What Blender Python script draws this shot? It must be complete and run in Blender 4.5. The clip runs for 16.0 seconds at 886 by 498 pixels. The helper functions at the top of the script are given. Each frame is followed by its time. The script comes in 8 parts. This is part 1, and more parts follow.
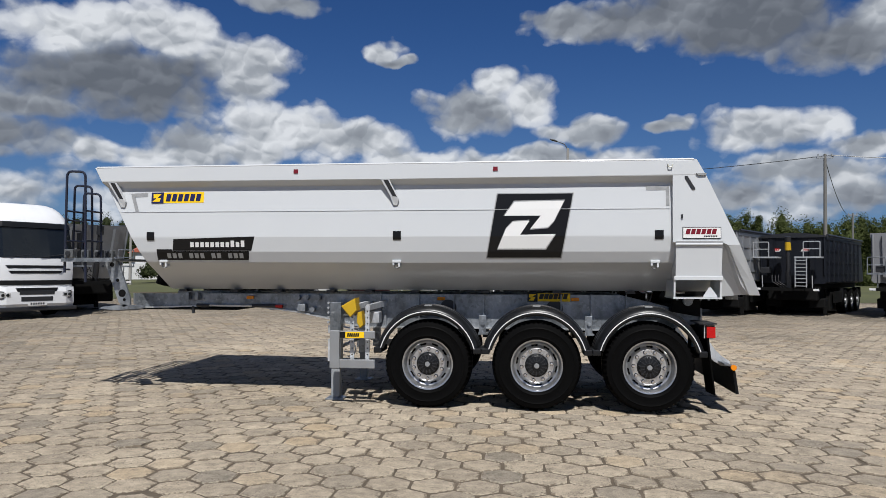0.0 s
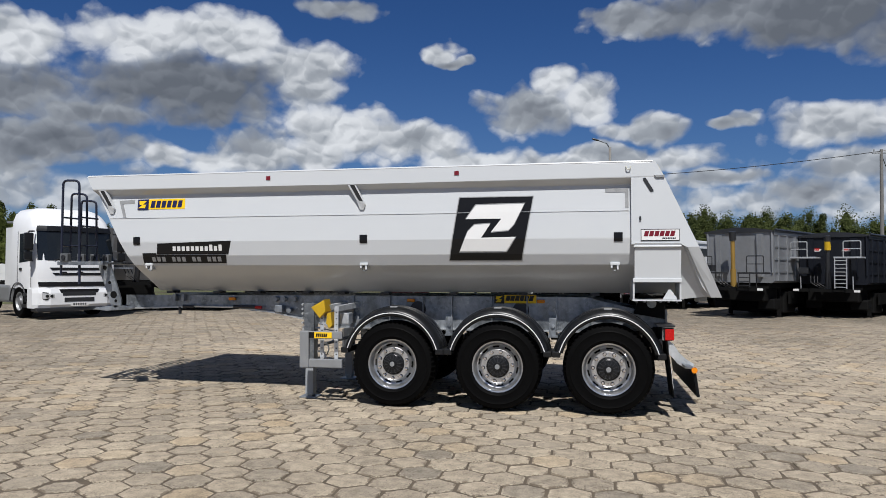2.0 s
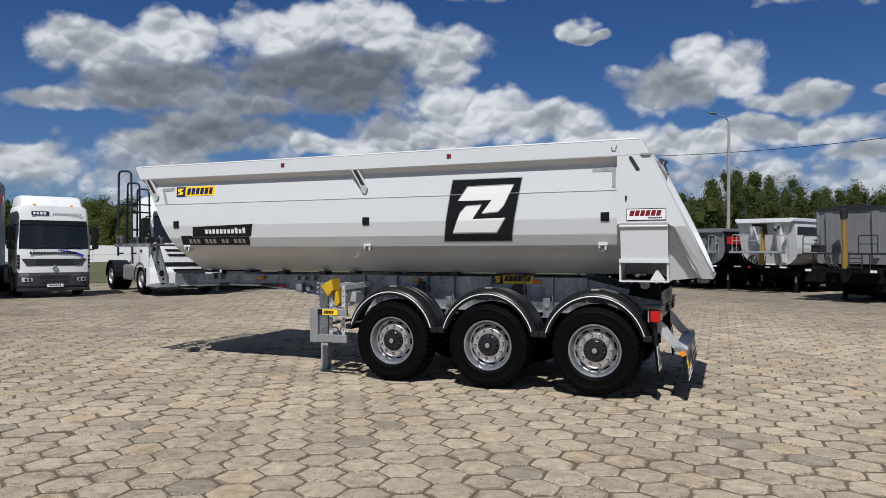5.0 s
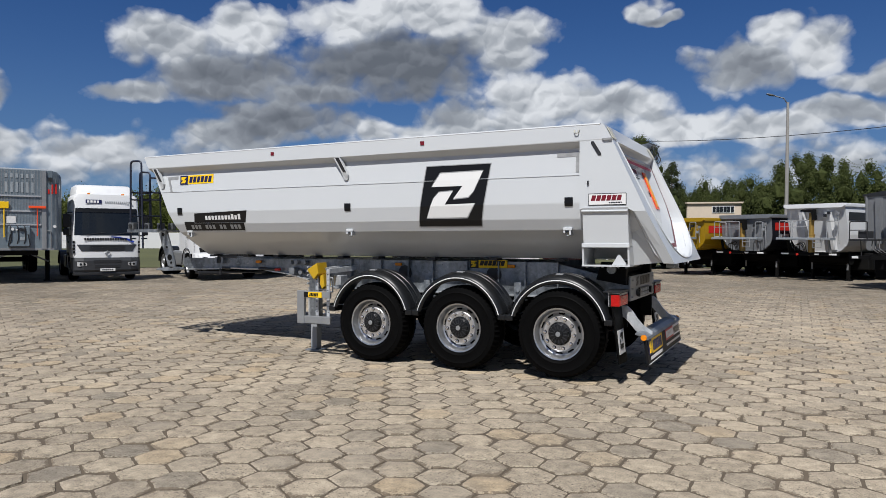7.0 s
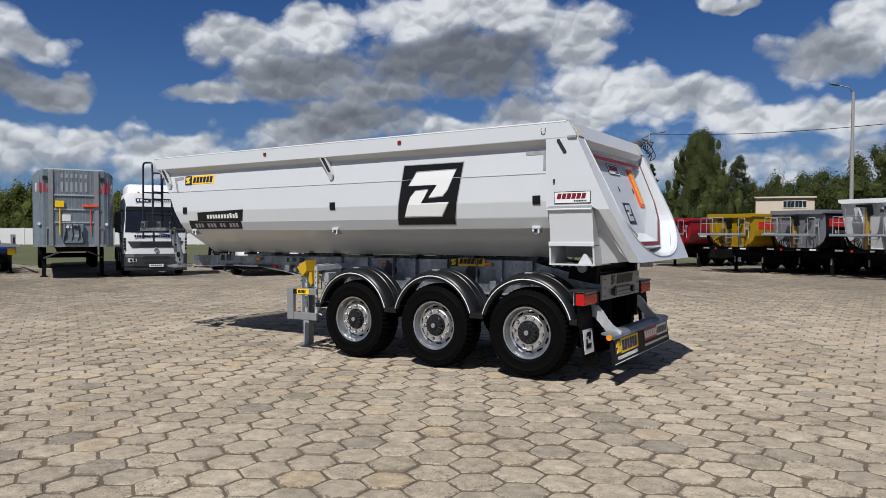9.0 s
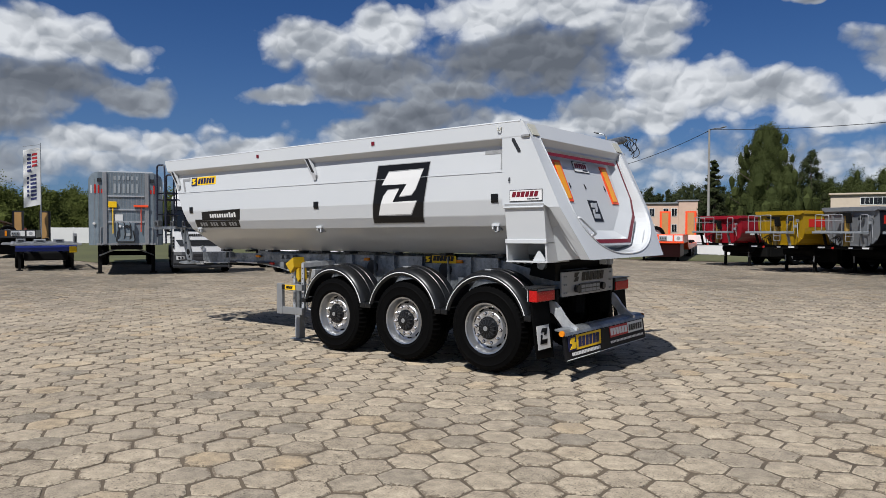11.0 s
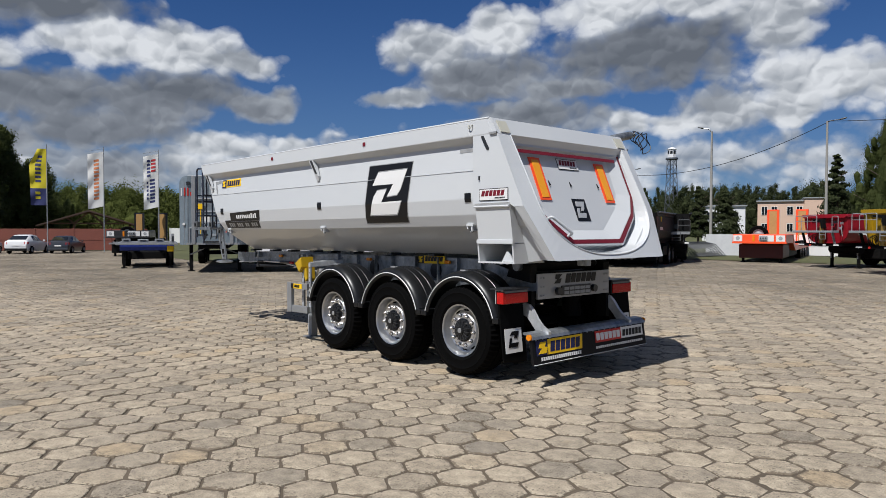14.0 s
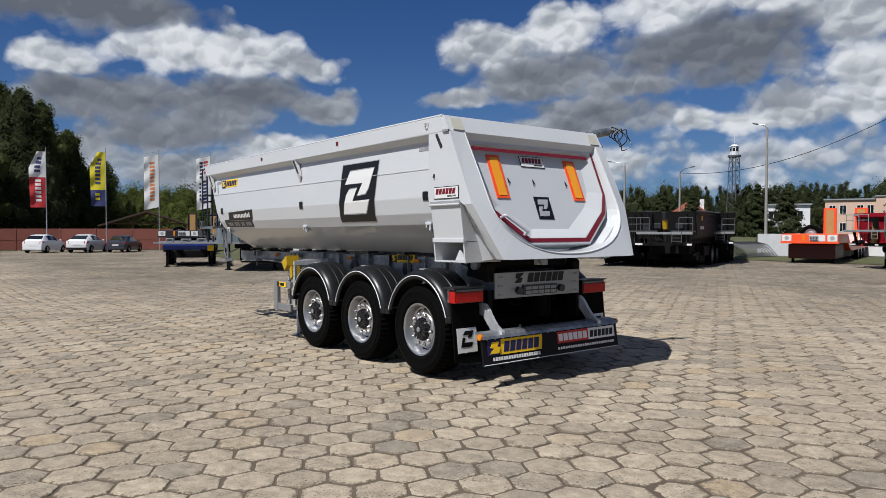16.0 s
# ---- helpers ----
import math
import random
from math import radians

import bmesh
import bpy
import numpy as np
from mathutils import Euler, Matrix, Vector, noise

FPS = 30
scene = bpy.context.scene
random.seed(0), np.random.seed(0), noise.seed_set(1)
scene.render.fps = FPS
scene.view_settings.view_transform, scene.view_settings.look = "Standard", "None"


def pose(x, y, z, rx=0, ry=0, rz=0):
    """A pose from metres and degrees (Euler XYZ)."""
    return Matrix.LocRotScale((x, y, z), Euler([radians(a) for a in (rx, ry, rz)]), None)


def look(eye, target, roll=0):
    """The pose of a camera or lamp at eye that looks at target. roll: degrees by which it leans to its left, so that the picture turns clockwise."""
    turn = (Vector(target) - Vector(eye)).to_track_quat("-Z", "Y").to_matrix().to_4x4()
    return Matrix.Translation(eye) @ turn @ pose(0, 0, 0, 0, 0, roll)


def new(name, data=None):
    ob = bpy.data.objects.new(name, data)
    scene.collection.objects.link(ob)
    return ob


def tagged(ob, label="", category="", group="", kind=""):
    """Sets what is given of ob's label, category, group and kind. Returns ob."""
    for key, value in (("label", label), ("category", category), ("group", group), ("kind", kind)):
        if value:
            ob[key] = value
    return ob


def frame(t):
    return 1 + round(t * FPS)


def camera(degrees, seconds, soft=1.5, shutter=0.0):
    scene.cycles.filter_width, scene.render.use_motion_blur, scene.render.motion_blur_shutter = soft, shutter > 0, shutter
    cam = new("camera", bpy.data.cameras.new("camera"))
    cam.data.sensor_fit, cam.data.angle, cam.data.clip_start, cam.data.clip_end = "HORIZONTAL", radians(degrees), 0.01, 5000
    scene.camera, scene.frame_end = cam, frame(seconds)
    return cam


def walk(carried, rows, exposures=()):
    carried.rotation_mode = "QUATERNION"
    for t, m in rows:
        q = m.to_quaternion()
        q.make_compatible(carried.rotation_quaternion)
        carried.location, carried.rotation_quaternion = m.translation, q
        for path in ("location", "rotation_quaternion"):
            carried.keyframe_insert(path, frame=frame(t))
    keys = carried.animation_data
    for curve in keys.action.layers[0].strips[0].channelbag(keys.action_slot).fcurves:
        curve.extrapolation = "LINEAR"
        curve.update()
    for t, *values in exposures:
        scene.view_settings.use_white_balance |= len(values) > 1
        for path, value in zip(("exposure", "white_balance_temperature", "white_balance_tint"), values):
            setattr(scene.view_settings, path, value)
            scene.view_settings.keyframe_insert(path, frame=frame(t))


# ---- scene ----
cam = camera(63.8, 16.0, soft=0.66)
METRES, EYE, TILT, LEAN, TURN = 9.41, 1.676, 0.0, 0.0, 6.4
ROWS = [
    (0.0, 0.0, 0.0, 0.0, -0.02, 1.55, -0.56),
    (0.5, 0.0337, -0.0028, 0.0, 0.71, 1.58, -0.5),
    (1.0, 0.0652, -0.0092, 0.0027, 1.19, 1.58, -0.52),
    (1.5, 0.0938, -0.0136, 0.0023, 2.42, 1.6, -0.47),
    (2.0, 0.1234, -0.0162, 0.0033, 4.68, 1.57, -0.44),
    (2.5, 0.1542, -0.0186, 0.0038, 7.02, 1.32, -0.45),
    (3.0, 0.187, -0.0196, 0.0043, 9.45, 0.97, -0.43),
    (3.5, 0.2182, -0.0159, 0.0027, 10.86, 0.69, -0.42),
    (4.0, 0.246, -0.0127, 0.0041, 12.2, 0.46, -0.39),
    (6.5, 0.4053, -0.0046, 0.0031, 19.76, -0.81, -0.34),
    (7.0, 0.4335, 0.0032, 0.0017, 20.68, -1.08, -0.34),
    (7.5, 0.4612, 0.0107, 0.0029, 21.42, -1.19, -0.31),
    (8.0, 0.4919, 0.016, 0.0034, 22.36, -1.22, -0.31),
    (8.5, 0.5191, 0.0283, 0.0034, 23.99, -1.32, -0.28),
    (9.0, 0.5492, 0.0439, 0.0056, 26.04, -1.43, -0.27),
    (11.5, 0.706, 0.1004, 0.0047, 32.21, -1.56, -0.16),
    (12.0, 0.7284, 0.1193, 0.0046, 33.11, -1.58, -0.17),
    (12.5, 0.7514, 0.1398, 0.0053, 35.45, -1.6, -0.13),
    (13.0, 0.7745, 0.1578, 0.007, 37.64, -1.59, -0.1),
    (13.5, 0.7948, 0.1777, 0.0059, 39.3, -1.59, -0.08),
    (14.0, 0.8148, 0.1982, 0.0053, 40.69, -1.57, -0.07),
    (14.5, 0.8417, 0.2167, 0.0059, 42.07, -1.56, -0.06),
    (15.0, 0.8659, 0.2353, 0.0059, 43.33, -1.55, -0.05),
    (15.5, 0.8841, 0.2606, 0.0043, 44.37, -1.56, -0.05),
    (16.0, 0.9029, 0.2861, 0.0037, 45.46, -1.58, -0.03),
]
walk(cam, [(t, pose(0, -1.3, 0, TILT, LEAN, 0) @ pose(-0.142, -8.55, EYE, 0, 0, TURN) @ pose(METRES * x, METRES * y, METRES * z, 90 + pitch, roll, yaw)) for t, x, y, z, yaw, pitch, roll in ROWS])

# ---- light ----
SUN_TO = Vector((0.10, -0.675, 1.0)).normalized()
sun_el = math.asin(SUN_TO.z)
sun_data = bpy.data.lights.new("sun", "SUN")
sun_data.energy, sun_data.angle, sun_data.color = 5.0, radians(0.53), (1.0, 0.98, 0.945)
sun_lamp = new("sun", sun_data)
sun_lamp.matrix_world = look((0, 0, 40), Vector((0, 0, 40)) - SUN_TO)


class Graph:
    """Small helper that wires shader nodes."""

    def __init__(self, tree):
        self.t = tree
        self.t.nodes.clear()

    def add(self, kind, sets=None, **links):
        n = self.t.nodes.new(kind)
        for k, v in (sets or {}).items():
            setattr(n, k, v)
        for k, v in links.items():
            key = int(k[1:]) if k[0] == "i" and k[1:].isdigit() else k.replace("_", " ")
            self.put(n, key, v)
        return n

    def put(self, n, key, v):
        s = n.inputs[key]
        if isinstance(v, bpy.types.NodeSocket):
            self.t.links.new(v, s)
        elif isinstance(v, bpy.types.Node):
            self.t.links.new(v.outputs[0], s)
        else:
            s.default_value = v

    def math(self, op, a, b=None, c=None, clamp=False):
        n = self.t.nodes.new("ShaderNodeMath")
        n.operation, n.use_clamp = op, clamp
        for i, v in enumerate((a, b, c)):
            if v is not None:
                self.put(n, i, v)
        return n.outputs[0]

    def vec(self, op, a, b=None, c=None):
        n = self.t.nodes.new("ShaderNodeVectorMath")
        n.operation = op
        for i, v in enumerate((a, b, c)):
            if v is not None:
                self.put(n, i, v)
        return n.outputs["Value" if op in ("LENGTH", "DOT_PRODUCT") else "Vector"]

    def ramp(self, fac, stops, smooth=False):
        n = self.t.nodes.new("ShaderNodeValToRGB")
        if smooth:
            n.color_ramp.interpolation = "EASE"
        els = n.color_ramp.elements
        while len(els) < len(stops):
            els.new(0.5)
        for e, (p, c) in zip(els, stops):
            e.position = p
            e.color = (c, c, c, 1) if isinstance(c, (int, float)) else (*c, 1)
        self.put(n, 0, fac)
        return n.outputs[0]

    def mix(self, fac, a, b, mode="MIX"):
        n = self.t.nodes.new("ShaderNodeMix")
        n.data_type, n.blend_type = "RGBA", mode
        self.put(n, 0, fac)
        for key, v in ((6, a), (7, b)):
            if isinstance(v, tuple) and len(v) == 3:
                v = (*v, 1)
            self.put(n, key, v)
        return n.outputs[2]

    def noise(self, vec, scale, detail=4, rough=0.55, dist=0.0):
        n = self.add("ShaderNodeTexNoise", Vector=vec, Scale=scale, Detail=detail, Roughness=rough, Distortion=dist)
        return n.outputs["Fac"]


world = bpy.data.worlds.new("sky")
scene.world = world
world.use_nodes = True
g = Graph(world.node_tree)
sky = g.add("ShaderNodeTexSky", dict(sky_type="NISHITA", sun_disc=False, sun_elevation=sun_el, sun_rotation=math.atan2(SUN_TO.x, SUN_TO.y), altitude=150, air_density=1.0, dust_density=0.3, ozone_density=4.0))
co = g.add("ShaderNodeTexCoord").outputs["Generated"]
sep = g.add("ShaderNodeSeparateXYZ", Vector=co)
zz = g.math("MAXIMUM", sep.outputs[2], 0.0)
az = g.math("ARCTAN2", g.math("MULTIPLY", sep.outputs[0], -1.0), sep.outputs[1])
el = g.math("ARCSINE", sep.outputs[2])
# cumulus: puffs of cloud (azimuth to the left of +y, elevation, half width, half height in degrees, lightness)
CLOUDS_EAST = [
    (-3.2, 18.8, 3.8, 1.2, 0.55), (-10.2, 19, 6.3, 1.8, 0.35), (-17.1, 18.1, 6.6, 2.4, 0.2), (-23, 16.2, 4.6, 1.9, 0.3),
    (-25.3, 17.1, 2, 2.2, 0.7), (-17.8, 10.5, 4.2, 1.5, 0.75), (-21.7, 10.8, 2, 1.2, 0.9), (-25, 9.2, 2.3, 1, 0.7),
    (-20.4, 7.3, 4.8, 1.5, 0.7), (-16.3, 5.9, 4.2, 1.2, 0.6), (-23.9, 5.6, 3, 1.4, 0.6), (11.4, 17.2, 1.5, 0.8, 0.8),
    (10.2, 16.5, 1.2, 0.4, 0.6), (19.4, 19.8, 3.5, 0.8, 0.6),
]
CLOUDS_NORTH = [
    (2.1, 14.3, 1.7, 1.4, 0.9), (-0.6, 13.3, 2.6, 1.7, 0.85), (4.4, 12.5, 4, 1.8, 0.6), (-4.8, 10.9, 3.6, 1.3, 0.7),
    (-11, 11.5, 1.6, 0.6, 0.55), (-3.3, 8.6, 7, 1.1, 0.75), (-10, 6.8, 3.8, 1, 0.75), (20.4, 10.6, 4, 2.1, 0.9),
    (14.3, 9.9, 5, 1.8, 0.75), (26.1, 9.2, 3.6, 1.7, 0.7), (29.2, 8.3, 2.4, 1.2, 0.85), (9.6, 8.9, 2.4, 1, 0.9),
    (34.4, 16.4, 4.9, 2.3, 0.95), (28.4, 17, 5.8, 2.2, 0.9), (22.3, 15.1, 3.6, 3.1, 0.75), (30.6, 13.5, 8.2, 2.6, 0.2),
]
CLOUDS_MIDDLE = [
    (42.7, 15.2, 3.6, 1.9, 0.9), (48.6, 14, 3.8, 2, 0.8), (44, 12.1, 6.7, 1.9, 0.4), (37.7, 11, 4.5, 1.2, 0.5),
    (39.7, 9, 5.9, 1.9, 0.4), (44.3, 7.5, 3.7, 1.5, 0.6), (32.7, 8.5, 2, 1.1, 0.8), (16.5, 10.7, 4.1, 1.6, 0.85),
    (9, 8.5, 4, 1.5, 0.9), (2.5, 8.2, 4, 1.4, 0.8), (50.1, 10.5, 2.9, 1, 0.6),
    (59.3, 6.2, 2.2, 1.3, 0.8), (53, 6, 4.2, 1.2, 0.8), (59.8, 9.4, 1.6, 1.3, 0.65), (20.9, 9.3, 3.1, 1.3, 0.8),
]
CLOUDS_WEST = [
    (72.6, 13.3, 3, 2, 0.95), (67, 13.2, 4.1, 1.8, 0.85), (62.8, 12.4, 3.4, 1.2, 0.7), (68.5, 9.6, 6.5, 2.1, 0.3),
    (61.6, 9.5, 3.8, 1, 0.45), (64.8, 6.3, 3.6, 1.1, 0.8), (59.2, 6.7, 2.4, 0.8, 0.8), (71.7, 4.1, 3.8, 1.5, 0.5),
    (52.8, 6.5, 3, 0.6, 0.8), (77.3, 15.5, 7.7, 1.7, 0.15), (80.9, 11.9, 3.5, 1.3, 0.8), (72.7, 13.1, 4.7, 1.5, 0.9),
    (77.7, 9.5, 6.9, 1.6, 0.3), (73.0, 7.0, 6.2, 2.0, 0.45), (79.2, 6.2, 4.6, 1.2, 0.5), (18.6, 11.3, 4.2, 1.7, 0.9),
]
comb = g.add("ShaderNodeCombineXYZ", X=az, Y=el)
flat = g.add("ShaderNodeCombineXYZ", X=g.math("MULTIPLY", az, 10.0), Y=g.math("MULTIPLY", el, 12.0))
# billowing edges at two sizes
wob = g.add("ShaderNodeTexNoise", Vector=flat, Scale=1.2, Detail=3.0, Roughness=0.5)
wobv = g.vec("SCALE", g.vec("SUBTRACT", wob.outputs["Color"], (0.5, 0.5, 0.5)))
wobv.node.inputs["Scale"].default_value = 0.055
pos = g.vec("ADD", comb, wobv)
reach, tone, weight = 3.0, 0.05 * 0.72, 0.05
for (a, e, w, h, k) in CLOUDS_EAST + CLOUDS_NORTH + CLOUDS_MIDDLE + CLOUDS_WEST:
    d = g.vec("MULTIPLY_ADD", pos, (1 / radians(w), 1 / radians(h), 0), (-a / w, -e / h, 0))
    far_ = g.vec("LENGTH", d)
    wt = g.math("POWER", g.math("SUBTRACT", 1.8, far_), 7.01)
    reach = g.math("SMOOTH_MIN", far_, reach, 0.2)
    tone = g.math("MULTIPLY_ADD", wt, k, tone)
    weight = g.math("ADD", weight, wt)
tone = g.math("DIVIDE", tone, weight, clamp=True)
field = g.math("SUBTRACT", 1.08, reach)
# broken clouds low over the horizon, and loose fields of cloud over the rest of the sky
low = g.math("SUBTRACT", 0.34, g.math("MULTIPLY", g.math("ABSOLUTE", g.math("SUBTRACT", el, radians(5.2))), 1 / radians(5.6)))
high = g.math("MULTIPLY", g.math("SUBTRACT", g.noise(flat, 0.32, 3, 0.5), 0.50), 2.2)
aloft = g.math("MULTIPLY", g.math("SUBTRACT", el, radians(24.0)), 9.0, clamp=True)
behind = g.math("MULTIPLY", g.math("SUBTRACT", g.math("ABSOLUTE", g.math("SUBTRACT", az, radians(29.0))), radians(66.0)), 9.0, clamp=True)
away = g.math("MAXIMUM", aloft, behind)
high = g.math("SUBTRACT", high, g.math("MULTIPLY", g.math("SUBTRACT", 1.0, away), 3.0))
field = g.math("MAXIMUM", g.math("MAXIMUM", field, g.math("MAXIMUM", low, high)), -0.8)
n0 = g.noise(flat, 2.6, 7, 0.55)
swirl = g.add("ShaderNodeTexNoise", Vector=flat, Scale=2.2, Detail=3.0, Roughness=0.5)
curl = g.vec("ADD", flat, g.vec("MULTIPLY", g.vec("SUBTRACT", swirl.outputs["Color"], (0.5, 0.5, 0.5)), (0.45, 0.45, 0.0)))


def lobes(vec, scale):
    """Rounded heads of cloud: 0 in the middle of a head, about 0.7 in the clefts."""
    return g.add("ShaderNodeTexVoronoi", dict(voronoi_dimensions="2D"), Vector=vec, Scale=scale).outputs["Distance"]


big0, big1 = lobes(curl, 1.5), lobes(g.vec("ADD", curl, (0.03, 0.13, 0)), 1.5)
small0, small1 = lobes(curl, 4.2), lobes(g.vec("ADD", curl, (0.015, 0.06, 0)), 4.2)
dens = g.math("MULTIPLY_ADD", g.math("SUBTRACT", 0.48, big0), 0.50, field)
dens = g.math("MULTIPLY_ADD", g.math("SUBTRACT", 0.42, small0), 0.22, dens)
dens = g.math("MULTIPLY_ADD", g.math("SUBTRACT", n0, 0.47), 0.65, dens)
cover = g.ramp(dens, [(0.0, 0.0), (0.12, 0.22), (0.30, 0.78), (0.55, 1.0)])
lit = g.math("MULTIPLY_ADD", g.math("SUBTRACT", big1, big0), 0.50, g.math("MULTIPLY_ADD", tone, 0.92, 0.03))
lit = g.math("MULTIPLY_ADD", g.math("SUBTRACT", small1, small0), 0.32, lit)
lit = g.math("MULTIPLY_ADD", g.math("SUBTRACT", n0, 0.5), 0.30, lit)
# thin rims let the light through
lit = g.math("ADD", lit, g.math("MULTIPLY", g.math("SUBTRACT", 0.35, dens), 0.18))
cloudcol = g.ramp(lit, [(0.10, (0.29, 0.33, 0.40)), (0.36, (0.46, 0.51, 0.595)), (0.62, (0.78, 0.85, 0.95)), (0.88, (1.62, 1.68, 1.76))])
skycol = g.mix(1.0, sky.outputs[0], (0.044, 0.077, 0.127), "MULTIPLY")
# haze towards the horizon
haze = g.math("POWER", g.math("SUBTRACT", 1.0, g.math("MULTIPLY", zz, 2.6), clamp=True), 2.5)
skycol = g.mix(g.math("MULTIPLY", haze, 0.62), skycol, (0.40, 0.61, 0.95))
full = g.mix(cover, skycol, cloudcol)
bg = g.add("ShaderNodeBackground", Color=full, Strength=0.345)
g.add("ShaderNodeOutputWorld", Surface=bg.outputs[0])
scene.view_settings.exposure = 0.33
scene.view_settings.use_white_balance = True
scene.view_settings.white_balance_temperature = 6430

# ---- materials ----
MATS = {}


def surface(name, color, rough=0.5, metal=0.0, grain=20.0, vary=0.12, bump=0.0, bump_scale=60.0, stain=0.0, stain_col=(0.12, 0.1, 0.08), coat=0.0, spec=0.5, rand=0.0, local=True):
    """A painted, moulded or cast surface: colour varied at two scales, dirt patches, fine relief."""
    if name in MATS:
        return MATS[name]
    m = bpy.data.materials.new(name)
    m.use_nodes = True
    q = Graph(m.node_tree)
    co = q.add("ShaderNodeTexCoord").outputs["Object"]
    fine = q.noise(co, grain, 5, 0.6)
    wide = q.noise(co, grain * 0.09, 3, 0.5)
    f = q.math("ADD", q.math("MULTIPLY", q.math("SUBTRACT", fine, 0.5), vary), q.math("MULTIPLY", q.math("SUBTRACT", wide, 0.5), vary * 1.5))
    f = q.math("ADD", 1.0, f)
    if rand:
        r = q.math("FRACT", q.math("ADD", q.add("ShaderNodeObjectInfo").outputs["Random"], q.add("ShaderNodeNewGeometry").outputs["Random Per Island"]))
        f = q.math("ADD", f, q.math("MULTIPLY", q.math("SUBTRACT", r, 0.5), rand))
    val = q.add("ShaderNodeCombineXYZ", X=f, Y=f, Z=f)
    col = q.mix(1.0, (*color, 1), val.outputs[0], "MULTIPLY")
    if stain:
        s = q.ramp(q.noise(co, grain * 0.17, 6, 0.65), [(0.5, 0.0), (0.72, stain)])
        col = q.mix(s, col, (*stain_col, 1))
    b = q.add("ShaderNodeBsdfPrincipled")
    q.put(b, "Base Color", col)
    rr = q.math("ADD", rough - 0.06, q.math("MULTIPLY", fine, 0.14), clamp=True)
    q.put(b, "Roughness", rr)
    q.put(b, "Metallic", metal)
    q.put(b, "Specular IOR Level", spec)
    q.put(b, "Coat Weight", coat)
    q.put(b, "Coat Roughness", 0.06)
    if bump:
        bn = q.add("ShaderNodeBump", Strength=bump, Distance=0.004, Height=q.noise(co, bump_scale, 6, 0.65))
        q.put(b, "Normal", bn.outputs[0])
    q.add("ShaderNodeOutputMaterial", Surface=b.outputs[0])
    MATS[name] = m
    return m


WHITE = surface("white_paint", (0.462, 0.478, 0.492), 0.34, grain=3.0, vary=0.035, coat=0.6, spec=0.2)
WHITE_TRUCK = surface("white_truck_paint", (0.6054, 0.613, 0.6206), 0.3, grain=4.0, vary=0.05, stain=0.12, coat=0.3)


def galvanised(name, dark, light, metal=0.7):
    """Hot-dip zinc: small crystals of different tone, larger dull and bright runs, white bloom."""
    m = bpy.data.materials.new(name)
    m.use_nodes = True
    q = Graph(m.node_tree)
    co = q.add("ShaderNodeTexCoord").outputs["Object"]
    cell = q.add("ShaderNodeTexVoronoi", Vector=co, Scale=26.0, Randomness=1.0)
    tone = q.add("ShaderNodeSeparateXYZ", Vector=cell.outputs["Color"]).outputs[0]
    run = q.noise(q.vec("MULTIPLY", co, (1.0, 1.0, 0.35)), 5.0, 5, 0.6)
    fac = q.math("ADD", q.math("MULTIPLY", tone, 0.35), q.ramp(run, [(0.36, 0.0), (0.66, 0.75)]), clamp=True)
    col = q.mix(fac, dark, light)
    bloom = q.ramp(q.noise(co, 13.0, 6, 0.7), [(0.60, 0.0), (0.74, 0.6)])
    col = q.mix(bloom, col, (0.62, 0.64, 0.65))
    b = q.add("ShaderNodeBsdfPrincipled", Metallic=metal)
    q.put(b, "Base Color", col)
    q.put(b, "Roughness", q.math("ADD", 0.28, q.math("MULTIPLY", fac, 0.22)))
    bn = q.add("ShaderNodeBump", Strength=0.25, Distance=0.004, Height=q.noise(co, 22.0, 4, 0.6))
    q.put(b, "Normal", bn.outputs[0])
    q.add("ShaderNodeOutputMaterial", Surface=b.outputs[0])
    return m


GALV = galvanised("galvanised_steel", (0.11, 0.122, 0.135), (0.33, 0.352, 0.375))
GALV_BRIGHT = galvanised("new_galvanised_steel", (0.36, 0.375, 0.39), (0.62, 0.635, 0.65), 0.5)
ALU = surface("polished_aluminium", (0.74, 0.74, 0.75), 0.20, metal=1.0, grain=18, vary=0.12)
ALU_DULL = surface("dull_aluminium", (0.3027, 0.3103, 0.3179), 0.45, metal=0.6, grain=6, vary=0.25, stain=0.15)
STEEL_GREY = surface("grey_paint", (0.227, 0.2422, 0.2573), 0.45, grain=6, vary=0.2, stain=0.1)
RUBBER = surface("tyre_rubber", (0.0032, 0.0032, 0.0033), 0.5, grain=30, vary=0.3, bump=0.12, stain=0.12, stain_col=(0.006, 0.0056, 0.005), spec=0.022)
PLASTIC = surface("black_plastic", (0.00616, 0.0066, 0.00748), 0.34, grain=40, vary=0.25, bump=0.06, bump_scale=120, spec=0.32)
BLACK = surface("black_paint", (0.01514, 0.01589, 0.01816), 0.4, grain=12, vary=0.2)
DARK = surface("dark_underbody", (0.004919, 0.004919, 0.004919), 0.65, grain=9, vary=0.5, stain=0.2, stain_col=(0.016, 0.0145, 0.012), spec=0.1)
DECAL_BLACK = surface("black_foil", (0.006054, 0.006054, 0.006811), 0.3, grain=20, vary=0.1, spec=0.25)
DECAL_WHITE = surface("white_foil", (0.6054, 0.6054, 0.5979), 0.35, grain=20, vary=0.05)
MATT_BLACK = surface("matt_black_board", (0.006, 0.006, 0.007), 0.5, grain=14, vary=0.3, spec=0.12)
DECAL_GREY = surface("silver_reflective_tape", (0.227, 0.2308, 0.2346), 0.4, grain=200, vary=0.4)
YELLOW = surface("yellow_foil", (0.74, 0.46, 0.012), 0.45, grain=20, vary=0.08, spec=0.2)
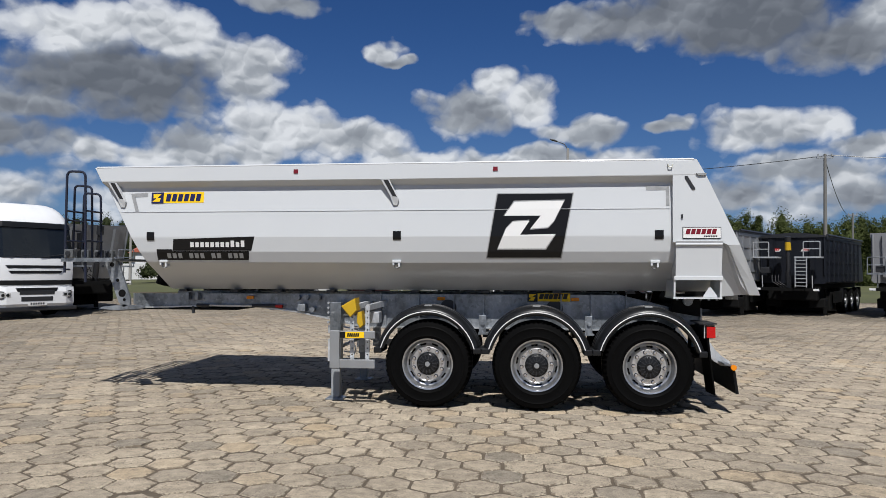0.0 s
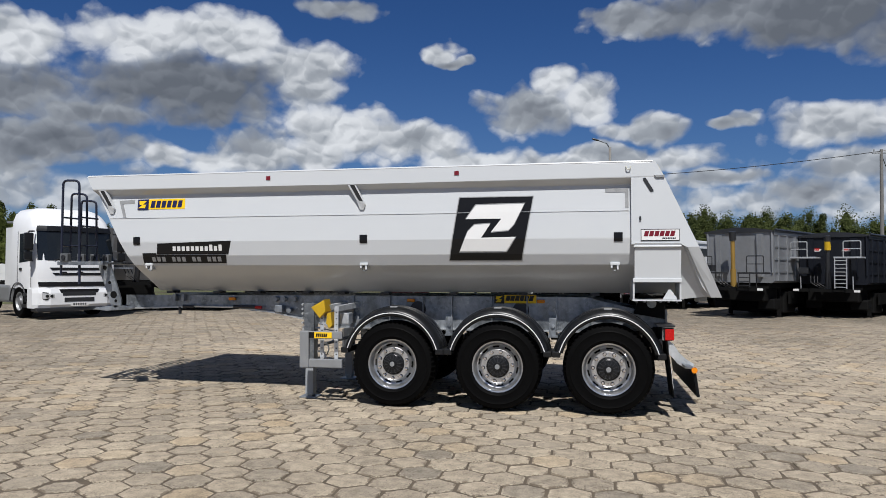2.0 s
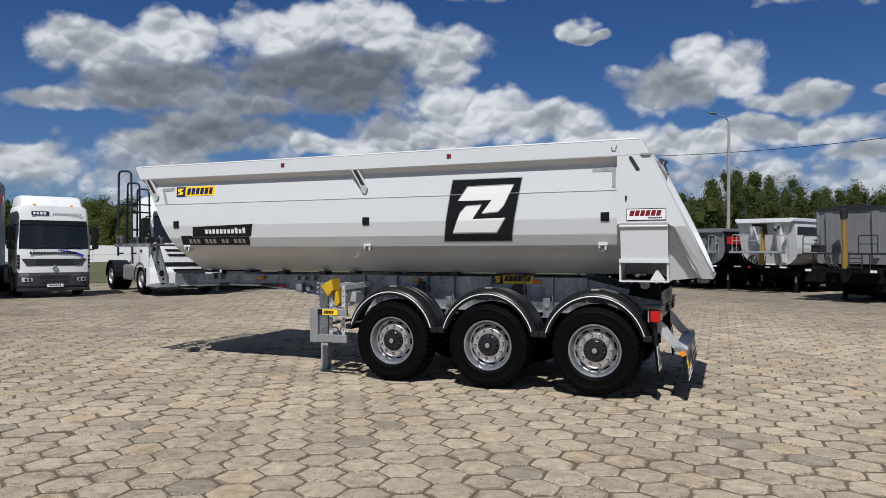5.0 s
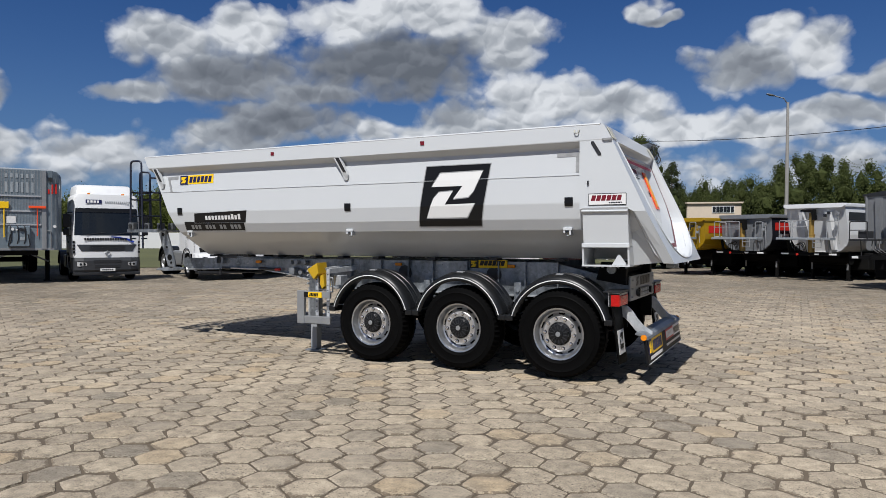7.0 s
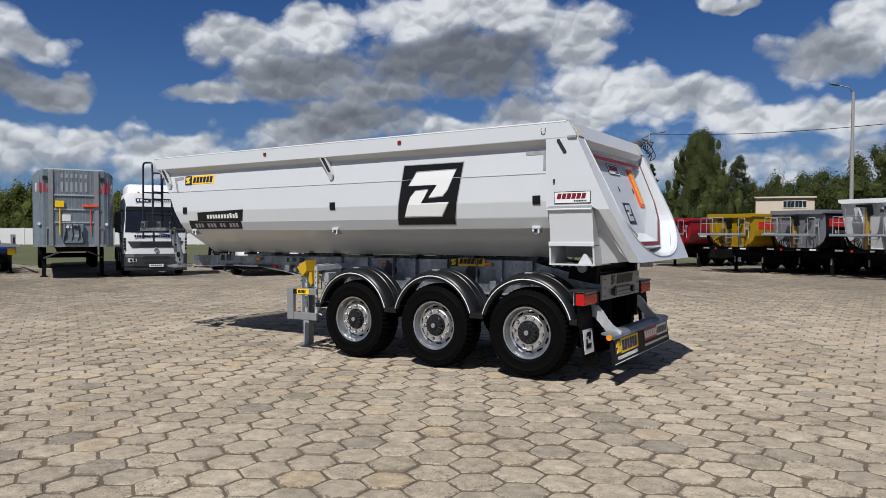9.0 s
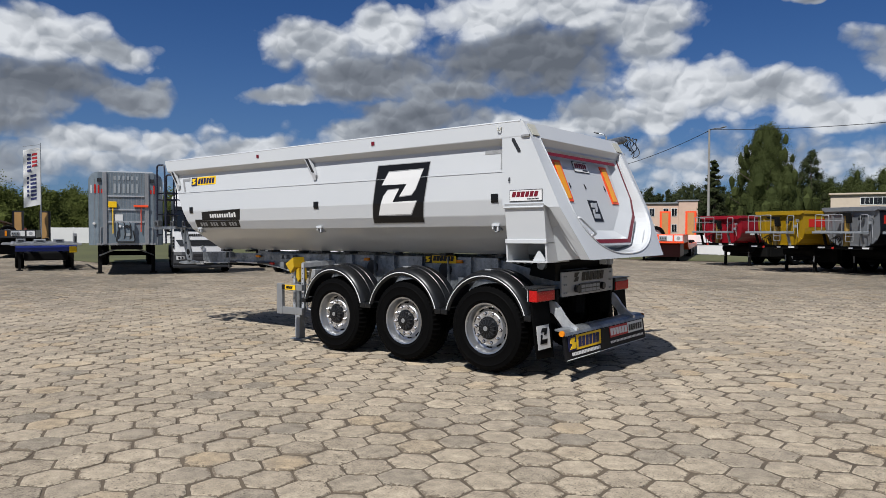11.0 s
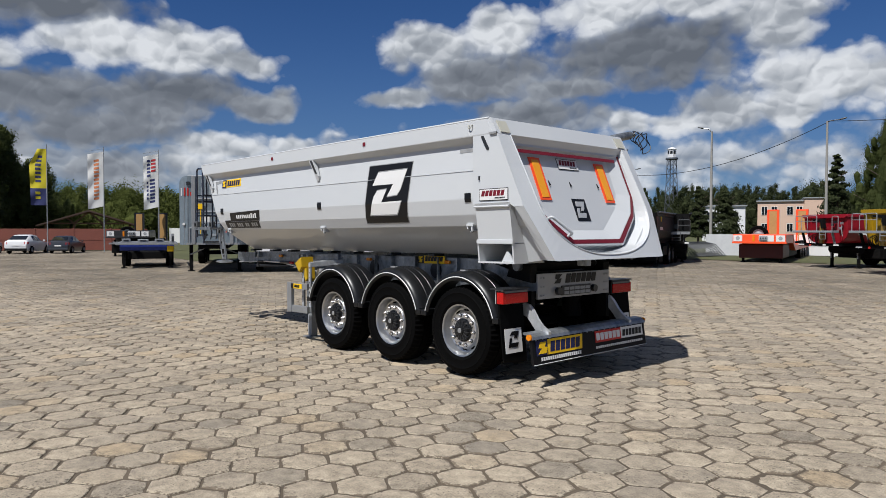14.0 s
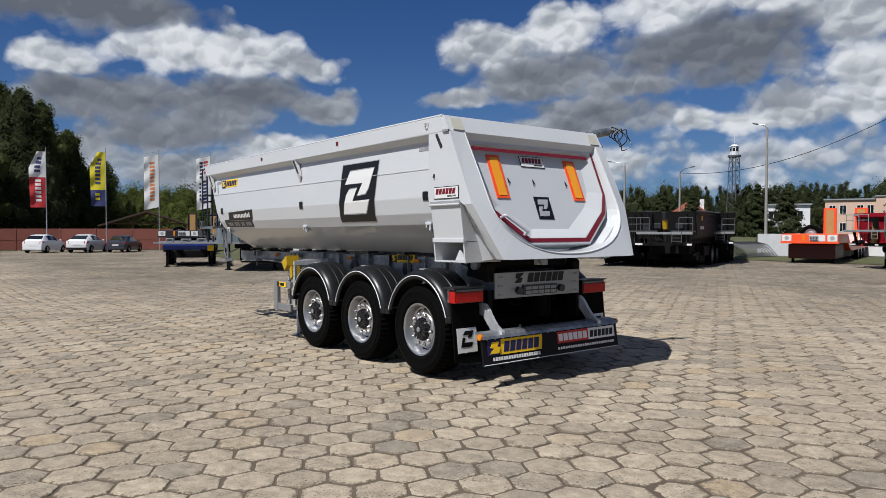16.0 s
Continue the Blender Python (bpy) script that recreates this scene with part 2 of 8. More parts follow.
NAVY = surface("navy_foil", (0.012, 0.015, 0.062), 0.45, grain=20, vary=0.1, spec=0.2)
RED_FOIL = surface("dark_red_foil", (0.135, 0.010, 0.019), 0.42, grain=20, vary=0.08, spec=0.2)
RED = surface("red_paint", (0.42, 0.020, 0.014), 0.38, grain=8, vary=0.12, spec=0.3)
ORANGE = surface("orange_reflector", (0.719, 0.2876, 0.01135), 0.4, grain=60, vary=0.15)
ORANGE_RED = surface("orange_red_paint", (0.78, 0.075, 0.016), 0.4, grain=8, vary=0.12)
YELLOW_PAINT = surface("yellow_paint", (0.40, 0.25, 0.008), 0.38, grain=8, vary=0.12)
LENS_RED = surface("red_lamp_lens", (0.36, 0.008, 0.007), 0.25, grain=90, vary=0.3, spec=0.25)
LENS_AMBER = surface("amber_lamp_lens", (0.60, 0.19, 0.008), 0.2, grain=90, vary=0.2, spec=0.3)
LENS_CLEAR = surface("clear_lamp_lens", (0.4692, 0.4844, 0.4995), 0.12, metal=0.4, grain=60, vary=0.3, coat=0.8)
GLASS_DARK = surface("dark_glass", (0.009082, 0.01135, 0.01362), 0.08, grain=3, vary=0.2, spec=0.4)
WOOD = surface("ramp_timber", (0.3633, 0.2043, 0.06811), 0.65, grain=9, vary=0.4, bump=0.1)
CONCRETE_LIGHT = surface("light_concrete", (0.2346, 0.227, 0.2119), 0.85, grain=7, vary=0.25, bump=0.15, stain=0.25)
GRASS_FAR = surface("grass", (0.05676, 0.06054, 0.01816), 0.9, grain=1.2, vary=0.7, bump=0.5, bump_scale=9)
PINK_PLASTER = surface("pink_plaster", (0.50, 0.355, 0.275), 0.85, grain=2.0, vary=0.15, stain=0.15)
PLASTER = surface("beige_plaster", (0.4692, 0.3935, 0.3103), 0.85, grain=2.0, vary=0.15, stain=0.15)
ROOF_RED = surface("red_roof_sheet", (0.3179, 0.08325, 0.04541), 0.6, grain=3, vary=0.25)
FENCE_RED = surface("brown_red_fence_board", (0.1514, 0.04162, 0.02649), 0.7, grain=5, vary=0.3)
BARK = surface("bark", (0.09838, 0.07568, 0.05676), 0.9, grain=6, vary=0.5, bump=0.4)


def leaf_material(name, dark, light, spec=0.06):
    m = bpy.data.materials.new(name)
    m.use_nodes = True
    q = Graph(m.node_tree)
    r = q.add("ShaderNodeNewGeometry").outputs["Random Per Island"]
    co = q.add("ShaderNodeTexCoord").outputs["Object"]
    n = q.noise(co, 0.35, 3, 0.5)
    col = q.mix(q.math("ADD", q.math("MULTIPLY", r, 0.35), q.math("MULTIPLY", n, 0.65)), (*dark, 1), (*light, 1))
    b = q.add("ShaderNodeBsdfPrincipled", Roughness=0.75)
    q.put(b, "Base Color", col)
    q.put(b, "Specular IOR Level", spec)
    tr = q.add("ShaderNodeBsdfTranslucent")
    q.put(tr, "Color", col)
    mx = q.add("ShaderNodeMixShader", Fac=0.5)
    q.put(mx, 1, b.outputs[0])
    q.put(mx, 2, tr.outputs[0])
    q.add("ShaderNodeOutputMaterial", Surface=mx.outputs[0])
    return m


LEAF = leaf_material("birch_leaf", (0.034, 0.047, 0.017), (0.112, 0.132, 0.046))
LEAF_DARK = leaf_material("pine_needle", (0.027, 0.036, 0.018), (0.078, 0.092, 0.041))
LEAF_BUSH = leaf_material("bush_leaf", (0.052, 0.070, 0.019), (0.140, 0.160, 0.046))


def paver_material():
    """Worn concrete: tone differs from piece to piece, dark pits, stains, sand that creeps in from the joints."""
    m = bpy.data.materials.new("concrete_paver")
    m.use_nodes = True
    q = Graph(m.node_tree)
    co = q.add("ShaderNodeNewGeometry")
    pos = co.outputs["Position"]
    r = q.math("FRACT", q.math("ADD", q.add("ShaderNodeObjectInfo").outputs["Random"], co.outputs["Random Per Island"]))
    tone = q.ramp(r, [(0.0, (0.29, 0.25, 0.195)), (0.12, (0.36, 0.304, 0.23)), (0.5, (0.415, 0.347, 0.259)), (0.85, (0.465, 0.391, 0.291)), (1.0, (0.435, 0.34, 0.225))])
    # shift the noise from piece to piece
    shift = q.add("ShaderNodeCombineXYZ", X=q.math("MULTIPLY", r, 37.0), Y=q.math("MULTIPLY", r, 91.0))
    own = q.vec("ADD", pos, shift.outputs[0])
    fine = q.noise(pos, 85.0, 5, 0.75)
    mid = q.noise(own, 9.0, 5, 0.65)
    wide = q.noise(pos, 0.4, 3, 0.5)
    f = q.math("ADD", q.math("MULTIPLY", fine, 1.5), q.math("ADD", q.math("MULTIPLY", mid, 1.2), q.math("MULTIPLY", wide, 0.6)))
    f = q.math("ADD", f, -0.90)
    col = q.mix(1.0, tone, q.add("ShaderNodeCombineXYZ", X=f, Y=f, Z=f).outputs[0], "MULTIPLY")
    rust = q.ramp(q.noise(pos, 1.5, 5, 0.6), [(0.70, 0.0), (0.78, 0.4)])
    col = q.mix(rust, col, (0.40, 0.25, 0.12, 1))
    patch = q.noise(q.vec("ADD", pos, (31, 7, 0)), 0.75, 6, 0.65)
    grey = q.ramp(patch, [(0.54, 0.0), (0.68, 0.6)])
    col = q.mix(grey, col, (0.205, 0.178, 0.145, 1))
    # pavers darker towards the back and the -x end, broken up by noise
    sp = q.add("ShaderNodeSeparateXYZ", Vector=pos)
    back = q.math("MULTIPLY", q.math("SUBTRACT", sp.outputs[1], 5.0), 0.085, clamp=True)
    end = q.math("MULTIPLY", q.math("SUBTRACT", -4.0, sp.outputs[0]), 0.075, clamp=True)
    row = q.math("MAXIMUM", back, q.math("MULTIPLY", end, q.math("MULTIPLY", q.math("ADD", sp.outputs[1], 5.0), 0.2, clamp=True)))
    darken = q.math("MULTIPLY", row, q.ramp(q.noise(pos, 0.25, 5, 0.65), [(0.30, 0.35), (0.62, 0.95)]))
    col = q.mix(darken, col, q.mix(1.0, col, (0.33, 0.335, 0.35, 1), "MULTIPLY"))
    # pits, thick on some pieces and rare on others
    rough_piece = q.ramp(q.noise(own, 1.7, 2, 0.5), [(0.40, 0.0), (0.60, 1.0)])
    lim = q.math("ADD", 0.345, q.math("MULTIPLY", rough_piece, 0.085))
    pn = q.noise(pos, 46.0, 4, 0.6)
    pits = q.math("MULTIPLY", q.math("SUBTRACT", lim, pn), 16.0, clamp=True)
    col = q.mix(q.math("MULTIPLY", pits, 0.85), col, (0.085, 0.07, 0.055, 1))
    # sand over the worn rim
    rim = q.add("ShaderNodeAttribute", dict(attribute_name="rim")).outputs["Fac"]
    en = q.noise(pos, 24.0, 5, 0.7)
    er = q.noise(pos, 2.2, 4, 0.6)
    over = q.math("ADD", rim, q.math("ADD", q.math("MULTIPLY", q.math("SUBTRACT", en, 0.5), 2.6), q.math("MULTIPLY", q.math("SUBTRACT", er, 0.5), 2.2)))
    sand = q.ramp(over, [(0.98, 0.0), (1.25, 0.85)])
    col = q.mix(sand, col, (0.135, 0.105, 0.075, 1))
    # bare chips along the rim show lighter stone
    chip = q.ramp(q.math("ADD", rim, q.math("MULTIPLY", q.math("SUBTRACT", pn, 0.5), 2.0)), [(0.85, 0.0), (1.0, 0.35)])
    col = q.mix(q.math("MULTIPLY", chip, q.math("SUBTRACT", 1.0, sand)), col, (0.50, 0.44, 0.34, 1))
    b = q.add("ShaderNodeBsdfPrincipled", Roughness=0.85)
    q.put(b, "Base Color", col)
    q.put(b, "Specular IOR Level", 0.3)
    h = q.math("ADD", q.math("MULTIPLY", fine, 0.8), mid)
    h = q.math("SUBTRACT", h, q.math("MULTIPLY", pits, 0.5))
    h = q.math("SUBTRACT", h, q.math("MULTIPLY", sand, 0.5))
    bn = q.add("ShaderNodeBump", Strength=1.0, Distance=0.012, Height=h)
    q.put(b, "Normal", bn.outputs[0])
    q.add("ShaderNodeOutputMaterial", Surface=b.outputs[0])
    return m


PAVER = paver_material()
SOIL = surface("joint_sand", (0.07946, 0.06054, 0.04087), 0.95, grain=22.0, vary=0.6, bump=0.4, bump_scale=25)

# ---- mesh helpers ----


def finish(bm, smooth=False):
    bmesh.ops.recalc_face_normals(bm, faces=bm.faces)
    if smooth:
        for f in bm.faces:
            f.smooth = True
        for e in bm.edges:
            if len(e.link_faces) == 2 and e.calc_face_angle(0) > 0.6:
                e.smooth = False
    me = bpy.data.meshes.new("mesh")
    bm.to_mesh(me)
    bm.free()
    return me


def part(name, bm, material, parent, label="", smooth=False, m=None):
    """One mesh object under a thing or a part; bm may be a bmesh or a ready mesh."""
    me = bm if isinstance(bm, bpy.types.Mesh) else finish(bm, smooth)
    if not me.materials:
        me.materials.append(material)
    me.name = name
    ob = new(name, me)
    ob.parent = parent
    if m is not None:
        ob.matrix_local = m
    if label:
        ob["label"] = label
    return ob


def thing(name, m, label, category, group="", kind=""):
    ob = new(name)
    ob.empty_display_size = 0.3
    ob.matrix_basis = m
    return tagged(ob, label, category, group, kind)


def solo(name, bm, material, label, category, group="", kind="", smooth=False, m=None):
    """A thing that is one mesh."""
    me = bm if isinstance(bm, bpy.types.Mesh) else finish(bm, smooth)
    if not me.materials:
        me.materials.append(material)
    me.name = name
    ob = new(name, me)
    if m is not None:
        ob.matrix_basis = m
    return tagged(ob, label, category, group, kind)


def B():
    return bmesh.new()


def box(bm, x0, x1, y0, y1, z0, z1, bevel=0.0, m=None):
    vs = [bm.verts.new((x, y, z)) for x in (x0, x1) for y in (y0, y1) for z in (z0, z1)]
    fs = [(0, 1, 3, 2), (4, 6, 7, 5), (0, 4, 5, 1), (2, 3, 7, 6), (0, 2, 6, 4), (1, 5, 7, 3)]
    faces = [bm.faces.new([vs[i] for i in f]) for f in fs]
    if bevel:
        es = list({e for f in faces for e in f.edges})
        r = bmesh.ops.bevel(bm, geom=es, offset=bevel, segments=2, affect="EDGES", profile=0.6)
        vs = list({v for f in r["faces"] for v in f.verts} | {v for v in vs if v.is_valid})
    if m is not None:
        bmesh.ops.transform(bm, matrix=m, verts=[v for v in vs if v.is_valid])
    return bm


def prism(bm, poly, thick, m, bevel=0.0):
    """A flat polygon (u, v) given thickness along w, set by the matrix m (u, v, w)."""
    n = len(poly)
    lo = [bm.verts.new((u, v, 0)) for u, v in poly]
    hi = [bm.verts.new((u, v, thick)) for u, v in poly]
    fs = [bm.faces.new(hi), bm.faces.new(list(reversed(lo)))]
    for i in range(n):
        j = (i + 1) % n
        fs.append(bm.faces.new((lo[i], lo[j], hi[j], hi[i])))
    vs = lo + hi
    if bevel:
        es = [e for e in fs[0].edges]
        r = bmesh.ops.bevel(bm, geom=es, offset=bevel, segments=2, affect="EDGES", profile=0.6)
        vs = list({v for f in r["faces"] for v in f.verts} | {v for v in vs if v.is_valid})
    bmesh.ops.transform(bm, matrix=m, verts=[v for v in vs if v.is_valid])
    return bm


def axes(o, u, v):
    """A matrix with origin o, first axis u, second axis v."""
    u, v = Vector(u).normalized(), Vector(v).normalized()
    w = u.cross(v).normalized()
    v = w.cross(u)
    return Matrix(((u.x, v.x, w.x, o[0]), (u.y, v.y, w.y, o[1]), (u.z, v.z, w.z, o[2]), (0, 0, 0, 1)))


def cyl(bm, a, b, r, seg=12, r2=None, caps=True):
    a, b = Vector(a), Vector(b)
    d = b - a
    m = Matrix.Translation((a + b) / 2) @ d.to_track_quat("Z", "Y").to_matrix().to_4x4()
    bmesh.ops.create_cone(bm, cap_ends=caps, segments=seg, radius1=r, radius2=r if r2 is None else r2, depth=d.length, matrix=m)
    return bm


def tube(bm, pts, r, seg=8, closed=False):
    """A round bar along a line of points."""
    pts = [Vector(p) for p in pts]
    n = len(pts)
    rings = []
    up = None
    for i, p in enumerate(pts):
        if closed:
            d = pts[(i + 1) % n] - pts[i - 1]
        else:
            d = pts[min(i + 1, n - 1)] - pts[max(i - 1, 0)]
        d.normalize()
        if up is None:
            up = d.orthogonal().normalized()
        else:
            up = (up - d * up.dot(d)).normalized()
        side = d.cross(up)
        rings.append([bm.verts.new(p + (up * math.cos(2 * math.pi * k / seg) + side * math.sin(2 * math.pi * k / seg)) * r) for k in range(seg)])
    for i in range(n if closed else n - 1):
        a, b = rings[i], rings[(i + 1) % n]
        for k in range(seg):
            bm.faces.new((a[k], a[(k + 1) % seg], b[(k + 1) % seg], b[k]))
    if not closed:
        bm.faces.new(list(reversed(rings[0])))
        bm.faces.new(rings[-1])
    return bm


def rounded(pts, r, k=4):
    """The line through pts with its inner corners rounded."""
    pts = [Vector(p) for p in pts]
    out = [pts[0]]
    for a, b, c in zip(pts, pts[1:], pts[2:]):
        u, v = (a - b), (c - b)
        q = min(r, u.length * 0.45, v.length * 0.45)
        p0, p1 = b + u.normalized() * q, b + v.normalized() * q
        for i in range(k + 1):
            t = i / k
            out.append((1 - t) ** 2 * p0 + 2 * t * (1 - t) * b + t * t * p1)
    out.append(pts[-1])
    return out


def lathe(bm, prof, seg=48, axis="y"):
    """A profile (radius, along) turned round the y axis."""
    rings = []
    for r, a in prof:
        rings.append([bm.verts.new((r * math.cos(2 * math.pi * k / seg), a, r * math.sin(2 * math.pi * k / seg))) for k in range(seg)])
    for p, q in zip(rings, rings[1:]):
        for k in range(seg):
            bm.faces.new((p[k], p[(k + 1) % seg], q[(k + 1) % seg], q[k]))
    return bm


def loft(bm, rows, close_ends=True, ring=True):
    """Faces between rows of points of equal number."""
    vr = [[bm.verts.new(p) for p in row] for row in rows]
    n = len(vr[0])
    for a, b in zip(vr, vr[1:]):
        for k in range(n if ring else n - 1):
            j = (k + 1) % n
            bm.faces.new((a[k], a[j], b[j], b[k]))
    if close_ends and ring:
        bm.faces.new(list(reversed(vr[0])))
        bm.faces.new(vr[-1])
    return bm


def word(bm, m, x0, x1, y0, y1, n, lean=0.2, gap=0.22, thick=0.002, cut=True):
    """A word that stays unread: n leaning bars."""
    w = (x1 - x0) / n
    h = y1 - y0
    for i in range(n):
        a, b = x0 + i * w, x0 + (i + 1 - gap) * w
        prism(bm, [(a, y0), (b, y0), (b + lean * h, y1), (a + lean * h, y1)], thick, m)
    return bm

# ---- the tipper trailer ----
TY = -0.115
TRAILER_LABEL = "new white steel tipper semi-trailer with three axles, standing on paving"
trailer = thing("tipper_trailer", pose(0, TY, 0, 0, -0.45, 0), TRAILER_LABEL, "trailer")

# section of the body: half width by height
SIDE = [(2.95, 1.275), (2.765, 1.275), (2.70, 1.188), (2.39, 1.208), (2.068, 1.215), (1.885, 1.18), (1.752, 1.115), (1.405, 0.60)]


def half_width(z):
    for (za, wa), (zb, wb) in zip(SIDE, SIDE[1:]):
        if zb <= z <= za:
            return wb + (wa - wb) * (z - zb) / (za - zb)
    return SIDE[-1][1]


def x_front(z):
    return -5.52 + (2.95 - z) * 0.525 if z > 1.752 else -4.89 + (1.752 - z) * 0.2


def x_rear(z):
    return 1.97 + (2.765 - z) * (0.467 if z < 2.765 else 0.55)


def make_body():
    outer = [(-w, z) for z, w in SIDE] + [(0, 1.40)] + [(w, z) for z, w in reversed(SIDE)]
    inner = [(1.17, 2.95), (1.10, 2.62), (1.13, 2.07), (1.04, 1.77), (0.57, 1.47), (0, 1.43), (-0.57, 1.47), (-1.04, 1.77), (-1.13, 2.07), (-1.10, 2.62), (-1.17, 2.95)]
    ring = outer + inner
    bm = B()
    loft(bm, [[(x_front(z), y, z) for y, z in ring], [(-1.7, y, z) for y, z in ring], [(x_rear(z) - 0.06, y, z) for y, z in ring]])
    es = [e for e in bm.edges if abs(e.verts[0].co.x - e.verts[1].co.x) > 1.0 and max(abs(v.co.y) for v in e.verts) > 0.8]
    bmesh.ops.bevel(bm, geom=es, offset=0.014, segments=2, affect="EDGES", profile=0.5)
    body = part("tipper_body", bm, WHITE, trailer)
    # front wall
    bm = B()
    pts = [(-w, z) for z, w in SIDE] + [(w, z) for z, w in reversed(SIDE)]
    loft(bm, [[(x_front(z) - 0.012, y * 0.985, z) for y, z in pts], [(x_front(z) + 0.05, y * 0.985, z) for y, z in pts]])
    part("front_wall", bm, WHITE, body)
    return body


body = make_body()


def side_decal(name, poly, material, side=-1, lift=0.004, label=""):
    """A foil (x, z) that follows the bends of the side."""
    bm = B()
    f = bm.faces.new([bm.verts.new((x, 0, z)) for x, z in poly])
    for z, _ in SIDE:
        bmesh.ops.bisect_plane(bm, geom=bm.faces[:] + bm.edges[:] + bm.verts[:], plane_co=(0, 0, z), plane_no=(0, 0, 1))
    for v in bm.verts:
        v.co.y = side * (half_width(v.co.z) + lift)
    r = bmesh.ops.extrude_face_region(bm, geom=bm.faces[:])
    for v in [q for q in r["geom"] if isinstance(q, bmesh.types.BMVert)]:
        v.co.y -= side * (0.0035 if lift < 0.006 else 0.0015)
    return part(name, bm, material, body, label)


# emblem: a dark slanted field with two light hooked shapes
def emblem(name, ox, oz, sx, sz, build):
    shapes = [
        ("field", [(0.0, 1.0), (1.0, 1.0), (0.84, 0.0), (-0.145, 0.0)], DECAL_BLACK, 0.004),
        ("upper_hook", [(0.225, 0.875), (0.885, 0.885), (0.745, 0.565), (0.665, 0.47), (0.435, 0.45), (0.575, 0.655), (0.09, 0.655)], DECAL_WHITE, 0.008),
        ("lower_hook", [(0.205, 0.56), (0.425, 0.575), (0.30, 0.355), (0.765, 0.365), (0.635, 0.14), (0.0, 0.14), (0.115, 0.455)], DECAL_WHITE, 0.008),
    ]
    build(name + "_border", [(ox + u * sx, oz + v * sz) for u, v in [(-0.012, 1.014), (1.015, 1.014), (0.853, -0.014), (-0.16, -0.014)]], DECAL_GREY, 0.0025)
    for nm, poly, mat, lift in shapes[1:]:
        cu, cv = sum(u for u, v in poly) / len(poly), sum(v for u, v in poly) / len(poly)
        build(name + "_" + nm + "_edge", [(ox + (cu + (u - cu) * 1.03) * sx, oz + (cv + (v - cv) * 1.08) * sz) for u, v in poly], DECAL_GREY, 0.006)
    for nm, poly, mat, lift in shapes:
        build(name + "_" + nm, [(ox + u * sx, oz + v * sz) for u, v in poly], mat, lift)


emblem("emblem", -0.425, 1.815, 0.89, 0.76, lambda n, p, m, l: side_decal(n, p, m, -1, l))
# maker's plate at the front
side_decal("sign_field", [(-4.80, 2.635), (-4.11, 2.64), (-4.11, 2.505), (-4.80, 2.50)], YELLOW, -1, 0.004)
side_decal("sign_emblem", [(-4.80, 2.637), (-4.64, 2.637), (-4.64, 2.497), (-4.80, 2.497)], NAVY, -1, 0.008)
side_decal("sign_mark", [(-4.775, 2.615), (-4.665, 2.615), (-4.72, 2.565), (-4.675, 2.565), (-4.69, 2.52), (-4.785, 2.52), (-4.73, 2.565), (-4.77, 2.565)], YELLOW, -1, 0.011)
for i in range(6):
    a = -4.61 + i * 0.079
    side_decal("sign_letter", [(a, 2.525), (a + 0.058, 2.525), (a + 0.074, 2.615), (a + 0.016, 2.615)], NAVY, -1, 0.008)
# two dark strips with unread writing
side_decal("web_strip", [(-4.50, 2.045), (-3.44, 2.075), (-3.49, 1.90), (-4.52, 1.90)], DECAL_BLACK, -1, 0.004, "black foil strip with white writing")
for i in range(11):
    a = -4.28 + i * 0.066
    side_decal("strip_letter", [(a, 1.945), (a + 0.045, 1.945), (a + 0.048, 2.005 + (0.02 if i in (8, 10) else 0)), (a + 0.003, 2.005 + (0.02 if i in (8, 10) else 0))], DECAL_WHITE, -1, 0.008)
side_decal("phone_strip", [(-4.73, 1.918), (-4.525, 1.918), (-4.525, 1.894), (-3.52, 1.894), (-3.54, 1.782), (-4.74, 1.782)], DECAL_BLACK, -1, 0.0055, "black foil strip with a barred number")
for i in range(14):
    if i in (3, 7, 10):
        continue
    a = -4.60 + i * 0.073
    side_decal("strip_bar", [(a, 1.806), (a + 0.05, 1.806), (a + 0.05, 1.868), (a, 1.868)], DECAL_GREY, -1, 0.0085)
for sx in (-4.80, -1.645, 1.455):
    side_decal("square_marker", [(sx - 0.05, 2.135), (sx + 0.05, 2.135), (sx + 0.05, 2.03), (sx - 0.05, 2.03)], DECAL_BLACK, -1, 0.008, "black square reflector plate")
# grey corner tapes
side_decal("corner_tape", [(-5.08, 2.625), (-4.85, 2.635), (-4.85, 2.585), (-5.02, 2.58), (-4.965, 2.40), (-5.01, 2.40)], DECAL_GREY, -1, 0.004)
side_decal("corner_tape", [(1.31, 2.655), (1.575, 2.655), (1.575, 2.42), (1.535, 2.42), (1.535, 2.605), (1.31, 2.605)], DECAL_GREY, -1, 0.004)
# small red markers on the top rail
for sx in (-2.895, -0.45):
    for side in (-1, 1):
        side_decal("red_marker", [(sx - 0.028, 2.895), (sx + 0.028, 2.895), (sx + 0.028, 2.845), (sx - 0.028, 2.845)], RED_FOIL, side, 0.008, "small dark red side marker")
# weld line and thin top bead
for side in (-1, 1):
    bm = B()
    cyl(bm, (x_front(2.39) + 0.02, side * 1.2135, 2.39), (1.58, side * 1.2135, 2.39), 0.0025, 6)
    part("weld_seam", bm, WHITE, body)
    bm = B()
    cyl(bm, (-5.50, side * 1.262, 2.95), (1.84, side * 1.262, 2.95), 0.016, 8)
    part("top_bead", bm, WHITE, body)

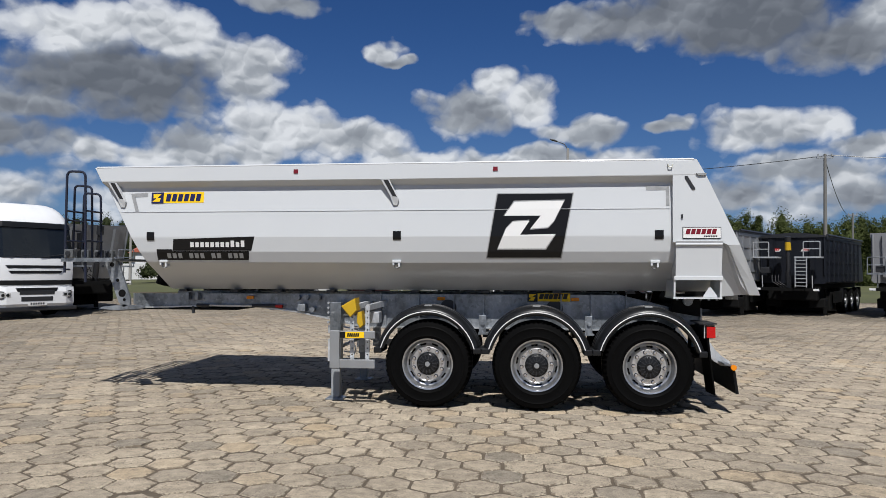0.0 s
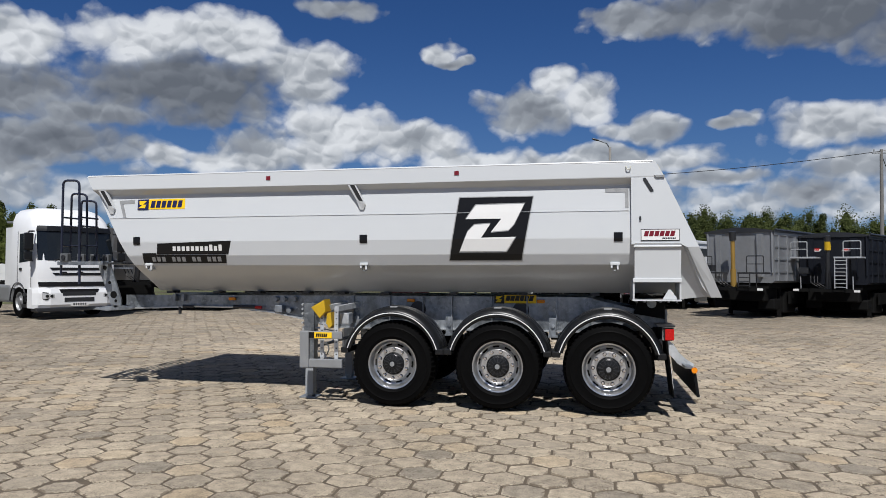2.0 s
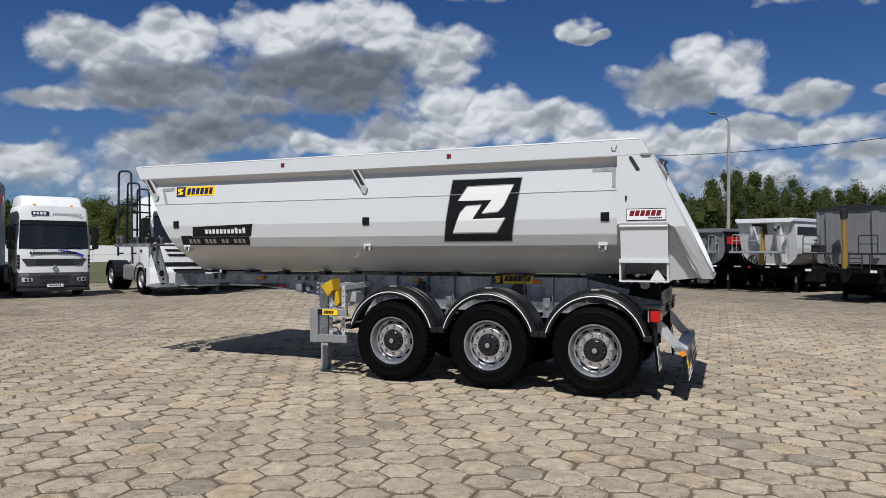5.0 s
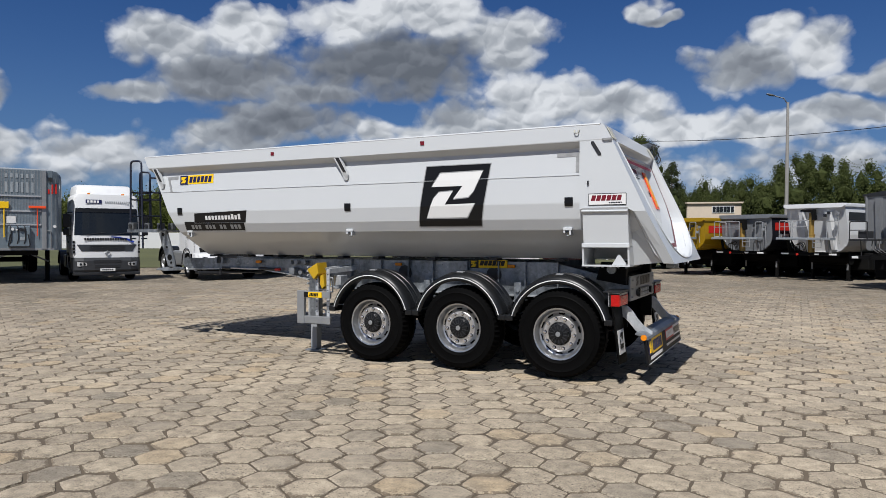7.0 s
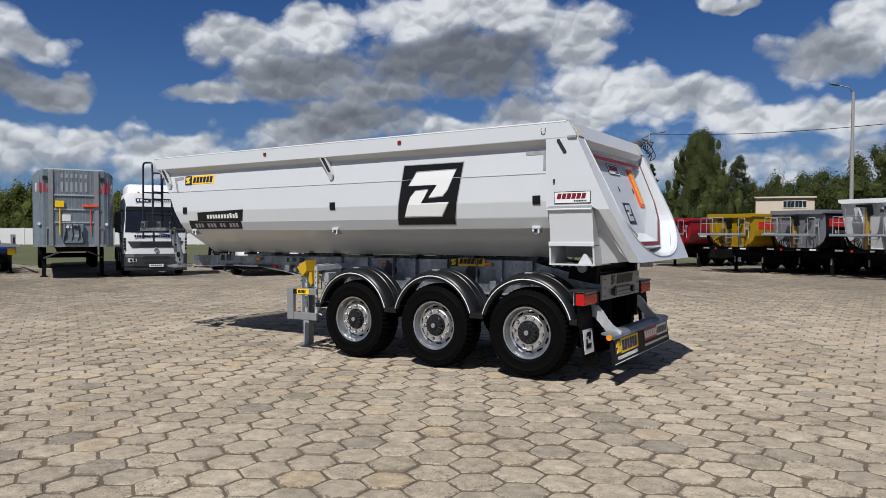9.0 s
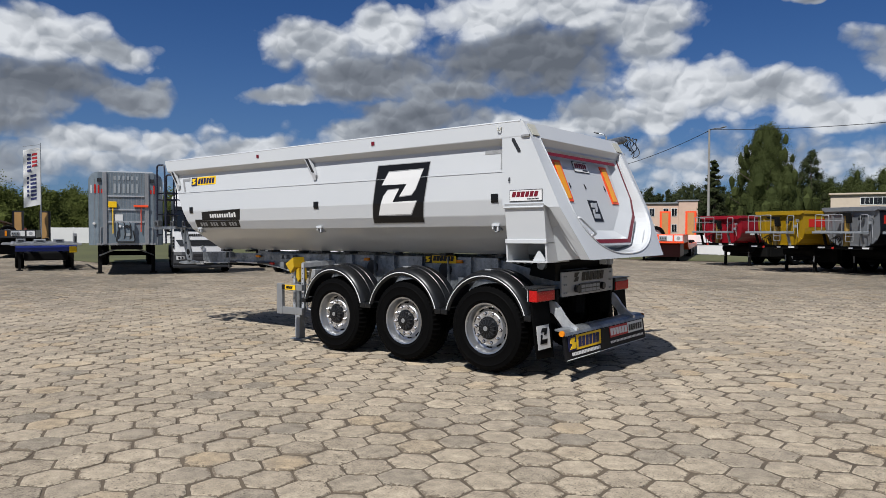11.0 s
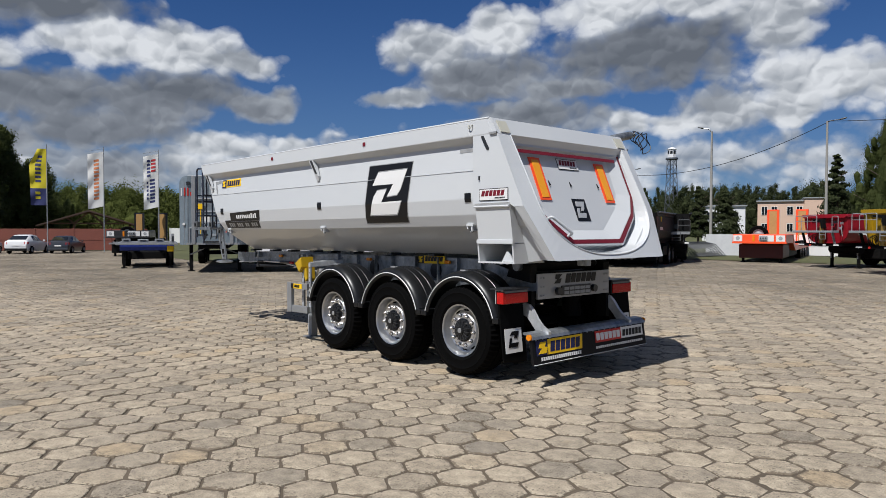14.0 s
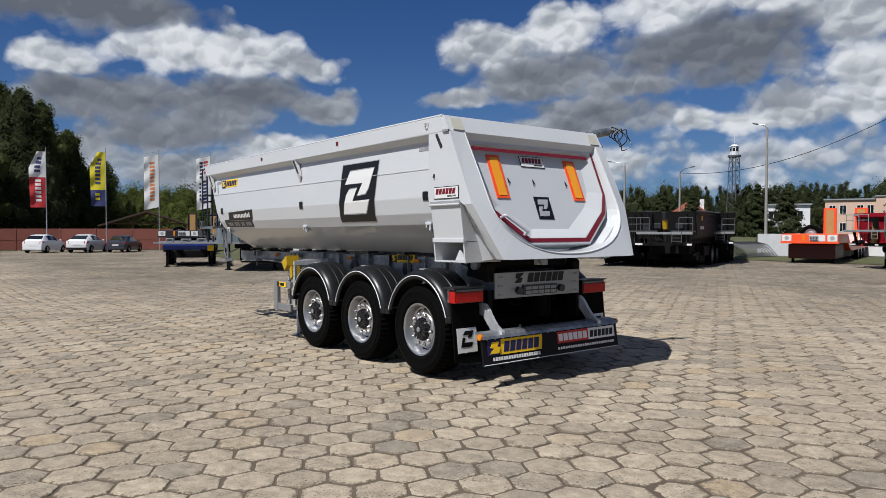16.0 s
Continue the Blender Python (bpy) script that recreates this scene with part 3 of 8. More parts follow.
# brackets of the tarpaulin under the rail
for sx in (-5.27, -1.76):
    for side in (-1, 1):
        bm = B()
        w = side * 1.212
        loft(bm, [[(sx - 0.075, side * 1.272, 2.76), (sx + 0.03, side * 1.272, 2.76), (sx + 0.03, w, 2.76), (sx - 0.075, w, 2.76)],
                  [(sx + 0.035, side * 1.245, 2.56), (sx + 0.14, side * 1.245, 2.52), (sx + 0.14, w, 2.52), (sx + 0.035, w, 2.56)],
                  [(sx + 0.07, side * 1.222, 2.45), (sx + 0.12, side * 1.222, 2.45), (sx + 0.12, w, 2.45), (sx + 0.07, w, 2.45)]])
        bracket = part("bracket", bm, WHITE, body)
        bm = B()
        loft(bm, [[(sx - 0.045, side * 1.276, 2.755), (sx + 0.012, side * 1.276, 2.755), (sx + 0.012, side * 1.25, 2.755), (sx - 0.045, side * 1.25, 2.755)],
                  [(sx + 0.065, side * 1.251, 2.56), (sx + 0.118, side * 1.249, 2.55), (sx + 0.118, side * 1.235, 2.55), (sx + 0.065, side * 1.235, 2.56)]])
        part("slot", bm, BLACK, bracket)
# hook loops on the rail and lashing rings low on the side
for side in (-1, 1):
    bm = B()
    tube(bm, rounded([(1.545, side * 1.277, 2.895), (1.545, side * 1.295, 2.895), (1.55, side * 1.30, 2.86), (1.59, side * 1.30, 2.86), (1.595, side * 1.295, 2.895), (1.595, side * 1.277, 2.895)], 0.015), 0.006, 6)
    part("tie_hook", bm, surface("cream_plate", (0.42, 0.41, 0.345), 0.4, grain=10, vary=0.1), body)
    for sx in (-4.66, -1.66, 1.42):
        bm = B()
        w = half_width(1.76)
        box(bm, sx - 0.055, sx + 0.055, side * (w - 0.03), side * (w + 0.035), 1.752, 1.785, 0.006)
        box(bm, sx - 0.05, sx - 0.03, side * (w - 0.10), side * (w + 0.03), 1.72, 1.755)
        box(bm, sx + 0.02, sx + 0.04, side * (w - 0.10), side * (w + 0.03), 1.70, 1.755)
        hook = part("lashing_bracket", bm, WHITE, body)
        bm = B()
        tube(bm, [(sx + 0.035 * math.cos(k * 0.7), side * (w - 0.01), 1.715 + 0.03 * math.sin(k * 0.7)) for k in range(9)], 0.008, 6, True)
        part("ring", bm, GALV, hook)

# rear posts, folded legs of the body and the flared rear frame
for side in (-1, 1):
    bm = B()
    t = 0.14 if side < 0 else -0.14
    prism(bm, [(1.60, 1.99), (2.15, 1.99), (2.215, 1.955), (2.345, 1.96), (1.975, 2.764), (1.60, 2.764)], -t if side < 0 else -t, axes((0, side * 1.275, 0), (1, 0, 0), (0, 0, 1)))
    post = part("rear_post", bm, WHITE, body)
    bm = B()
    loft(bm, [[(2.15, side * 1.272, 2.07), (2.215, side * 1.275, 1.96), (2.345, side * 1.275, 1.96), (2.30, side * 1.10, 1.96), (2.15, side * 1.1, 1.96)],
              [(2.40, side * 1.1, 1.50), (2.485, side * 1.065, 1.39), (2.612, side * 1.075, 1.375), (2.58, side * 0.96, 1.385), (2.40, side * 0.96, 1.39)]])
    part("rear_flare", bm, WHITE, body)
    bm = B()
    loft(bm, [[(2.13, side * 1.19, 2.09), (2.16, side * 1.20, 2.09), (2.225, side * 1.20, 1.96), (2.13, side * 1.16, 1.96)],
              [(2.13, side * 0.955, 1.35), (2.16, side * 0.965, 1.35), (2.49, side * 1.01, 1.385), (2.13, side * 0.92, 1.38)]])
    part("flare_panel", bm, WHITE, body)
    # leg shaped panel
    bm = B()
    loft(bm, [[(1.635, side * 1.29, 2.005), (2.15, side * 1.29, 2.005), (2.15, side * 1.12, 2.005), (1.635, side * 1.12, 2.005)],
              [(1.635, side * 1.275, 1.97), (2.15, side * 1.275, 1.97), (2.15, side * 1.10, 1.97), (1.635, side * 1.10, 1.97)],
              [(1.635, side * 1.222, 1.565), (2.15, side * 1.222, 1.565), (2.15, side * 0.98, 1.565), (1.635, side * 0.98, 1.565)]])
    leg = part("body_leg", bm, WHITE, body)
    bm = B()
    box(bm, 1.615, 2.16, min(side * 1.24, side * 1.20), max(side * 1.24, side * 1.20), 1.552, 1.60, 0.006)
    part("fold", bm, WHITE, leg)
    bm = B()
    cyl(bm, (1.625, side * 1.285, 1.965), (2.15, side * 1.285, 1.965), 0.012, 8)
    part("bead", bm, WHITE, leg)
    bm = B()
    for xa in (1.615, 2.135):
        loft(bm, [[(xa, side * 1.225, 1.555), (xa + 0.02, side * 1.225, 1.555), (xa + 0.02, side * 0.80, 1.555), (xa, side * 0.80, 1.555)],
                  [(xa, side * 1.205, 1.345), (xa + 0.02, side * 1.205, 1.345), (xa + 0.02, side * 0.72, 1.345), (xa, side * 0.72, 1.345)]])
    box(bm, 1.61, 2.16, min(side * 1.21, side * 0.7), max(side * 1.21, side * 0.7), 1.335, 1.352)
    part("foot_pocket", bm, WHITE, leg)
    bm = B()
    prism(bm, [(1.95, 1.354), (2.11, 1.354), (2.11, 1.37), (2.04, 1.47), (2.02, 1.47)], 0.02, axes((0, side * 1.16, 0), (1, 0, 0), (0, 0, 1)))
    part("gusset", bm, WHITE, leg)
    bm = B()
    for k in range(6):
        cyl(bm, (1.66 + k * 0.09, side * 1.17, 1.338), (1.66 + k * 0.09, side * 1.17, 1.318), 0.014, 6)
    part("bolts", bm, GALV, leg)
    # slots on the post
    bm = B()
    prism(bm, [(1.735, 2.757), (1.765, 2.757), (1.85, 2.615), (1.85, 2.595), (1.815, 2.595), (1.735, 2.73)], 0.006, axes((0, side * 1.272, 0), (1, 0, 0), (0, 0, 1)) if side > 0 else axes((0, side * 1.281, 0), (1, 0, 0), (0, 0, 1)) @ pose(0, 0, -0.006))
    part("slot", bm, BLACK, post)
    bm = B()
    prism(bm, [(1.86, 2.785), (1.975, 2.785), (1.97, 2.762), (1.88, 2.762)], 0.02, axes((0, side * 1.285, 0), (1, 0, 0), (0, 0, 1)) @ pose(0, 0, -0.01))
    part("rail_cap", bm, DECAL_GREY, post)
    bm = B()
    cyl(bm, (1.70, side * 1.275, 2.31), (1.70, side * 1.285, 2.27), 0.012, 8)
    part("latch", bm, BLACK, post)

# post sign
PS = axes((0, -1.275, 0), (1, 0, 0), (0, 0, 1))


def flat_part(name, m, poly, mat, lift, parent, label="", thick=0.004):
    bm = B()
    prism(bm, poly, thick, m @ pose(0, 0, lift))
    return part(name, bm, mat, parent, label)


def rect(a, b, c, d):
    return [(a, c), (b, c), (b, d), (a, d)]


def steel_sign(m, x0, x1, z0, z1, parent):
    h, w = z1 - z0, x1 - x0
    s = flat_part("sign", m, rect(x0, x1, z0, z1), DECAL_BLACK, 0.003, parent, "white sign with a dark red word shape in a black border")
    flat_part("sign_field", m, rect(x0 + 0.05 * h, x1 - 0.05 * h, z0 + 0.06 * h, z1 - 0.06 * h), DECAL_WHITE, 0.006, s)
    bm = B()
    word(bm, m @ pose(0, 0, 0.0095), x0 + 0.07 * w, x0 + 0.88 * w, z0 + 0.38 * h, z0 + 0.84 * h, 6, 0.25, 0.18)
    part("sign_letters", bm, RED_FOIL, s)
    bm = B()
    word(bm, m @ pose(0, 0, 0.0095), x0 + 0.55 * w, x0 + 0.9 * w, z0 + 0.15 * h, z0 + 0.27 * h, 8, 0.2, 0.25)
    part("sign_small_bars", bm, DECAL_BLACK, s)


steel_sign(PS, 1.705, 2.135, 2.03, 2.165, body)

# rear frame with the U shaped opening, and the walls that lead in to the gate
RP = lambda y, z, back=0.0: (x_rear(z) - back, y, z)


def u_line(top, w0, w1, zc, zb, n=28):
    """From the near top round the bottom to the far top."""
    pts = [(-w0, top), (-w0 + (w0 - w1) * 0.5, (top + zc) / 2)]
    for i in range(n + 1):
        a = math.pi + math.pi * i / n
        c, s = math.cos(a), math.sin(a)
        p = 2.3
        pts.append((w1 * math.copysign(abs(c) ** (2 / p), c), zc + (zc - zb) * math.copysign(abs(s) ** (2 / p), s)))
    pts += [(w0 - (w0 - w1) * 0.5, (top + zc) / 2), (w0, top)]
    return pts


def spread(poly, n):
    pts = [Vector((a, b)) for a, b in poly]
    ls = [0.0]
    for a, b in zip(pts, pts[1:]):
        ls.append(ls[-1] + (b - a).length)
    out = []
    for i in range(n):
        d = ls[-1] * i / (n - 1)
        k = max(j for j in range(len(ls)) if ls[j] <= d + 1e-9)
        k = min(k, len(pts) - 2)
        t = (d - ls[k]) / (ls[k + 1] - ls[k])
        out.append(tuple(pts[k].lerp(pts[k + 1], t)))
    return out


inner_u = [(y if y < 0 else y * 1.07, z) for y, z in spread(u_line(2.765, 1.06, 1.04, 2.05, 1.42), 61)]
outer_u = spread([(-1.275, 2.765), (-1.275, 1.96), (-1.08, 1.372), (1.08, 1.372), (1.275, 1.96), (1.275, 2.765)], 61)
gate_x = lambda z: 1.90 + 0.4 * (2.596 - z)
bm = B()
lip = lambda z: -0.02 * min(1.0, max(0.0, (z - 1.40) / 0.5)) * min(1.0, max(0.0, (2.765 - z) / 0.6))
rows = [[RP(y * 0.99, z, 0.12) for y, z in outer_u], [RP(y, z) for y, z in outer_u], [RP(y, z, lip(z)) for y, z in inner_u], [RP(y * 0.995, z + 0.01, lip(z) + 0.02) for y, z in inner_u],
        [(gate_x(z) - 0.1, y * 0.985, z + 0.02) for y, z in inner_u], [(gate_x(z) - 0.12, y * 1.03, z - 0.01) for y, z in inner_u]]
loft(bm, rows, False, False)
part("rear_frame", bm, WHITE, body)
# edge bead of the opening
bm = B()
tube(bm, [RP(y, z, lip(z) - 0.004) for y, z in inner_u], 0.007, 6)
part("edge_bead", bm, WHITE, body, smooth=True)
# top beam across the rear
bm = B()
sec = [(1.872, 2.95), (1.972, 2.768), (1.955, 2.745), (1.885, 2.60), (1.76, 2.60), (1.70, 2.95)]
loft(bm, [[(x, y, z) for x, z in sec] for y in (-1.272, 1.272)])
beam = part("top_beam", bm, WHITE, body)
for side in (-1, 1):
    bm = B()
    prism(bm, [(0.0, 0.0), (0.155, 0.0), (0.155, 0.15), (0.0, 0.15)], 0.008, axes((1.968, side * 1.135 - 0.078, 2.785), (0, 1, 0), (-0.48, 0, 0.877)))
    plate = part("corner_plate", bm, surface("cream_plate", (0.42, 0.41, 0.345), 0.4, grain=10, vary=0.1), beam, "small cream cover plate")
# tarpaulin tube that sticks out at the far corner
bm = B()
cyl(bm, (1.72, 1.30, 2.95), (1.80, 1.62, 3.02), 0.055, 14)
cyl(bm, (1.80, 1.62, 3.02), (1.815, 1.69, 3.035), 0.035, 10)
part("tarpaulin_tube", bm, GALV, body, "bare metal tube end of the tarpaulin roll")
bm = B()
for k in range(4):
    rr = 0.07 + 0.017 * k
    tube(bm, [(1.84 + 0.03 * math.sin(3 * a + k) + 0.02 * k, 1.68 + 0.05 * k + rr * math.cos(a), 3.0 - 0.03 * k + rr * 1.15 * math.sin(a)) for a in [i * 2 * math.pi / 18 for i in range(18)]], 0.007, 6, True)
part("rope_coil", bm, BLACK, body, "black rope hanging in loops")

# tailgate: a pan with bevelled facets, plane leaning out towards the bottom
GP = axes((1.90, 0, 2.596), (0, 1, 0), (-0.3714, 0, 0.9285))
gz = lambda z: (z - 2.596) / 0.9285
bm = B()
full = [(-1.06, 2.66), (-1.045, 2.08), (-0.93, 1.84), (-0.50, 1.50), (0.56, 1.50), (1.01, 1.84), (1.125, 2.08), (1.12, 2.66)]
outl = [(-1.0, 2.64), (-0.985, 2.12), (-0.86, 1.895), (-0.43, 1.575), (0.49, 1.575), (0.935, 1.895), (1.06, 2.12), (1.055, 2.64)]
inn = [(-0.88, 2.63), (-0.86, 2.17), (-0.72, 1.97), (-0.31, 1.70), (0.31, 1.70), (0.72, 1.97), (0.86, 2.17), (0.88, 2.63)]
loft(bm, [[(y, gz(z), -0.10) for y, z in full], [(y, gz(z), 0.05) for y, z in full], [(y * 0.985, gz(z) + 0.008, 0.062) for y, z in full], [(y, gz(z), 0.062) for y, z in outl], [(y, gz(z), 0.0) for y, z in inn]])
bmesh.ops.transform(bm, matrix=GP, verts=bm.verts)
gate = part("tailgate", bm, WHITE, trailer, "light tailgate with a recessed panel and a dark red stripe")
bm = B()
pairs = list(zip(full, outl))
stripe = [[(a[0] + (b[0] - a[0]) * t, gz(a[1] + (b[1] - a[1]) * t), 0.0655) for a, b in pairs] for t in (0.30, 0.92)]
loft(bm, stripe, False, False)
bmesh.ops.transform(bm, matrix=GP, verts=bm.verts)
ob = part("red_stripe", bm, RED_FOIL, gate)
flat_part("red_stripe", GP, rect(-0.98, 0.98, gz(2.60), gz(2.56)), RED_FOIL, 0.060, gate)
for side in (-1, 1):
    x0, x1 = (-0.715, -0.52) if side < 0 else (0.565, 0.76)
    pl = flat_part("reflector_plate", GP, rect(x0, x1, gz(2.545), gz(2.045)), ORANGE_RED, 0.003, gate, "tall amber rear marking plate with a red rim", 0.010)
    flat_part("reflector_field", GP, rect(x0 + 0.035, x1 - 0.035, gz(2.515), gz(2.075)), ORANGE, 0.0145, pl)
steel_sign(GP @ pose(0, 0, 0.0), -0.19, 0.21, gz(2.43), gz(2.565), gate)


def gate_emblem(n, poly, mat, lift):
    bm = B()
    prism(bm, poly, 0.004, GP @ pose(0, 0, lift))
    part(n, bm, mat, gate)


gate_emblem("emblem_field", rect(-0.135, 0.12, gz(1.81), gz(2.075)), DECAL_BLACK, 0.002)
for n, poly in (("emblem_upper_hook", [(0.225, 0.875), (0.885, 0.885), (0.745, 0.565), (0.665, 0.47), (0.435, 0.45), (0.575, 0.655), (0.16, 0.655)]), ("emblem_lower_hook", [(0.205, 0.56), (0.425, 0.575), (0.30, 0.355), (0.80, 0.365), (0.70, 0.14), (0.10, 0.14), (0.15, 0.455)])):
    gate_emblem(n, [(-0.135 + u * 0.255, gz(1.81) + v * (gz(2.075) - gz(1.81))) for u, v in poly], surface("silver_foil", (0.4162, 0.4238, 0.4314), 0.35, metal=0.3, grain=15, vary=0.4), 0.006)
for yy in (-0.47, -0.07, 0.49):
    bm = B()
    prism(bm, [(yy, 0), (yy + 0.008, 0), (yy + 0.03, -0.06), (yy + 0.022, -0.06)], 0.006, GP @ pose(0, gz(2.28), 0.003))
    prism(bm, [(yy, 0), (yy + 0.008, 0), (yy + 0.004, -0.08), (yy - 0.002, -0.08)], 0.006, GP @ pose(0, gz(2.28), 0.003))
    part("small_mark", bm, DECAL_BLACK, gate)
# grab handles at both lower corners
for side in (-1,):
    bm = B()
    tube(bm, rounded([(side * 0.80, gz(1.80), 0.06), (side * 0.80, gz(1.80), 0.14), (side * 0.52, gz(1.61), 0.14), (side * 0.52, gz(1.61), 0.06)], 0.03), 0.016, 8)
    bmesh.ops.transform(bm, matrix=GP, verts=bm.verts)
    part("grab_handle", bm, WHITE, gate, smooth=True)
    bm = B()
    box(bm, 2.42, 2.56, side * 0.44, side * 0.36, 1.30, 1.385, 0.01)
    cyl(bm, (2.49, side * 0.47, 1.33), (2.49, side * 0.33, 1.33), 0.03, 10)
    part("gate_hinge", bm, STEEL_GREY, trailer)

# chassis: gooseneck and deep rear girders of galvanised steel
for side in (-1, 1):
    bm = B()
    y = side * 0.62
    poly = [(-5.35, 1.20), (-5.2, 1.15), (-4.2, 1.18), (-3.6, 1.172), (-3.1, 1.116), (-2.66, 1.032), (-2.2, 0.925), (-2.0, 0.915), (1.6, 0.915), (1.95, 1.0), (2.03, 1.0), (2.03, 1.14), (1.72, 1.20), (1.08, 1.352), (-2.0, 1.352), (-5.35, 1.34)]
    prism(bm, poly, 0.014, axes((0, y, 0), (1, 0, 0), (0, 0, 1)))
    girder = part("girder", bm, GALV, trailer, "galvanised chassis girder")
    # bottom flange in lighter zinc: its edge highlight is put into the colour
    bm = B()
    for a, b in (((-5.2, 1.145), (-4.2, 1.175)), ((-4.2, 1.175), (-3.6, 1.167)), ((-3.6, 1.167), (-3.1, 1.111)), ((-3.1, 1.111), (-2.66, 1.027)), ((-2.66, 1.027), (-2.2, 0.920)), ((-2.2, 0.920), (1.6, 0.910))):
        m = axes((a[0], y - 0.07, a[1]), (b[0] - a[0], 0, b[1] - a[1]), (0, 1, 0))
        L = math.hypot(b[0] - a[0], b[1] - a[1])
        prism(bm, [(0, 0), (L, 0), (L, 0.14), (0, 0.14)], 0.018, m)
    part("flange", bm, surface("zinc_edge_highlight", (0.4692, 0.4844, 0.4995), 0.35, metal=0.7, grain=12, vary=0.3), girder)
    for k, xr in enumerate((-1.95, -1.45, -1.0, -0.62, -0.1, 0.35, 0.72, 1.15)):
        bm = B()
        box(bm, xr - 0.006, xr + 0.006, side * 0.63, side * 0.69, 0.945, 1.36)
        part("stiffener", bm, GALV, girder)
    bm = B()
    for k in range(9):
        xa = -5.0 + k * 0.32
        cyl(bm, (xa, side * 0.622, 1.27), (xa, side * 0.640, 1.27), 0.016, 8)
    for k in range(16):
        xa = -1.9 + k * 0.2
        cyl(bm, (xa, side * 0.622, 1.30), (xa, side * 0.642, 1.30), 0.012, 6)
    part("bolts", bm, GALV, girder)
    for xa in (-4.6, -3.9, -3.3, -2.6, -2.1, -1.5, -0.6, 0.3, 1.2):
        bm = B()
        box(bm, xa - 0.05, xa + 0.05, min(side * 0.56, side * 0.74), max(side * 0.56, side * 0.74), 1.372, 1.404)
        part("body_pad", bm, BLACK, girder)
    for xa in (-3.70, -1.165, 0.525):
        bm = B()
        box(bm, xa - 0.05, xa + 0.05, side * 0.65, side * 0.685, 1.275, 1.318, 0.012)
        part("side_marker_lamp", bm, LENS_AMBER, girder, "amber side marker lamp")
for xa in (-4.9, -3.4, -2.3, -0.6, 0.7):
    bm = B()
    box(bm, xa - 0.05, xa + 0.05, -0.62, 0.62, 1.13, 1.30)
    part("cross_member", bm, GALV, trailer)
bm = B()
box(bm, -5.35, -3.9, -0.62, 0.62, 1.125, 1.14)
part("coupling_plate", bm, DARK, trailer)
for side in (-1, 1):
    bm = B()
    prism(bm, [(1.66, 1.16), (2.02, 1.10), (2.02, 1.30), (1.92, 1.37), (1.72, 1.37)], 0.12, axes((0, side * 0.72 + 0.06, 0), (1, 0, 0), (0, 0, 1)), 0.01)
    hinge = part("hinge_block", bm, DARK, trailer)
    bm = B()
    cyl(bm, (1.86, side * 0.60, 1.29), (1.86, side * 0.84, 1.29), 0.055, 14)
    part("hinge_pin", bm, GALV, hinge)
bm = B()
cyl(bm, (1.86, -0.62, 1.29), (1.86, 0.62, 1.29), 0.075, 14)
part("hinge_shaft", bm, DARK, trailer)
bm = B()
box(bm, 0.85, 1.95, -0.55, 0.55, 1.0, 1.2, 0.03)
part("rear_cross_box", bm, DARK, trailer)
for ya in (-0.35, 0.35):
    bm = B()
    cyl(bm, (-2.0, ya, 1.05), (-0.3, ya, 1.05), 0.13, 16)
    part("air_tank", bm, DARK, trailer)
# maker's plate on the girder
FS = axes((0, -0.655, 0), (1, 0, 0), (0, 0, 1))
fs = flat_part("frame_sign", FS, rect(0.06, 0.466, 1.27, 1.372), YELLOW, 0.0, trailer, "yellow sign with a black word shape on the girder", 0.008)
flat_part("frame_sign_emblem", FS, rect(-0.068, 0.056, 1.265, 1.376), DECAL_BLACK, 0.0, fs, "", 0.008)
bm = B()
word(bm, FS @ pose(0, 0, 0.009), 0.075, 0.43, 1.30, 1.366, 6, 0.25, 0.14)
part("frame_sign_letters", bm, DECAL_BLACK, fs)
bm = B()
prism(bm, [(-0.045, 1.36), (0.04, 1.36), (-0.01, 1.325), (0.03, 1.32), (0.01, 1.28), (-0.055, 1.28), (-0.02, 1.315), (-0.05, 1.32)], 0.002, FS @ pose(0, 0, 0.009))
part("frame_sign_mark", bm, YELLOW, fs)
# oval openings in the girder
for xa in (-1.075, 0.27):
    bm = B()
    cyl(bm, (xa, -0.61, 1.18), (xa, -0.645, 1.18), 0.105, 24)
    part("girder_opening", bm, BLACK, trailer)

# wheels
WHEEL_X, WHEEL_Z, TYRE_R = (-1.265, 0.035, 1.335), 0.535, 0.532


def tyre_mesh():
    bm = B()
    prof = [(0.287, -0.15), (0.30, -0.172), (0.335, -0.186), (0.342, -0.190), (0.349, -0.187), (0.40, -0.193), (0.436, -0.1905), (0.442, -0.194), (0.449, -0.189), (0.462, -0.186), (0.492, -0.176), (0.513, -0.158), (0.523, -0.13), (0.528, -0.06),
            (0.520, -0.058), (0.520, -0.046), (0.531, -0.044), (0.532, 0.0), (0.531, 0.044), (0.520, 0.046), (0.520, 0.058), (0.528, 0.06), (0.523, 0.13), (0.513, 0.158), (0.492, 0.176), (0.455, 0.188), (0.40, 0.193), (0.34, 0.186), (0.30, 0.172), (0.287, 0.15)]
    seg = 108
    lathe(bm, prof, seg)
    # shoulder blocks cut by grooves
    bm.verts.ensure_lookup_table()
    for i, (r, a) in enumerate(prof):
        if r > 0.50 and abs(a) > 0.09:
            for k in range(seg):
                if k % 2 == 0:
                    v = bm.verts[i * seg + k]
                    v.co.x *= (r - 0.021) / r
                    v.co.z *= (r - 0.021) / r
    return finish(bm, True)


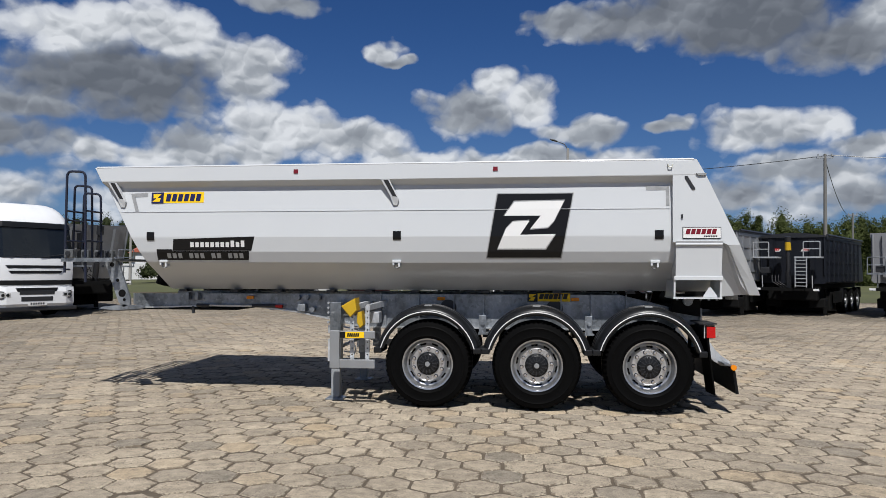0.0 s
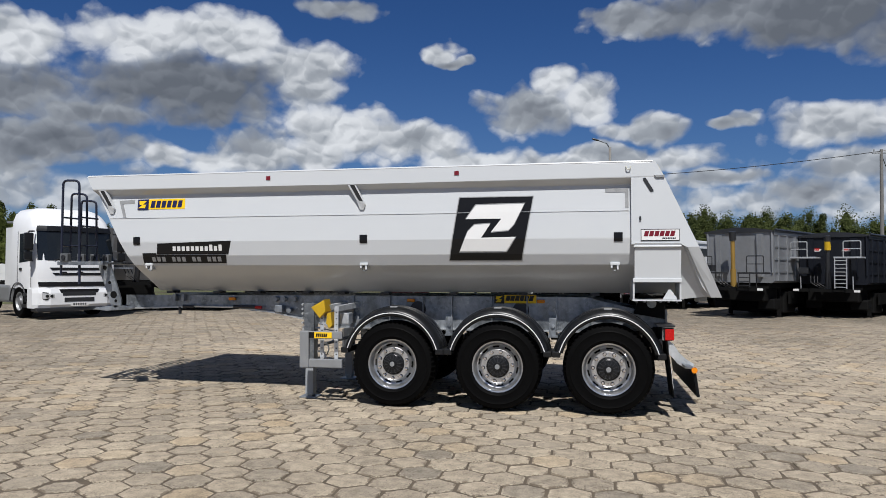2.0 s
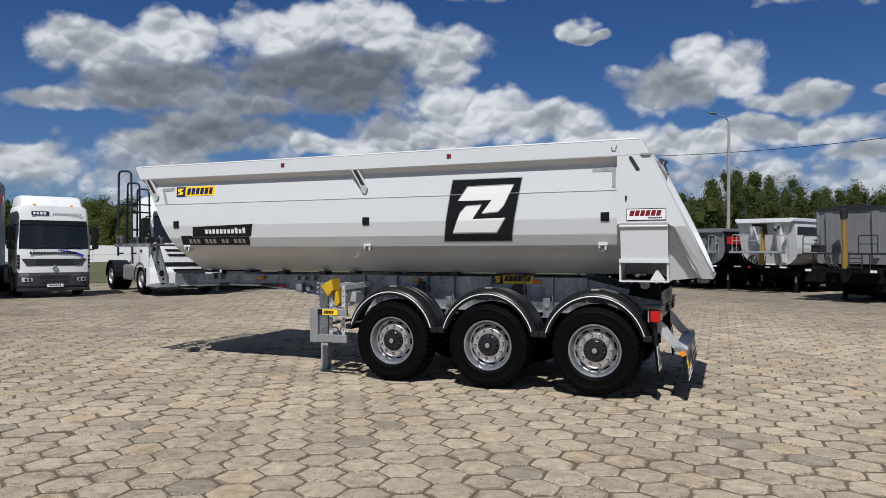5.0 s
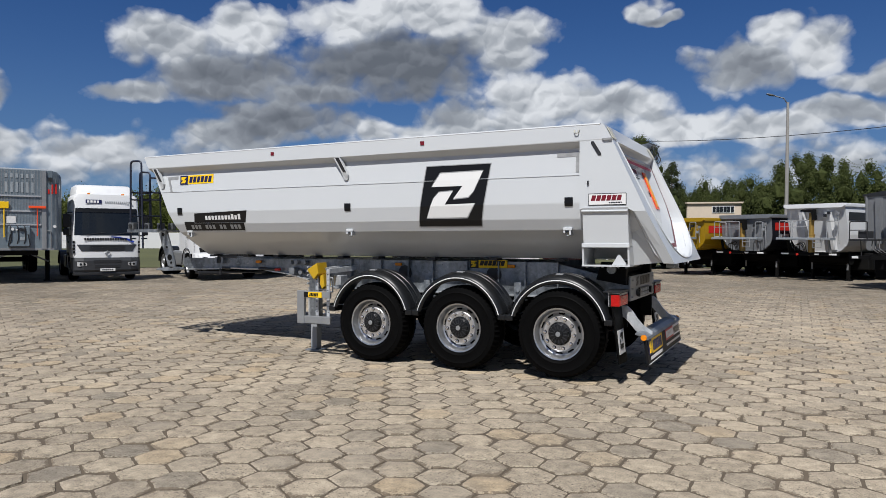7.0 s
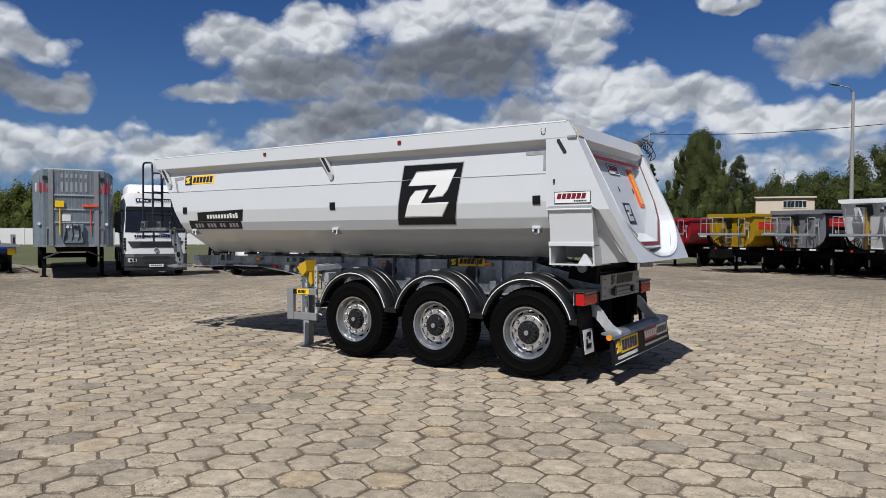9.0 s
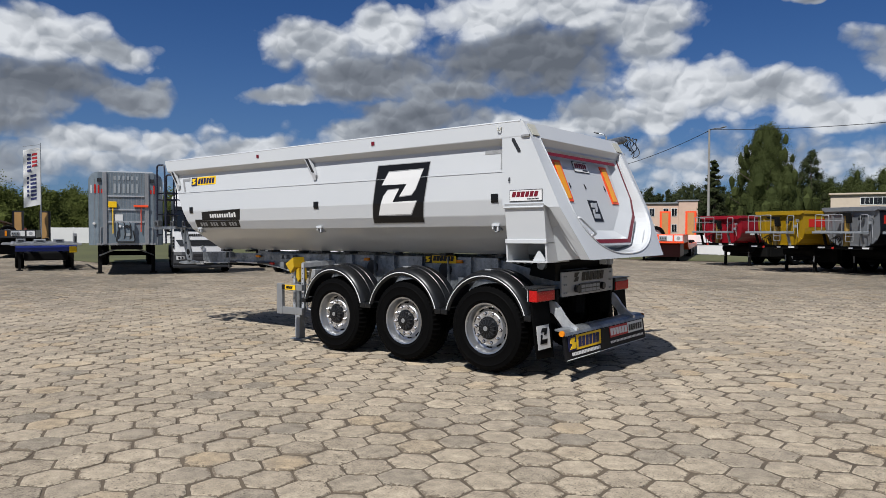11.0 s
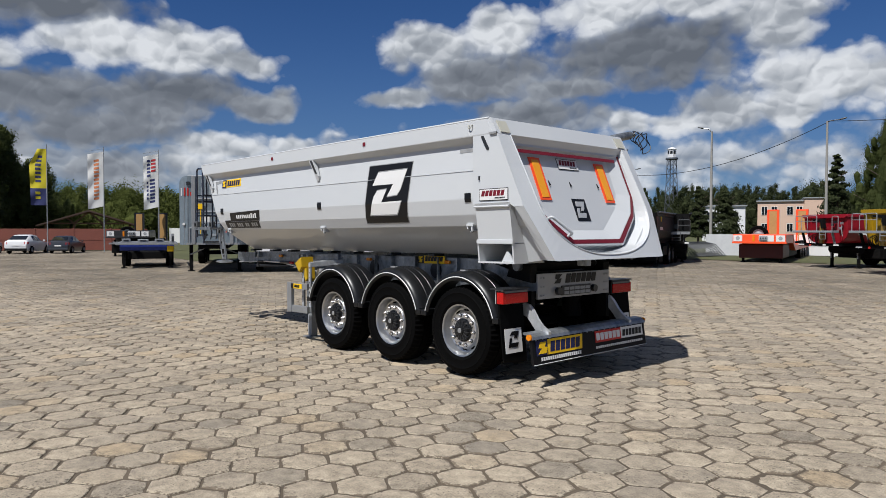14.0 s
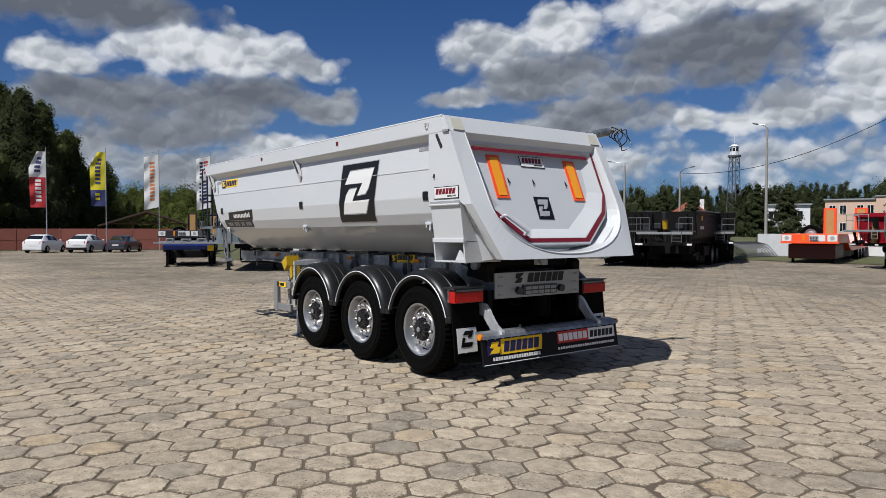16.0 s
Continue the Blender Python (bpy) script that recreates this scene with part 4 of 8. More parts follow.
def rim_mesh():
    bm = B()
    prof = [(0.295, 0.17), (0.298, -0.158), (0.308, -0.172), (0.306, -0.178), (0.290, -0.174), (0.278, -0.150), (0.272, -0.110), (0.262, -0.085), (0.238, -0.073), (0.215, -0.100), (0.202, -0.118), (0.139, -0.120), (0.137, -0.090)]
    lathe(bm, prof, 60)
    return finish(bm, True)


def ovals_mesh():
    bm = B()
    for a in (0.0,):
        c = Vector((0.238 * math.cos(a), 0, 0.238 * math.sin(a)))
        u = Vector((-math.sin(a), 0, math.cos(a)))
        r = Vector((math.cos(a), 0, math.sin(a)))
        ring = [bm.verts.new(c + u * 0.042 * math.cos(t) + r * 0.022 * math.sin(t) + Vector((0, -0.0805 - 0.013 * math.sin(t) * (-1), 0))) for t in [i * math.pi / 6 for i in range(12)]]
        bm.faces.new(ring)
    return finish(bm)


def nut_mesh():
    bm = B()
    cyl(bm, (0, -0.118, 0), (0, -0.150, 0), 0.0185, 6)
    cyl(bm, (0, -0.152, 0), (0, -0.168, 0), 0.010, 8)
    return finish(bm)


def nut_outline_mesh():
    bm = B()
    cyl(bm, (0, -0.117, 0), (0, -0.1245, 0), 0.0235, 14)
    return finish(bm)


def disc_mesh():
    bm = B()
    lathe(bm, [(0.204, -0.117), (0.198, -0.1225), (0.141, -0.1225), (0.139, -0.118)], 48)
    return finish(bm)


def hub_mesh():
    bm = B()
    lathe(bm, [(0.138, -0.09), (0.136, -0.13), (0.118, -0.137), (0.108, -0.165), (0.055, -0.172), (0.050, -0.186), (0.0, -0.188)], 32)
    return finish(bm)


def fin_mesh():
    bm = B()
    box(bm, 0.055, 0.122, -0.174, -0.135, -0.005, 0.005)
    return finish(bm)


def cap_mesh():
    bm = B()
    lathe(bm, [(0.030, -0.188), (0.028, -0.1905), (0.0, -0.1905)], 24)
    return finish(bm)


def drum_mesh():
    bm = B()
    lathe(bm, [(0.0, 0.20), (0.16, 0.20), (0.21, 0.15), (0.21, -0.02), (0.0, -0.02)], 32)
    return finish(bm, True)


WHEEL_MESHES = dict(tyre=tyre_mesh(), rim=rim_mesh(), ovals=ovals_mesh(), nut=nut_mesh(), disc=disc_mesh(), washer=nut_outline_mesh(), fin=fin_mesh(), hub=hub_mesh(), cap=cap_mesh(), drum=drum_mesh())


RIM_ALU = surface("brushed_rim", (0.42, 0.425, 0.435), 0.30, metal=0.9, grain=16, vary=0.3)


def wheel(parent, m, detail=True, rim_mat=None):
    w = part("wheel", WHEEL_MESHES["drum"], DARK, parent, m=m)
    part("tyre", WHEEL_MESHES["tyre"], RUBBER, w)
    part("rim", WHEEL_MESHES["rim"], RIM_ALU, w)
    if detail:
        for k in range(10):
            part("hand_hole", WHEEL_MESHES["ovals"], DARK, w, m=Matrix.Rotation(2 * math.pi * (k + 0.5) / 10, 4, "Y"))
        part("rim_disc", WHEEL_MESHES["disc"], surface("machined_disc", (0.60, 0.60, 0.61), 0.28, metal=0.9, grain=20, vary=0.35), w)
        for k in range(10):
            a = 2 * math.pi * k / 10
            # added black ring paints the dark outline round each nut
            part("washer", WHEEL_MESHES["washer"], BLACK, w, m=Matrix.Translation((0.178 * math.cos(a), 0, 0.178 * math.sin(a))))
            part("wheel_nut", WHEEL_MESHES["nut"], ALU, w, m=Matrix.Translation((0.178 * math.cos(a), 0, 0.178 * math.sin(a))))
        part("hub", WHEEL_MESHES["hub"], PLASTIC, w)
        for k in range(14):
            part("hub_fin", WHEEL_MESHES["fin"], BLACK, w, m=Matrix.Rotation(2 * math.pi * k / 14, 4, "Y"))
        part("hub_cap", WHEEL_MESHES["cap"], ALU_DULL, w)
    return w


for side in (-1, 1):
    for i, wx in enumerate(WHEEL_X):
        turn = Matrix.Rotation(0.35 + 0.8 * i, 4, "Y")
        flip = Matrix.Rotation(math.pi, 4, "Z") if side > 0 else Matrix.Identity(4)
        wheel(trailer, Matrix.Translation((wx, side * 1.055, WHEEL_Z)) @ flip @ turn, side < 0)
for wx in WHEEL_X:
    bm = B()
    cyl(bm, (wx, -0.9, WHEEL_Z), (wx, 0.9, WHEEL_Z), 0.075, 14)
    box(bm, wx - 0.35, wx + 0.1, -0.55, -0.45, 0.55, 0.70)
    box(bm, wx - 0.35, wx + 0.1, 0.45, 0.55, 0.55, 0.70)
    cyl(bm, (wx + 0.3, -0.5, 0.6), (wx + 0.3, -0.5, 0.95), 0.12, 14)
    cyl(bm, (wx + 0.3, 0.5, 0.6), (wx + 0.3, 0.5, 0.95), 0.12, 14)
    part("axle", bm, DARK, trailer)

# mudguards
for side in (-1, 1):
    for i, wx in enumerate(WHEEL_X):
        bm = B()
        rows = []
        a0, a1 = 0.30, math.pi - 0.30
        # outer lip, rounded shoulder, two ribs along the top, turned-in edge
        section = ((0.93, 1.262), (0.955, 1.276), (1.0, 1.278), (1.05, 1.262), (1.092, 1.215), (1.112, 1.15), (1.114, 1.105), (1.124, 1.10), (1.124, 1.08),
                   (1.116, 1.075), (1.118, 0.985), (1.128, 0.98), (1.128, 0.96), (1.12, 0.955), (1.112, 0.86), (1.08, 0.86), (1.075, 1.18), (0.99, 1.255))
        for k in range(37):
            a = a0 + (a1 - a0) * k / 36
            rows.append([(wx + 0.592 * f * math.cos(a) - 0.035 * max(0.0, f - 1.0) * math.cos(a), side * yy, 0.545 + 0.622 * f * math.sin(a)) for f, yy in section])
        loft(bm, rows)
        guard = part("mudguard", bm, PLASTIC, trailer, "black plastic mudguard with a white edge line", smooth=True)
        bm = B()
        tube(bm, [(wx + 0.589 * math.cos(a0 + (a1 - a0) * k / 48), side * 1.2785, 0.545 + 0.619 * math.sin(a0 + (a1 - a0) * k / 48)) for k in range(49)], 0.0062, 6)
        part("edge_line", bm, DECAL_WHITE, guard)
        for s2 in (-1, 1):
            bm = B()
            box(bm, wx + s2 * 0.60 - 0.052, wx + s2 * 0.60 + 0.045, min(side * 0.87, side * 1.275), max(side * 0.87, side * 1.275), 0.665, 0.735, 0.012)
            part("guard_foot", bm, PLASTIC, guard)
        bm = B()
        box(bm, wx - 0.045, wx + 0.045, min(side * 1.13, side * 1.19), max(side * 1.13, side * 1.19), 1.228, 1.2415, 0.003)
        part("badge", bm, DECAL_GREY, guard)
# galvanised brackets seen between the guards
for xa in (-0.62, 0.68):
    bm = B()
    box(bm, xa - 0.06, xa + 0.06, -0.86, -0.62, 0.86, 0.88)
    box(bm, xa - 0.05, xa + 0.04, -0.84, -0.82, 0.86, 1.10, 0.004)
    cyl(bm, (xa, -0.86, 1.0), (xa, -0.82, 1.0), 0.025, 8)
    part("guard_stay", bm, GALV, trailer)

# landing gear, side guard in front of it, wheel chock in its holder
for side in (-1, 1):
    y0 = side * 0.80
    bm = B()
    box(bm, -2.565, -2.425, y0 - 0.07, y0 + 0.07, 0.42, 1.25, 0.008)
    leg = part("landing_leg", bm, GALV, trailer, "galvanised landing leg")
    bm = B()
    box(bm, -2.55, -2.44, y0 - 0.055, y0 + 0.055, 0.06, 0.44, 0.006)
    part("inner_leg", bm, STEEL_GREY, leg)
    bm = B()
    box(bm, -2.61, -2.38, y0 - 0.11, y0 + 0.11, 0.018, 0.04, 0.005)
    box(bm, -2.54, -2.45, y0 - 0.06, y0 + 0.06, 0.035, 0.09, 0.01)
    part("foot", bm, GALV, leg)
    for za, zb in ((0.50, 0.78), (0.86, 0.95)):
        bm = B()
        box(bm, -2.60, -2.56, y0 - 0.045, y0 + 0.045, za, zb, 0.004)
        part("gear_cover", bm, GALV_BRIGHT, leg)
    for k in range(5):
        bm = B()
        cyl(bm, (-2.585, y0 + side * 0.05, 1.24 - k * 0.06), (-2.585, y0 + side * 0.085, 1.24 - k * 0.06), 0.015, 6)
        part("bolt", bm, GALV_BRIGHT, leg)
    bm = B()
    tube(bm, rounded([(-2.40, y0, 0.62), (-2.30, y0 + side * 0.02, 0.62), (-2.27, y0 + side * 0.05, 0.52), (-2.18, y0 + side * 0.05, 0.50)], 0.04), 0.012, 6)
    tube(bm, rounded([(-2.36, y0, 0.70), (-2.28, y0, 0.74), (-2.24, y0, 0.66), (-2.28, y0, 0.56), (-2.36, y0, 0.56)], 0.03), 0.010, 6)
    part("crank", bm, GALV_BRIGHT, leg)
    yo = side * 1.26
    bm = B()
    box(bm, -2.455, -2.335, yo - 0.03, yo + 0.03, 0.47, 0.93, 0.010)
    guard = part("side_guard", bm, ALU_DULL, trailer, "grey aluminium side guard")
    for za, zb in ((0.832, 0.925), (0.475, 0.58)):
        bm = B()
        box(bm, -2.337, -1.90, yo - 0.02, yo + 0.025, za, zb, 0.008)
        part("guard_bar", bm, ALU_DULL, guard)
    for xa in (-2.205, -2.015):
        bm = B()
        box(bm, xa - 0.028, xa + 0.022, side * 1.15 - 0.006, side * 1.15 + 0.006, 0.56, 1.22)
        box(bm, xa - 0.028, xa - 0.018, min(side * 1.10, side * 1.15), max(side * 1.10, side * 1.15), 0.56, 1.22)
        post = part("guard_post", bm, GALV_BRIGHT, trailer)
        for k in range(8):
            bm = B()
            cyl(bm, (xa - 0.002, side * 1.157, 0.63 + k * 0.075), (xa - 0.002, side * 1.160, 0.63 + k * 0.075), 0.009, 6)
            part("hole", bm, DARK, post)
        bm = B()
        loft(bm, [[(xa - 0.02, side * 1.16, 1.17), (xa + 0.03, side * 1.16, 1.17), (xa + 0.03, side * 1.16, 1.235), (xa - 0.02, side * 1.16, 1.235)],
                  [(xa + 0.10, side * 0.64, 1.20), (xa + 0.15, side * 0.64, 1.20), (xa + 0.15, side * 0.64, 1.27), (xa + 0.10, side * 0.64, 1.27)]])
        part("guard_arm", bm, GALV_BRIGHT, trailer)
    bm = B()
    box(bm, -2.52, -2.44, min(side * 0.62, side * 0.8), max(side * 0.62, side * 0.8), 1.02, 1.14)
    box(bm, -2.3, -1.88, min(side * 0.63, side * 0.66), max(side * 0.63, side * 0.66), 0.92, 1.10)
    part("leg_arm", bm, GALV, trailer)
bm = B()
cyl(bm, (-2.495, -0.74, 0.66), (-2.495, 0.74, 0.66), 0.022, 10)
part("leg_shaft", bm, GALV, trailer)
GS = axes((0, -1.2855, 0), (1, 0, 0), (0, 0, 1))
sg = flat_part("guard_sign", GS, rect(-2.33, -2.03, 0.842, 0.915), YELLOW, 0.0, trailer, "small yellow sign on the side guard")
flat_part("sign_mark", GS, rect(-2.33, -2.26, 0.842, 0.915), DECAL_BLACK, 0.004, sg)
bm = B()
word(bm, GS @ pose(0, 0, 0.0045), -2.24, -2.09, 0.857, 0.90, 6, 0.2, 0.22)
part("sign_letters", bm, DECAL_BLACK, sg)
bm = B()
prism(bm, [(-2.335, 1.22), (-2.16, 1.32), (-2.14, 1.17), (-2.22, 1.085)], 0.22, axes((0, -1.0, 0), (1, 0, 0), (0, 0, 1)), 0.012)
chock = part("wheel_chock", bm, YELLOW_PAINT, trailer, "yellow plastic wheel chock")
bm = B()
prism(bm, [(-2.14, 1.14), (-2.09, 1.16), (-2.07, 0.99), (-2.11, 0.95), (-2.15, 1.02)], 0.15, axes((0, -1.02, 0), (1, 0, 0), (0, 0, 1)), 0.008)
part("chock_foot", bm, YELLOW_PAINT, chock)
bm = B()
tube(bm, [(-2.35, -1.0, 1.10), (-2.05, -1.0, 1.10), (-2.05, -1.0, 0.9), (-2.35, -1.0, 0.95)], 0.012, 6, True)
box(bm, -2.02, -1.90, -1.02, -0.85, 1.0, 1.14, 0.01)
part("chock_holder", bm, GALV_BRIGHT, trailer)
# front stay, lever and plug box
bm = B()
m = axes((-5.50, -0.92, 1.80), (0.36, 0, -0.93), (0.93, 0, 0.36))
prism(bm, [(0.0, -0.07), (0.05, -0.09), (0.58, -0.09), (0.66, -0.05), (0.66, 0.05), (0.58, 0.08), (0.05, 0.09), (0.0, 0.06)], 0.03, m, 0.004)
stay = part("stay_plate", bm, GALV, trailer, "galvanised hinged stay plate with holes")
for d, r in ((0.08, 0.03), (0.30, 0.022), (0.48, 0.05), (0.57, 0.02)):
    bm = B()
    cyl(bm, m @ Vector((d, 0, -0.004)), m @ Vector((d, 0, 0.034)), r, 14)
    part("hole", bm, DARK, stay)
bm = B()
prism(bm, [(-5.66, 1.145), (-5.60, 1.172), (-5.30, 1.205), (-5.05, 1.19), (-5.02, 1.165), (-5.10, 1.145), (-5.45, 1.130)], 0.05, axes((0, -0.9, 0), (1, 0, 0), (0, 0, 1)), 0.008)
part("kick_foot", bm, GALV, trailer)
for xa in (-4.55, -4.42):
    bm = B()
    box(bm, xa - 0.022, xa + 0.022, -0.72, -0.64, 1.26, 1.36, 0.006)
    part("rest_block", bm, GALV, trailer)
bm = B()
cyl(bm, (-4.48, -0.68, 1.08), (-4.48, -0.68, 1.18), 0.022, 8)
part("drain_plug", bm, BLACK, trailer)
bm = B()
tube(bm, [(-4.42, -0.70, 1.19), (-3.30, -0.70, 1.185)], 0.011, 6)
lever = part("hand_lever", bm, GALV_BRIGHT, trailer)
for xa, xb in ((-4.42, -4.25), (-3.66, -3.34)):
    bm = B()
    cyl(bm, (xa, -0.70, 1.1895), (xb, -0.70, 1.187), 0.023, 8)
    part("grip", bm, BLACK, lever)
bm = B()
cyl(bm, (-3.34, -0.70, 1.186), (-3.25, -0.70, 1.185), 0.02, 8)
part("red_end", bm, RED, lever)
bm = B()
for xa, za in ((-3.05, 1.30), (-2.93, 1.30), (-3.02, 1.16), (-2.85, 1.15), (-2.78, 1.30)):
    cyl(bm, (xa, -0.64, za), (xa, -0.72, za), 0.035, 10)
box(bm, -3.03, -2.93, -0.76, -0.64, 1.12, 1.22, 0.008)
part("air_couplings", bm, GALV, trailer)
bm = B()
cyl(bm, (-5.15, -0.2, 1.45), (-4.9, -0.2, 2.3), 0.11, 16)
part("lift_cylinder", bm, DARK, trailer)

# platform, ladder and rails in front of the body
RAIL = surface("dark_blue_tube", (0.009082, 0.01211, 0.02649), 0.4, grain=12, vary=0.2)
bm = B()
tube(bm, rounded([(-6.0, -1.15, 1.62), (-5.985, -1.15, 2.93), (-5.735, -1.15, 2.92), (-5.71, -1.15, 1.5)], 0.07), 0.016, 8)
rails = part("ladder", bm, RAIL, trailer, "dark blue tubular ladder and rails at the front", smooth=True)
for ya, zt_ in ((-0.95, 2.77), (-0.75, 2.69)):
    bm = B()
    tube(bm, rounded([(-6.02, ya, 1.78), (-6.01, ya, zt_), (-5.77, ya, zt_ - 0.02), (-5.75, ya, 1.78)], 0.06), 0.015, 8)
    part("hand_rail", bm, RAIL, rails, smooth=True)
for za in (1.66, 2.03, 2.30, 2.42):
    for xa in (-6.0, -5.74):
        bm = B()
        cyl(bm, (xa, -1.15, za), (xa, -0.75 if za > 2 else -1.05, za), 0.012, 8)
        part("rung", bm, RAIL, rails)
bm = B()
box(bm, -6.02, -5.32, -1.2, -1.16, 1.76, 1.81)
plat = part("platform_beam", bm, GALV, rails)
bm = B()
box(bm, -6.02, -5.32, 1.0, 1.04, 1.76, 1.81)
part("platform_beam", bm, GALV, rails)
for k in range(7):
    bm = B()
    box(bm, -6.02 + k * 0.1, -5.97 + k * 0.1, -1.165, 1.005, 1.775, 1.80)
    part("platform_slat", bm, GALV, rails)
for xa, ya, w in ((-5.90, -1.2, 0.06), (-5.86, -0.92, 0.055), (-5.82, -0.70, 0.055), (-5.78, -0.50, 0.055)):
    bm = B()
    box(bm, xa - w, xa + w, ya - 0.03, ya + 0.05, 1.81, 1.92, 0.012)
    plug = part("connector_box", bm, surface("dark_grey_plastic", (0.07568, 0.07946, 0.08325), 0.5, grain=20, vary=0.2), trailer, "grey plug box at the front")
    bm = B()
    cyl(bm, (xa, ya - 0.026, 1.865), (xa, ya - 0.045, 1.865), 0.032, 14)
    part("lid", bm, BLACK, plug)

# rear end: cross plate, lamps, flaps and under-run bumper
bm = B()
box(bm, 2.03, 2.055, -0.69, 0.73, 0.905, 1.20, 0.004)
cross = part("rear_plate", bm, ALU_DULL, trailer, "bare metal cross plate with a dark word shape")
RM = axes((2.057, 0, 0), (0, 1, 0), (0, 0, 1))
bm = B()
word(bm, RM, -0.18, 0.44, 1.075, 1.185, 6, 0.25, 0.16, 0.003)
prism(bm, [(-0.36, 1.185), (-0.23, 1.185), (-0.30, 1.135), (-0.25, 1.13), (-0.28, 1.075), (-0.39, 1.075), (-0.33, 1.125), (-0.37, 1.13)], 0.003, RM)
part("plate_letters", bm, DECAL_BLACK, cross)
bm = B()
box(bm, 2.056, 2.075, -0.26, 0.31, 0.93, 1.045, 0.004)
cyl(bm, (2.05, -0.33, 0.985), (2.10, -0.33, 0.985), 0.045, 14)
cyl(bm, (2.05, 0.38, 0.985), (2.10, 0.38, 0.985), 0.045, 14)
hold = part("plate_holder", bm, BLACK, cross, "black number plate holder with buffers")
bm = B()
for k in range(2):
    for j in range(5):
        prism(bm, rect(-0.22 + j * 0.105, -0.13 + j * 0.105, 0.94 + k * 0.05, 0.975 + k * 0.05), 0.003, RM @ pose(0, 0, 0.019))
part("bars", bm, STEEL_GREY, hold)
bm = B()
for ya in (-0.63, -0.58, 0.62, 0.67):
    for za in (0.95, 1.05, 1.15):
        cyl(bm, (2.05, ya, za), (2.066, ya, za), 0.010, 6)
part("bolts", bm, STEEL_GREY, cross)
for side in (-1, 1):
    ya, yb = (-1.27, -0.86) if side < 0 else (0.80, 1.22)
    bm = B()
    box(bm, 1.93, 2.05, ya, yb, 0.885, 1.045, 0.012)
    lamp = part("rear_lamp", bm, PLASTIC, trailer, "wide red and clear rear lamp")
    bm = B()
    box(bm, 2.046, 2.066, ya + 0.012, yb - 0.012, 0.892, 1.008, 0.008)
    part("red_lens", bm, LENS_RED, lamp)
    bm = B()
    box(bm, 2.046, 2.062, ya + 0.012, yb - 0.012, 1.012, 1.040, 0.006)
    part("clear_lens", bm, surface("smoked_lens", (0.10, 0.10, 0.105), 0.2, grain=60, vary=0.3), lamp)
    bm = B()
    box(bm, 1.88, 2.075, ya - 0.03, yb + 0.02, 1.048, 1.062)
    part("lamp_hood", bm, BLACK, lamp)
    bm = B()
    ye = ya if side < 0 else yb
    box(bm, 1.965, 2.062, ye - 0.012, ye + 0.012, 0.892, 1.02, 0.004)
    part("side_lens", bm, LENS_RED, lamp)
    bm = B()
    tube(bm, [(1.94, ye + side * 0.006, 0.89), (1.94, ye + side * 0.006, 1.04), (2.06, ye + side * 0.006, 1.04)], 0.003, 6)
    part("edge_line", bm, DECAL_WHITE, lamp)
    bm = B()
    s_in = sorted((side * 1.27, side * 0.88))
    loft(bm, [[(1.96, s_in[0], 0.95), (1.985, s_in[0], 0.95), (1.985, s_in[1], 0.95), (1.96, s_in[1], 0.95)],
              [(2.045, s_in[0], 0.24), (2.06, s_in[0], 0.24), (2.06, s_in[1], 0.22), (2.045, s_in[1], 0.22)]])
    flap = part("mud_flap", bm, RUBBER, trailer, "black rubber mud flap with a white square emblem")
    FM = axes((2.0875, 0, 0), (0, 1, 0), (-0.1056, 0, 1))
    yc = side * 1.09
    flat_part("flap_field", FM, rect(yc - 0.14, yc + 0.14, 0.345, 0.615), DECAL_WHITE, 0.002, flap)
    for poly in ([(-0.02, 0.20), (0.085, 0.20), (0.055, 0.13), (0.005, 0.13), (0.02, 0.16), (-0.055, 0.16)], [(-0.06, 0.135), (-0.025, 0.135), (-0.04, 0.085), (0.07, 0.085), (0.05, 0.04), (-0.085, 0.04), (-0.07, 0.09)]):
        flat_part("flap_hook", FM, [(yc + a * 1.1, 0.362 + b * 1.1) for a, b in poly], DECAL_BLACK, 0.0065, flap)
    bm = B()
    yy = sorted((side * 0.84, side * 0.90))
    prism(bm, [(1.90, 0.79), (1.92, 0.85), (1.98, 0.872), (2.05, 0.86), (2.11, 0.80), (2.17, 0.71), (2.24, 0.635), (2.34, 0.575), (2.33, 0.51), (2.24, 0.52), (2.15, 0.575), (2.08, 0.66), (2.02, 0.73), (1.90, 0.74)], 0.045, axes((0, side * 0.80, 0), (1, 0, 0), (0, 0, 1)), 0.004)
    part("bumper_arm", bm, GALV_BRIGHT, trailer)
    bm = B()
    box(bm, 1.88, 2.03, side * 0.74 - 0.03, side * 0.74 + 0.03, 0.60, 1.0)
    part("arm_bracket", bm, DARK, trailer)
# bumper board, leaning
BM = axes((2.36, 0, 0.235), (0, 1, 0), (-0.14, 0, 0.99))
bm = B()
prism(bm, rect(-1.12, 1.12, 0.0, 0.285), 0.03, BM @ pose(0, 0, -0.03), 0.004)
bumper = part("bumper", bm, MATT_BLACK, trailer, "black under-run bumper board with coloured adverts")
bm = B()
sec = [(2.345, 0.515), (2.333, 0.545), (2.28, 0.575), (2.20, 0.585), (2.20, 0.565), (2.27, 0.555), (2.315, 0.515)]
loft(bm, [[(x, y, z) for x, z in sec] for y in (-1.12, 1.12)])
part("bumper_beam", bm, GALV, bumper)
bm = B()
tube(bm, [BM @ Vector((y, 0.006, 0.004)) for y in (-1.12, 1.12)], 0.004, 6)
part("white_line", bm, DECAL_WHITE, bumper)
bm = B()
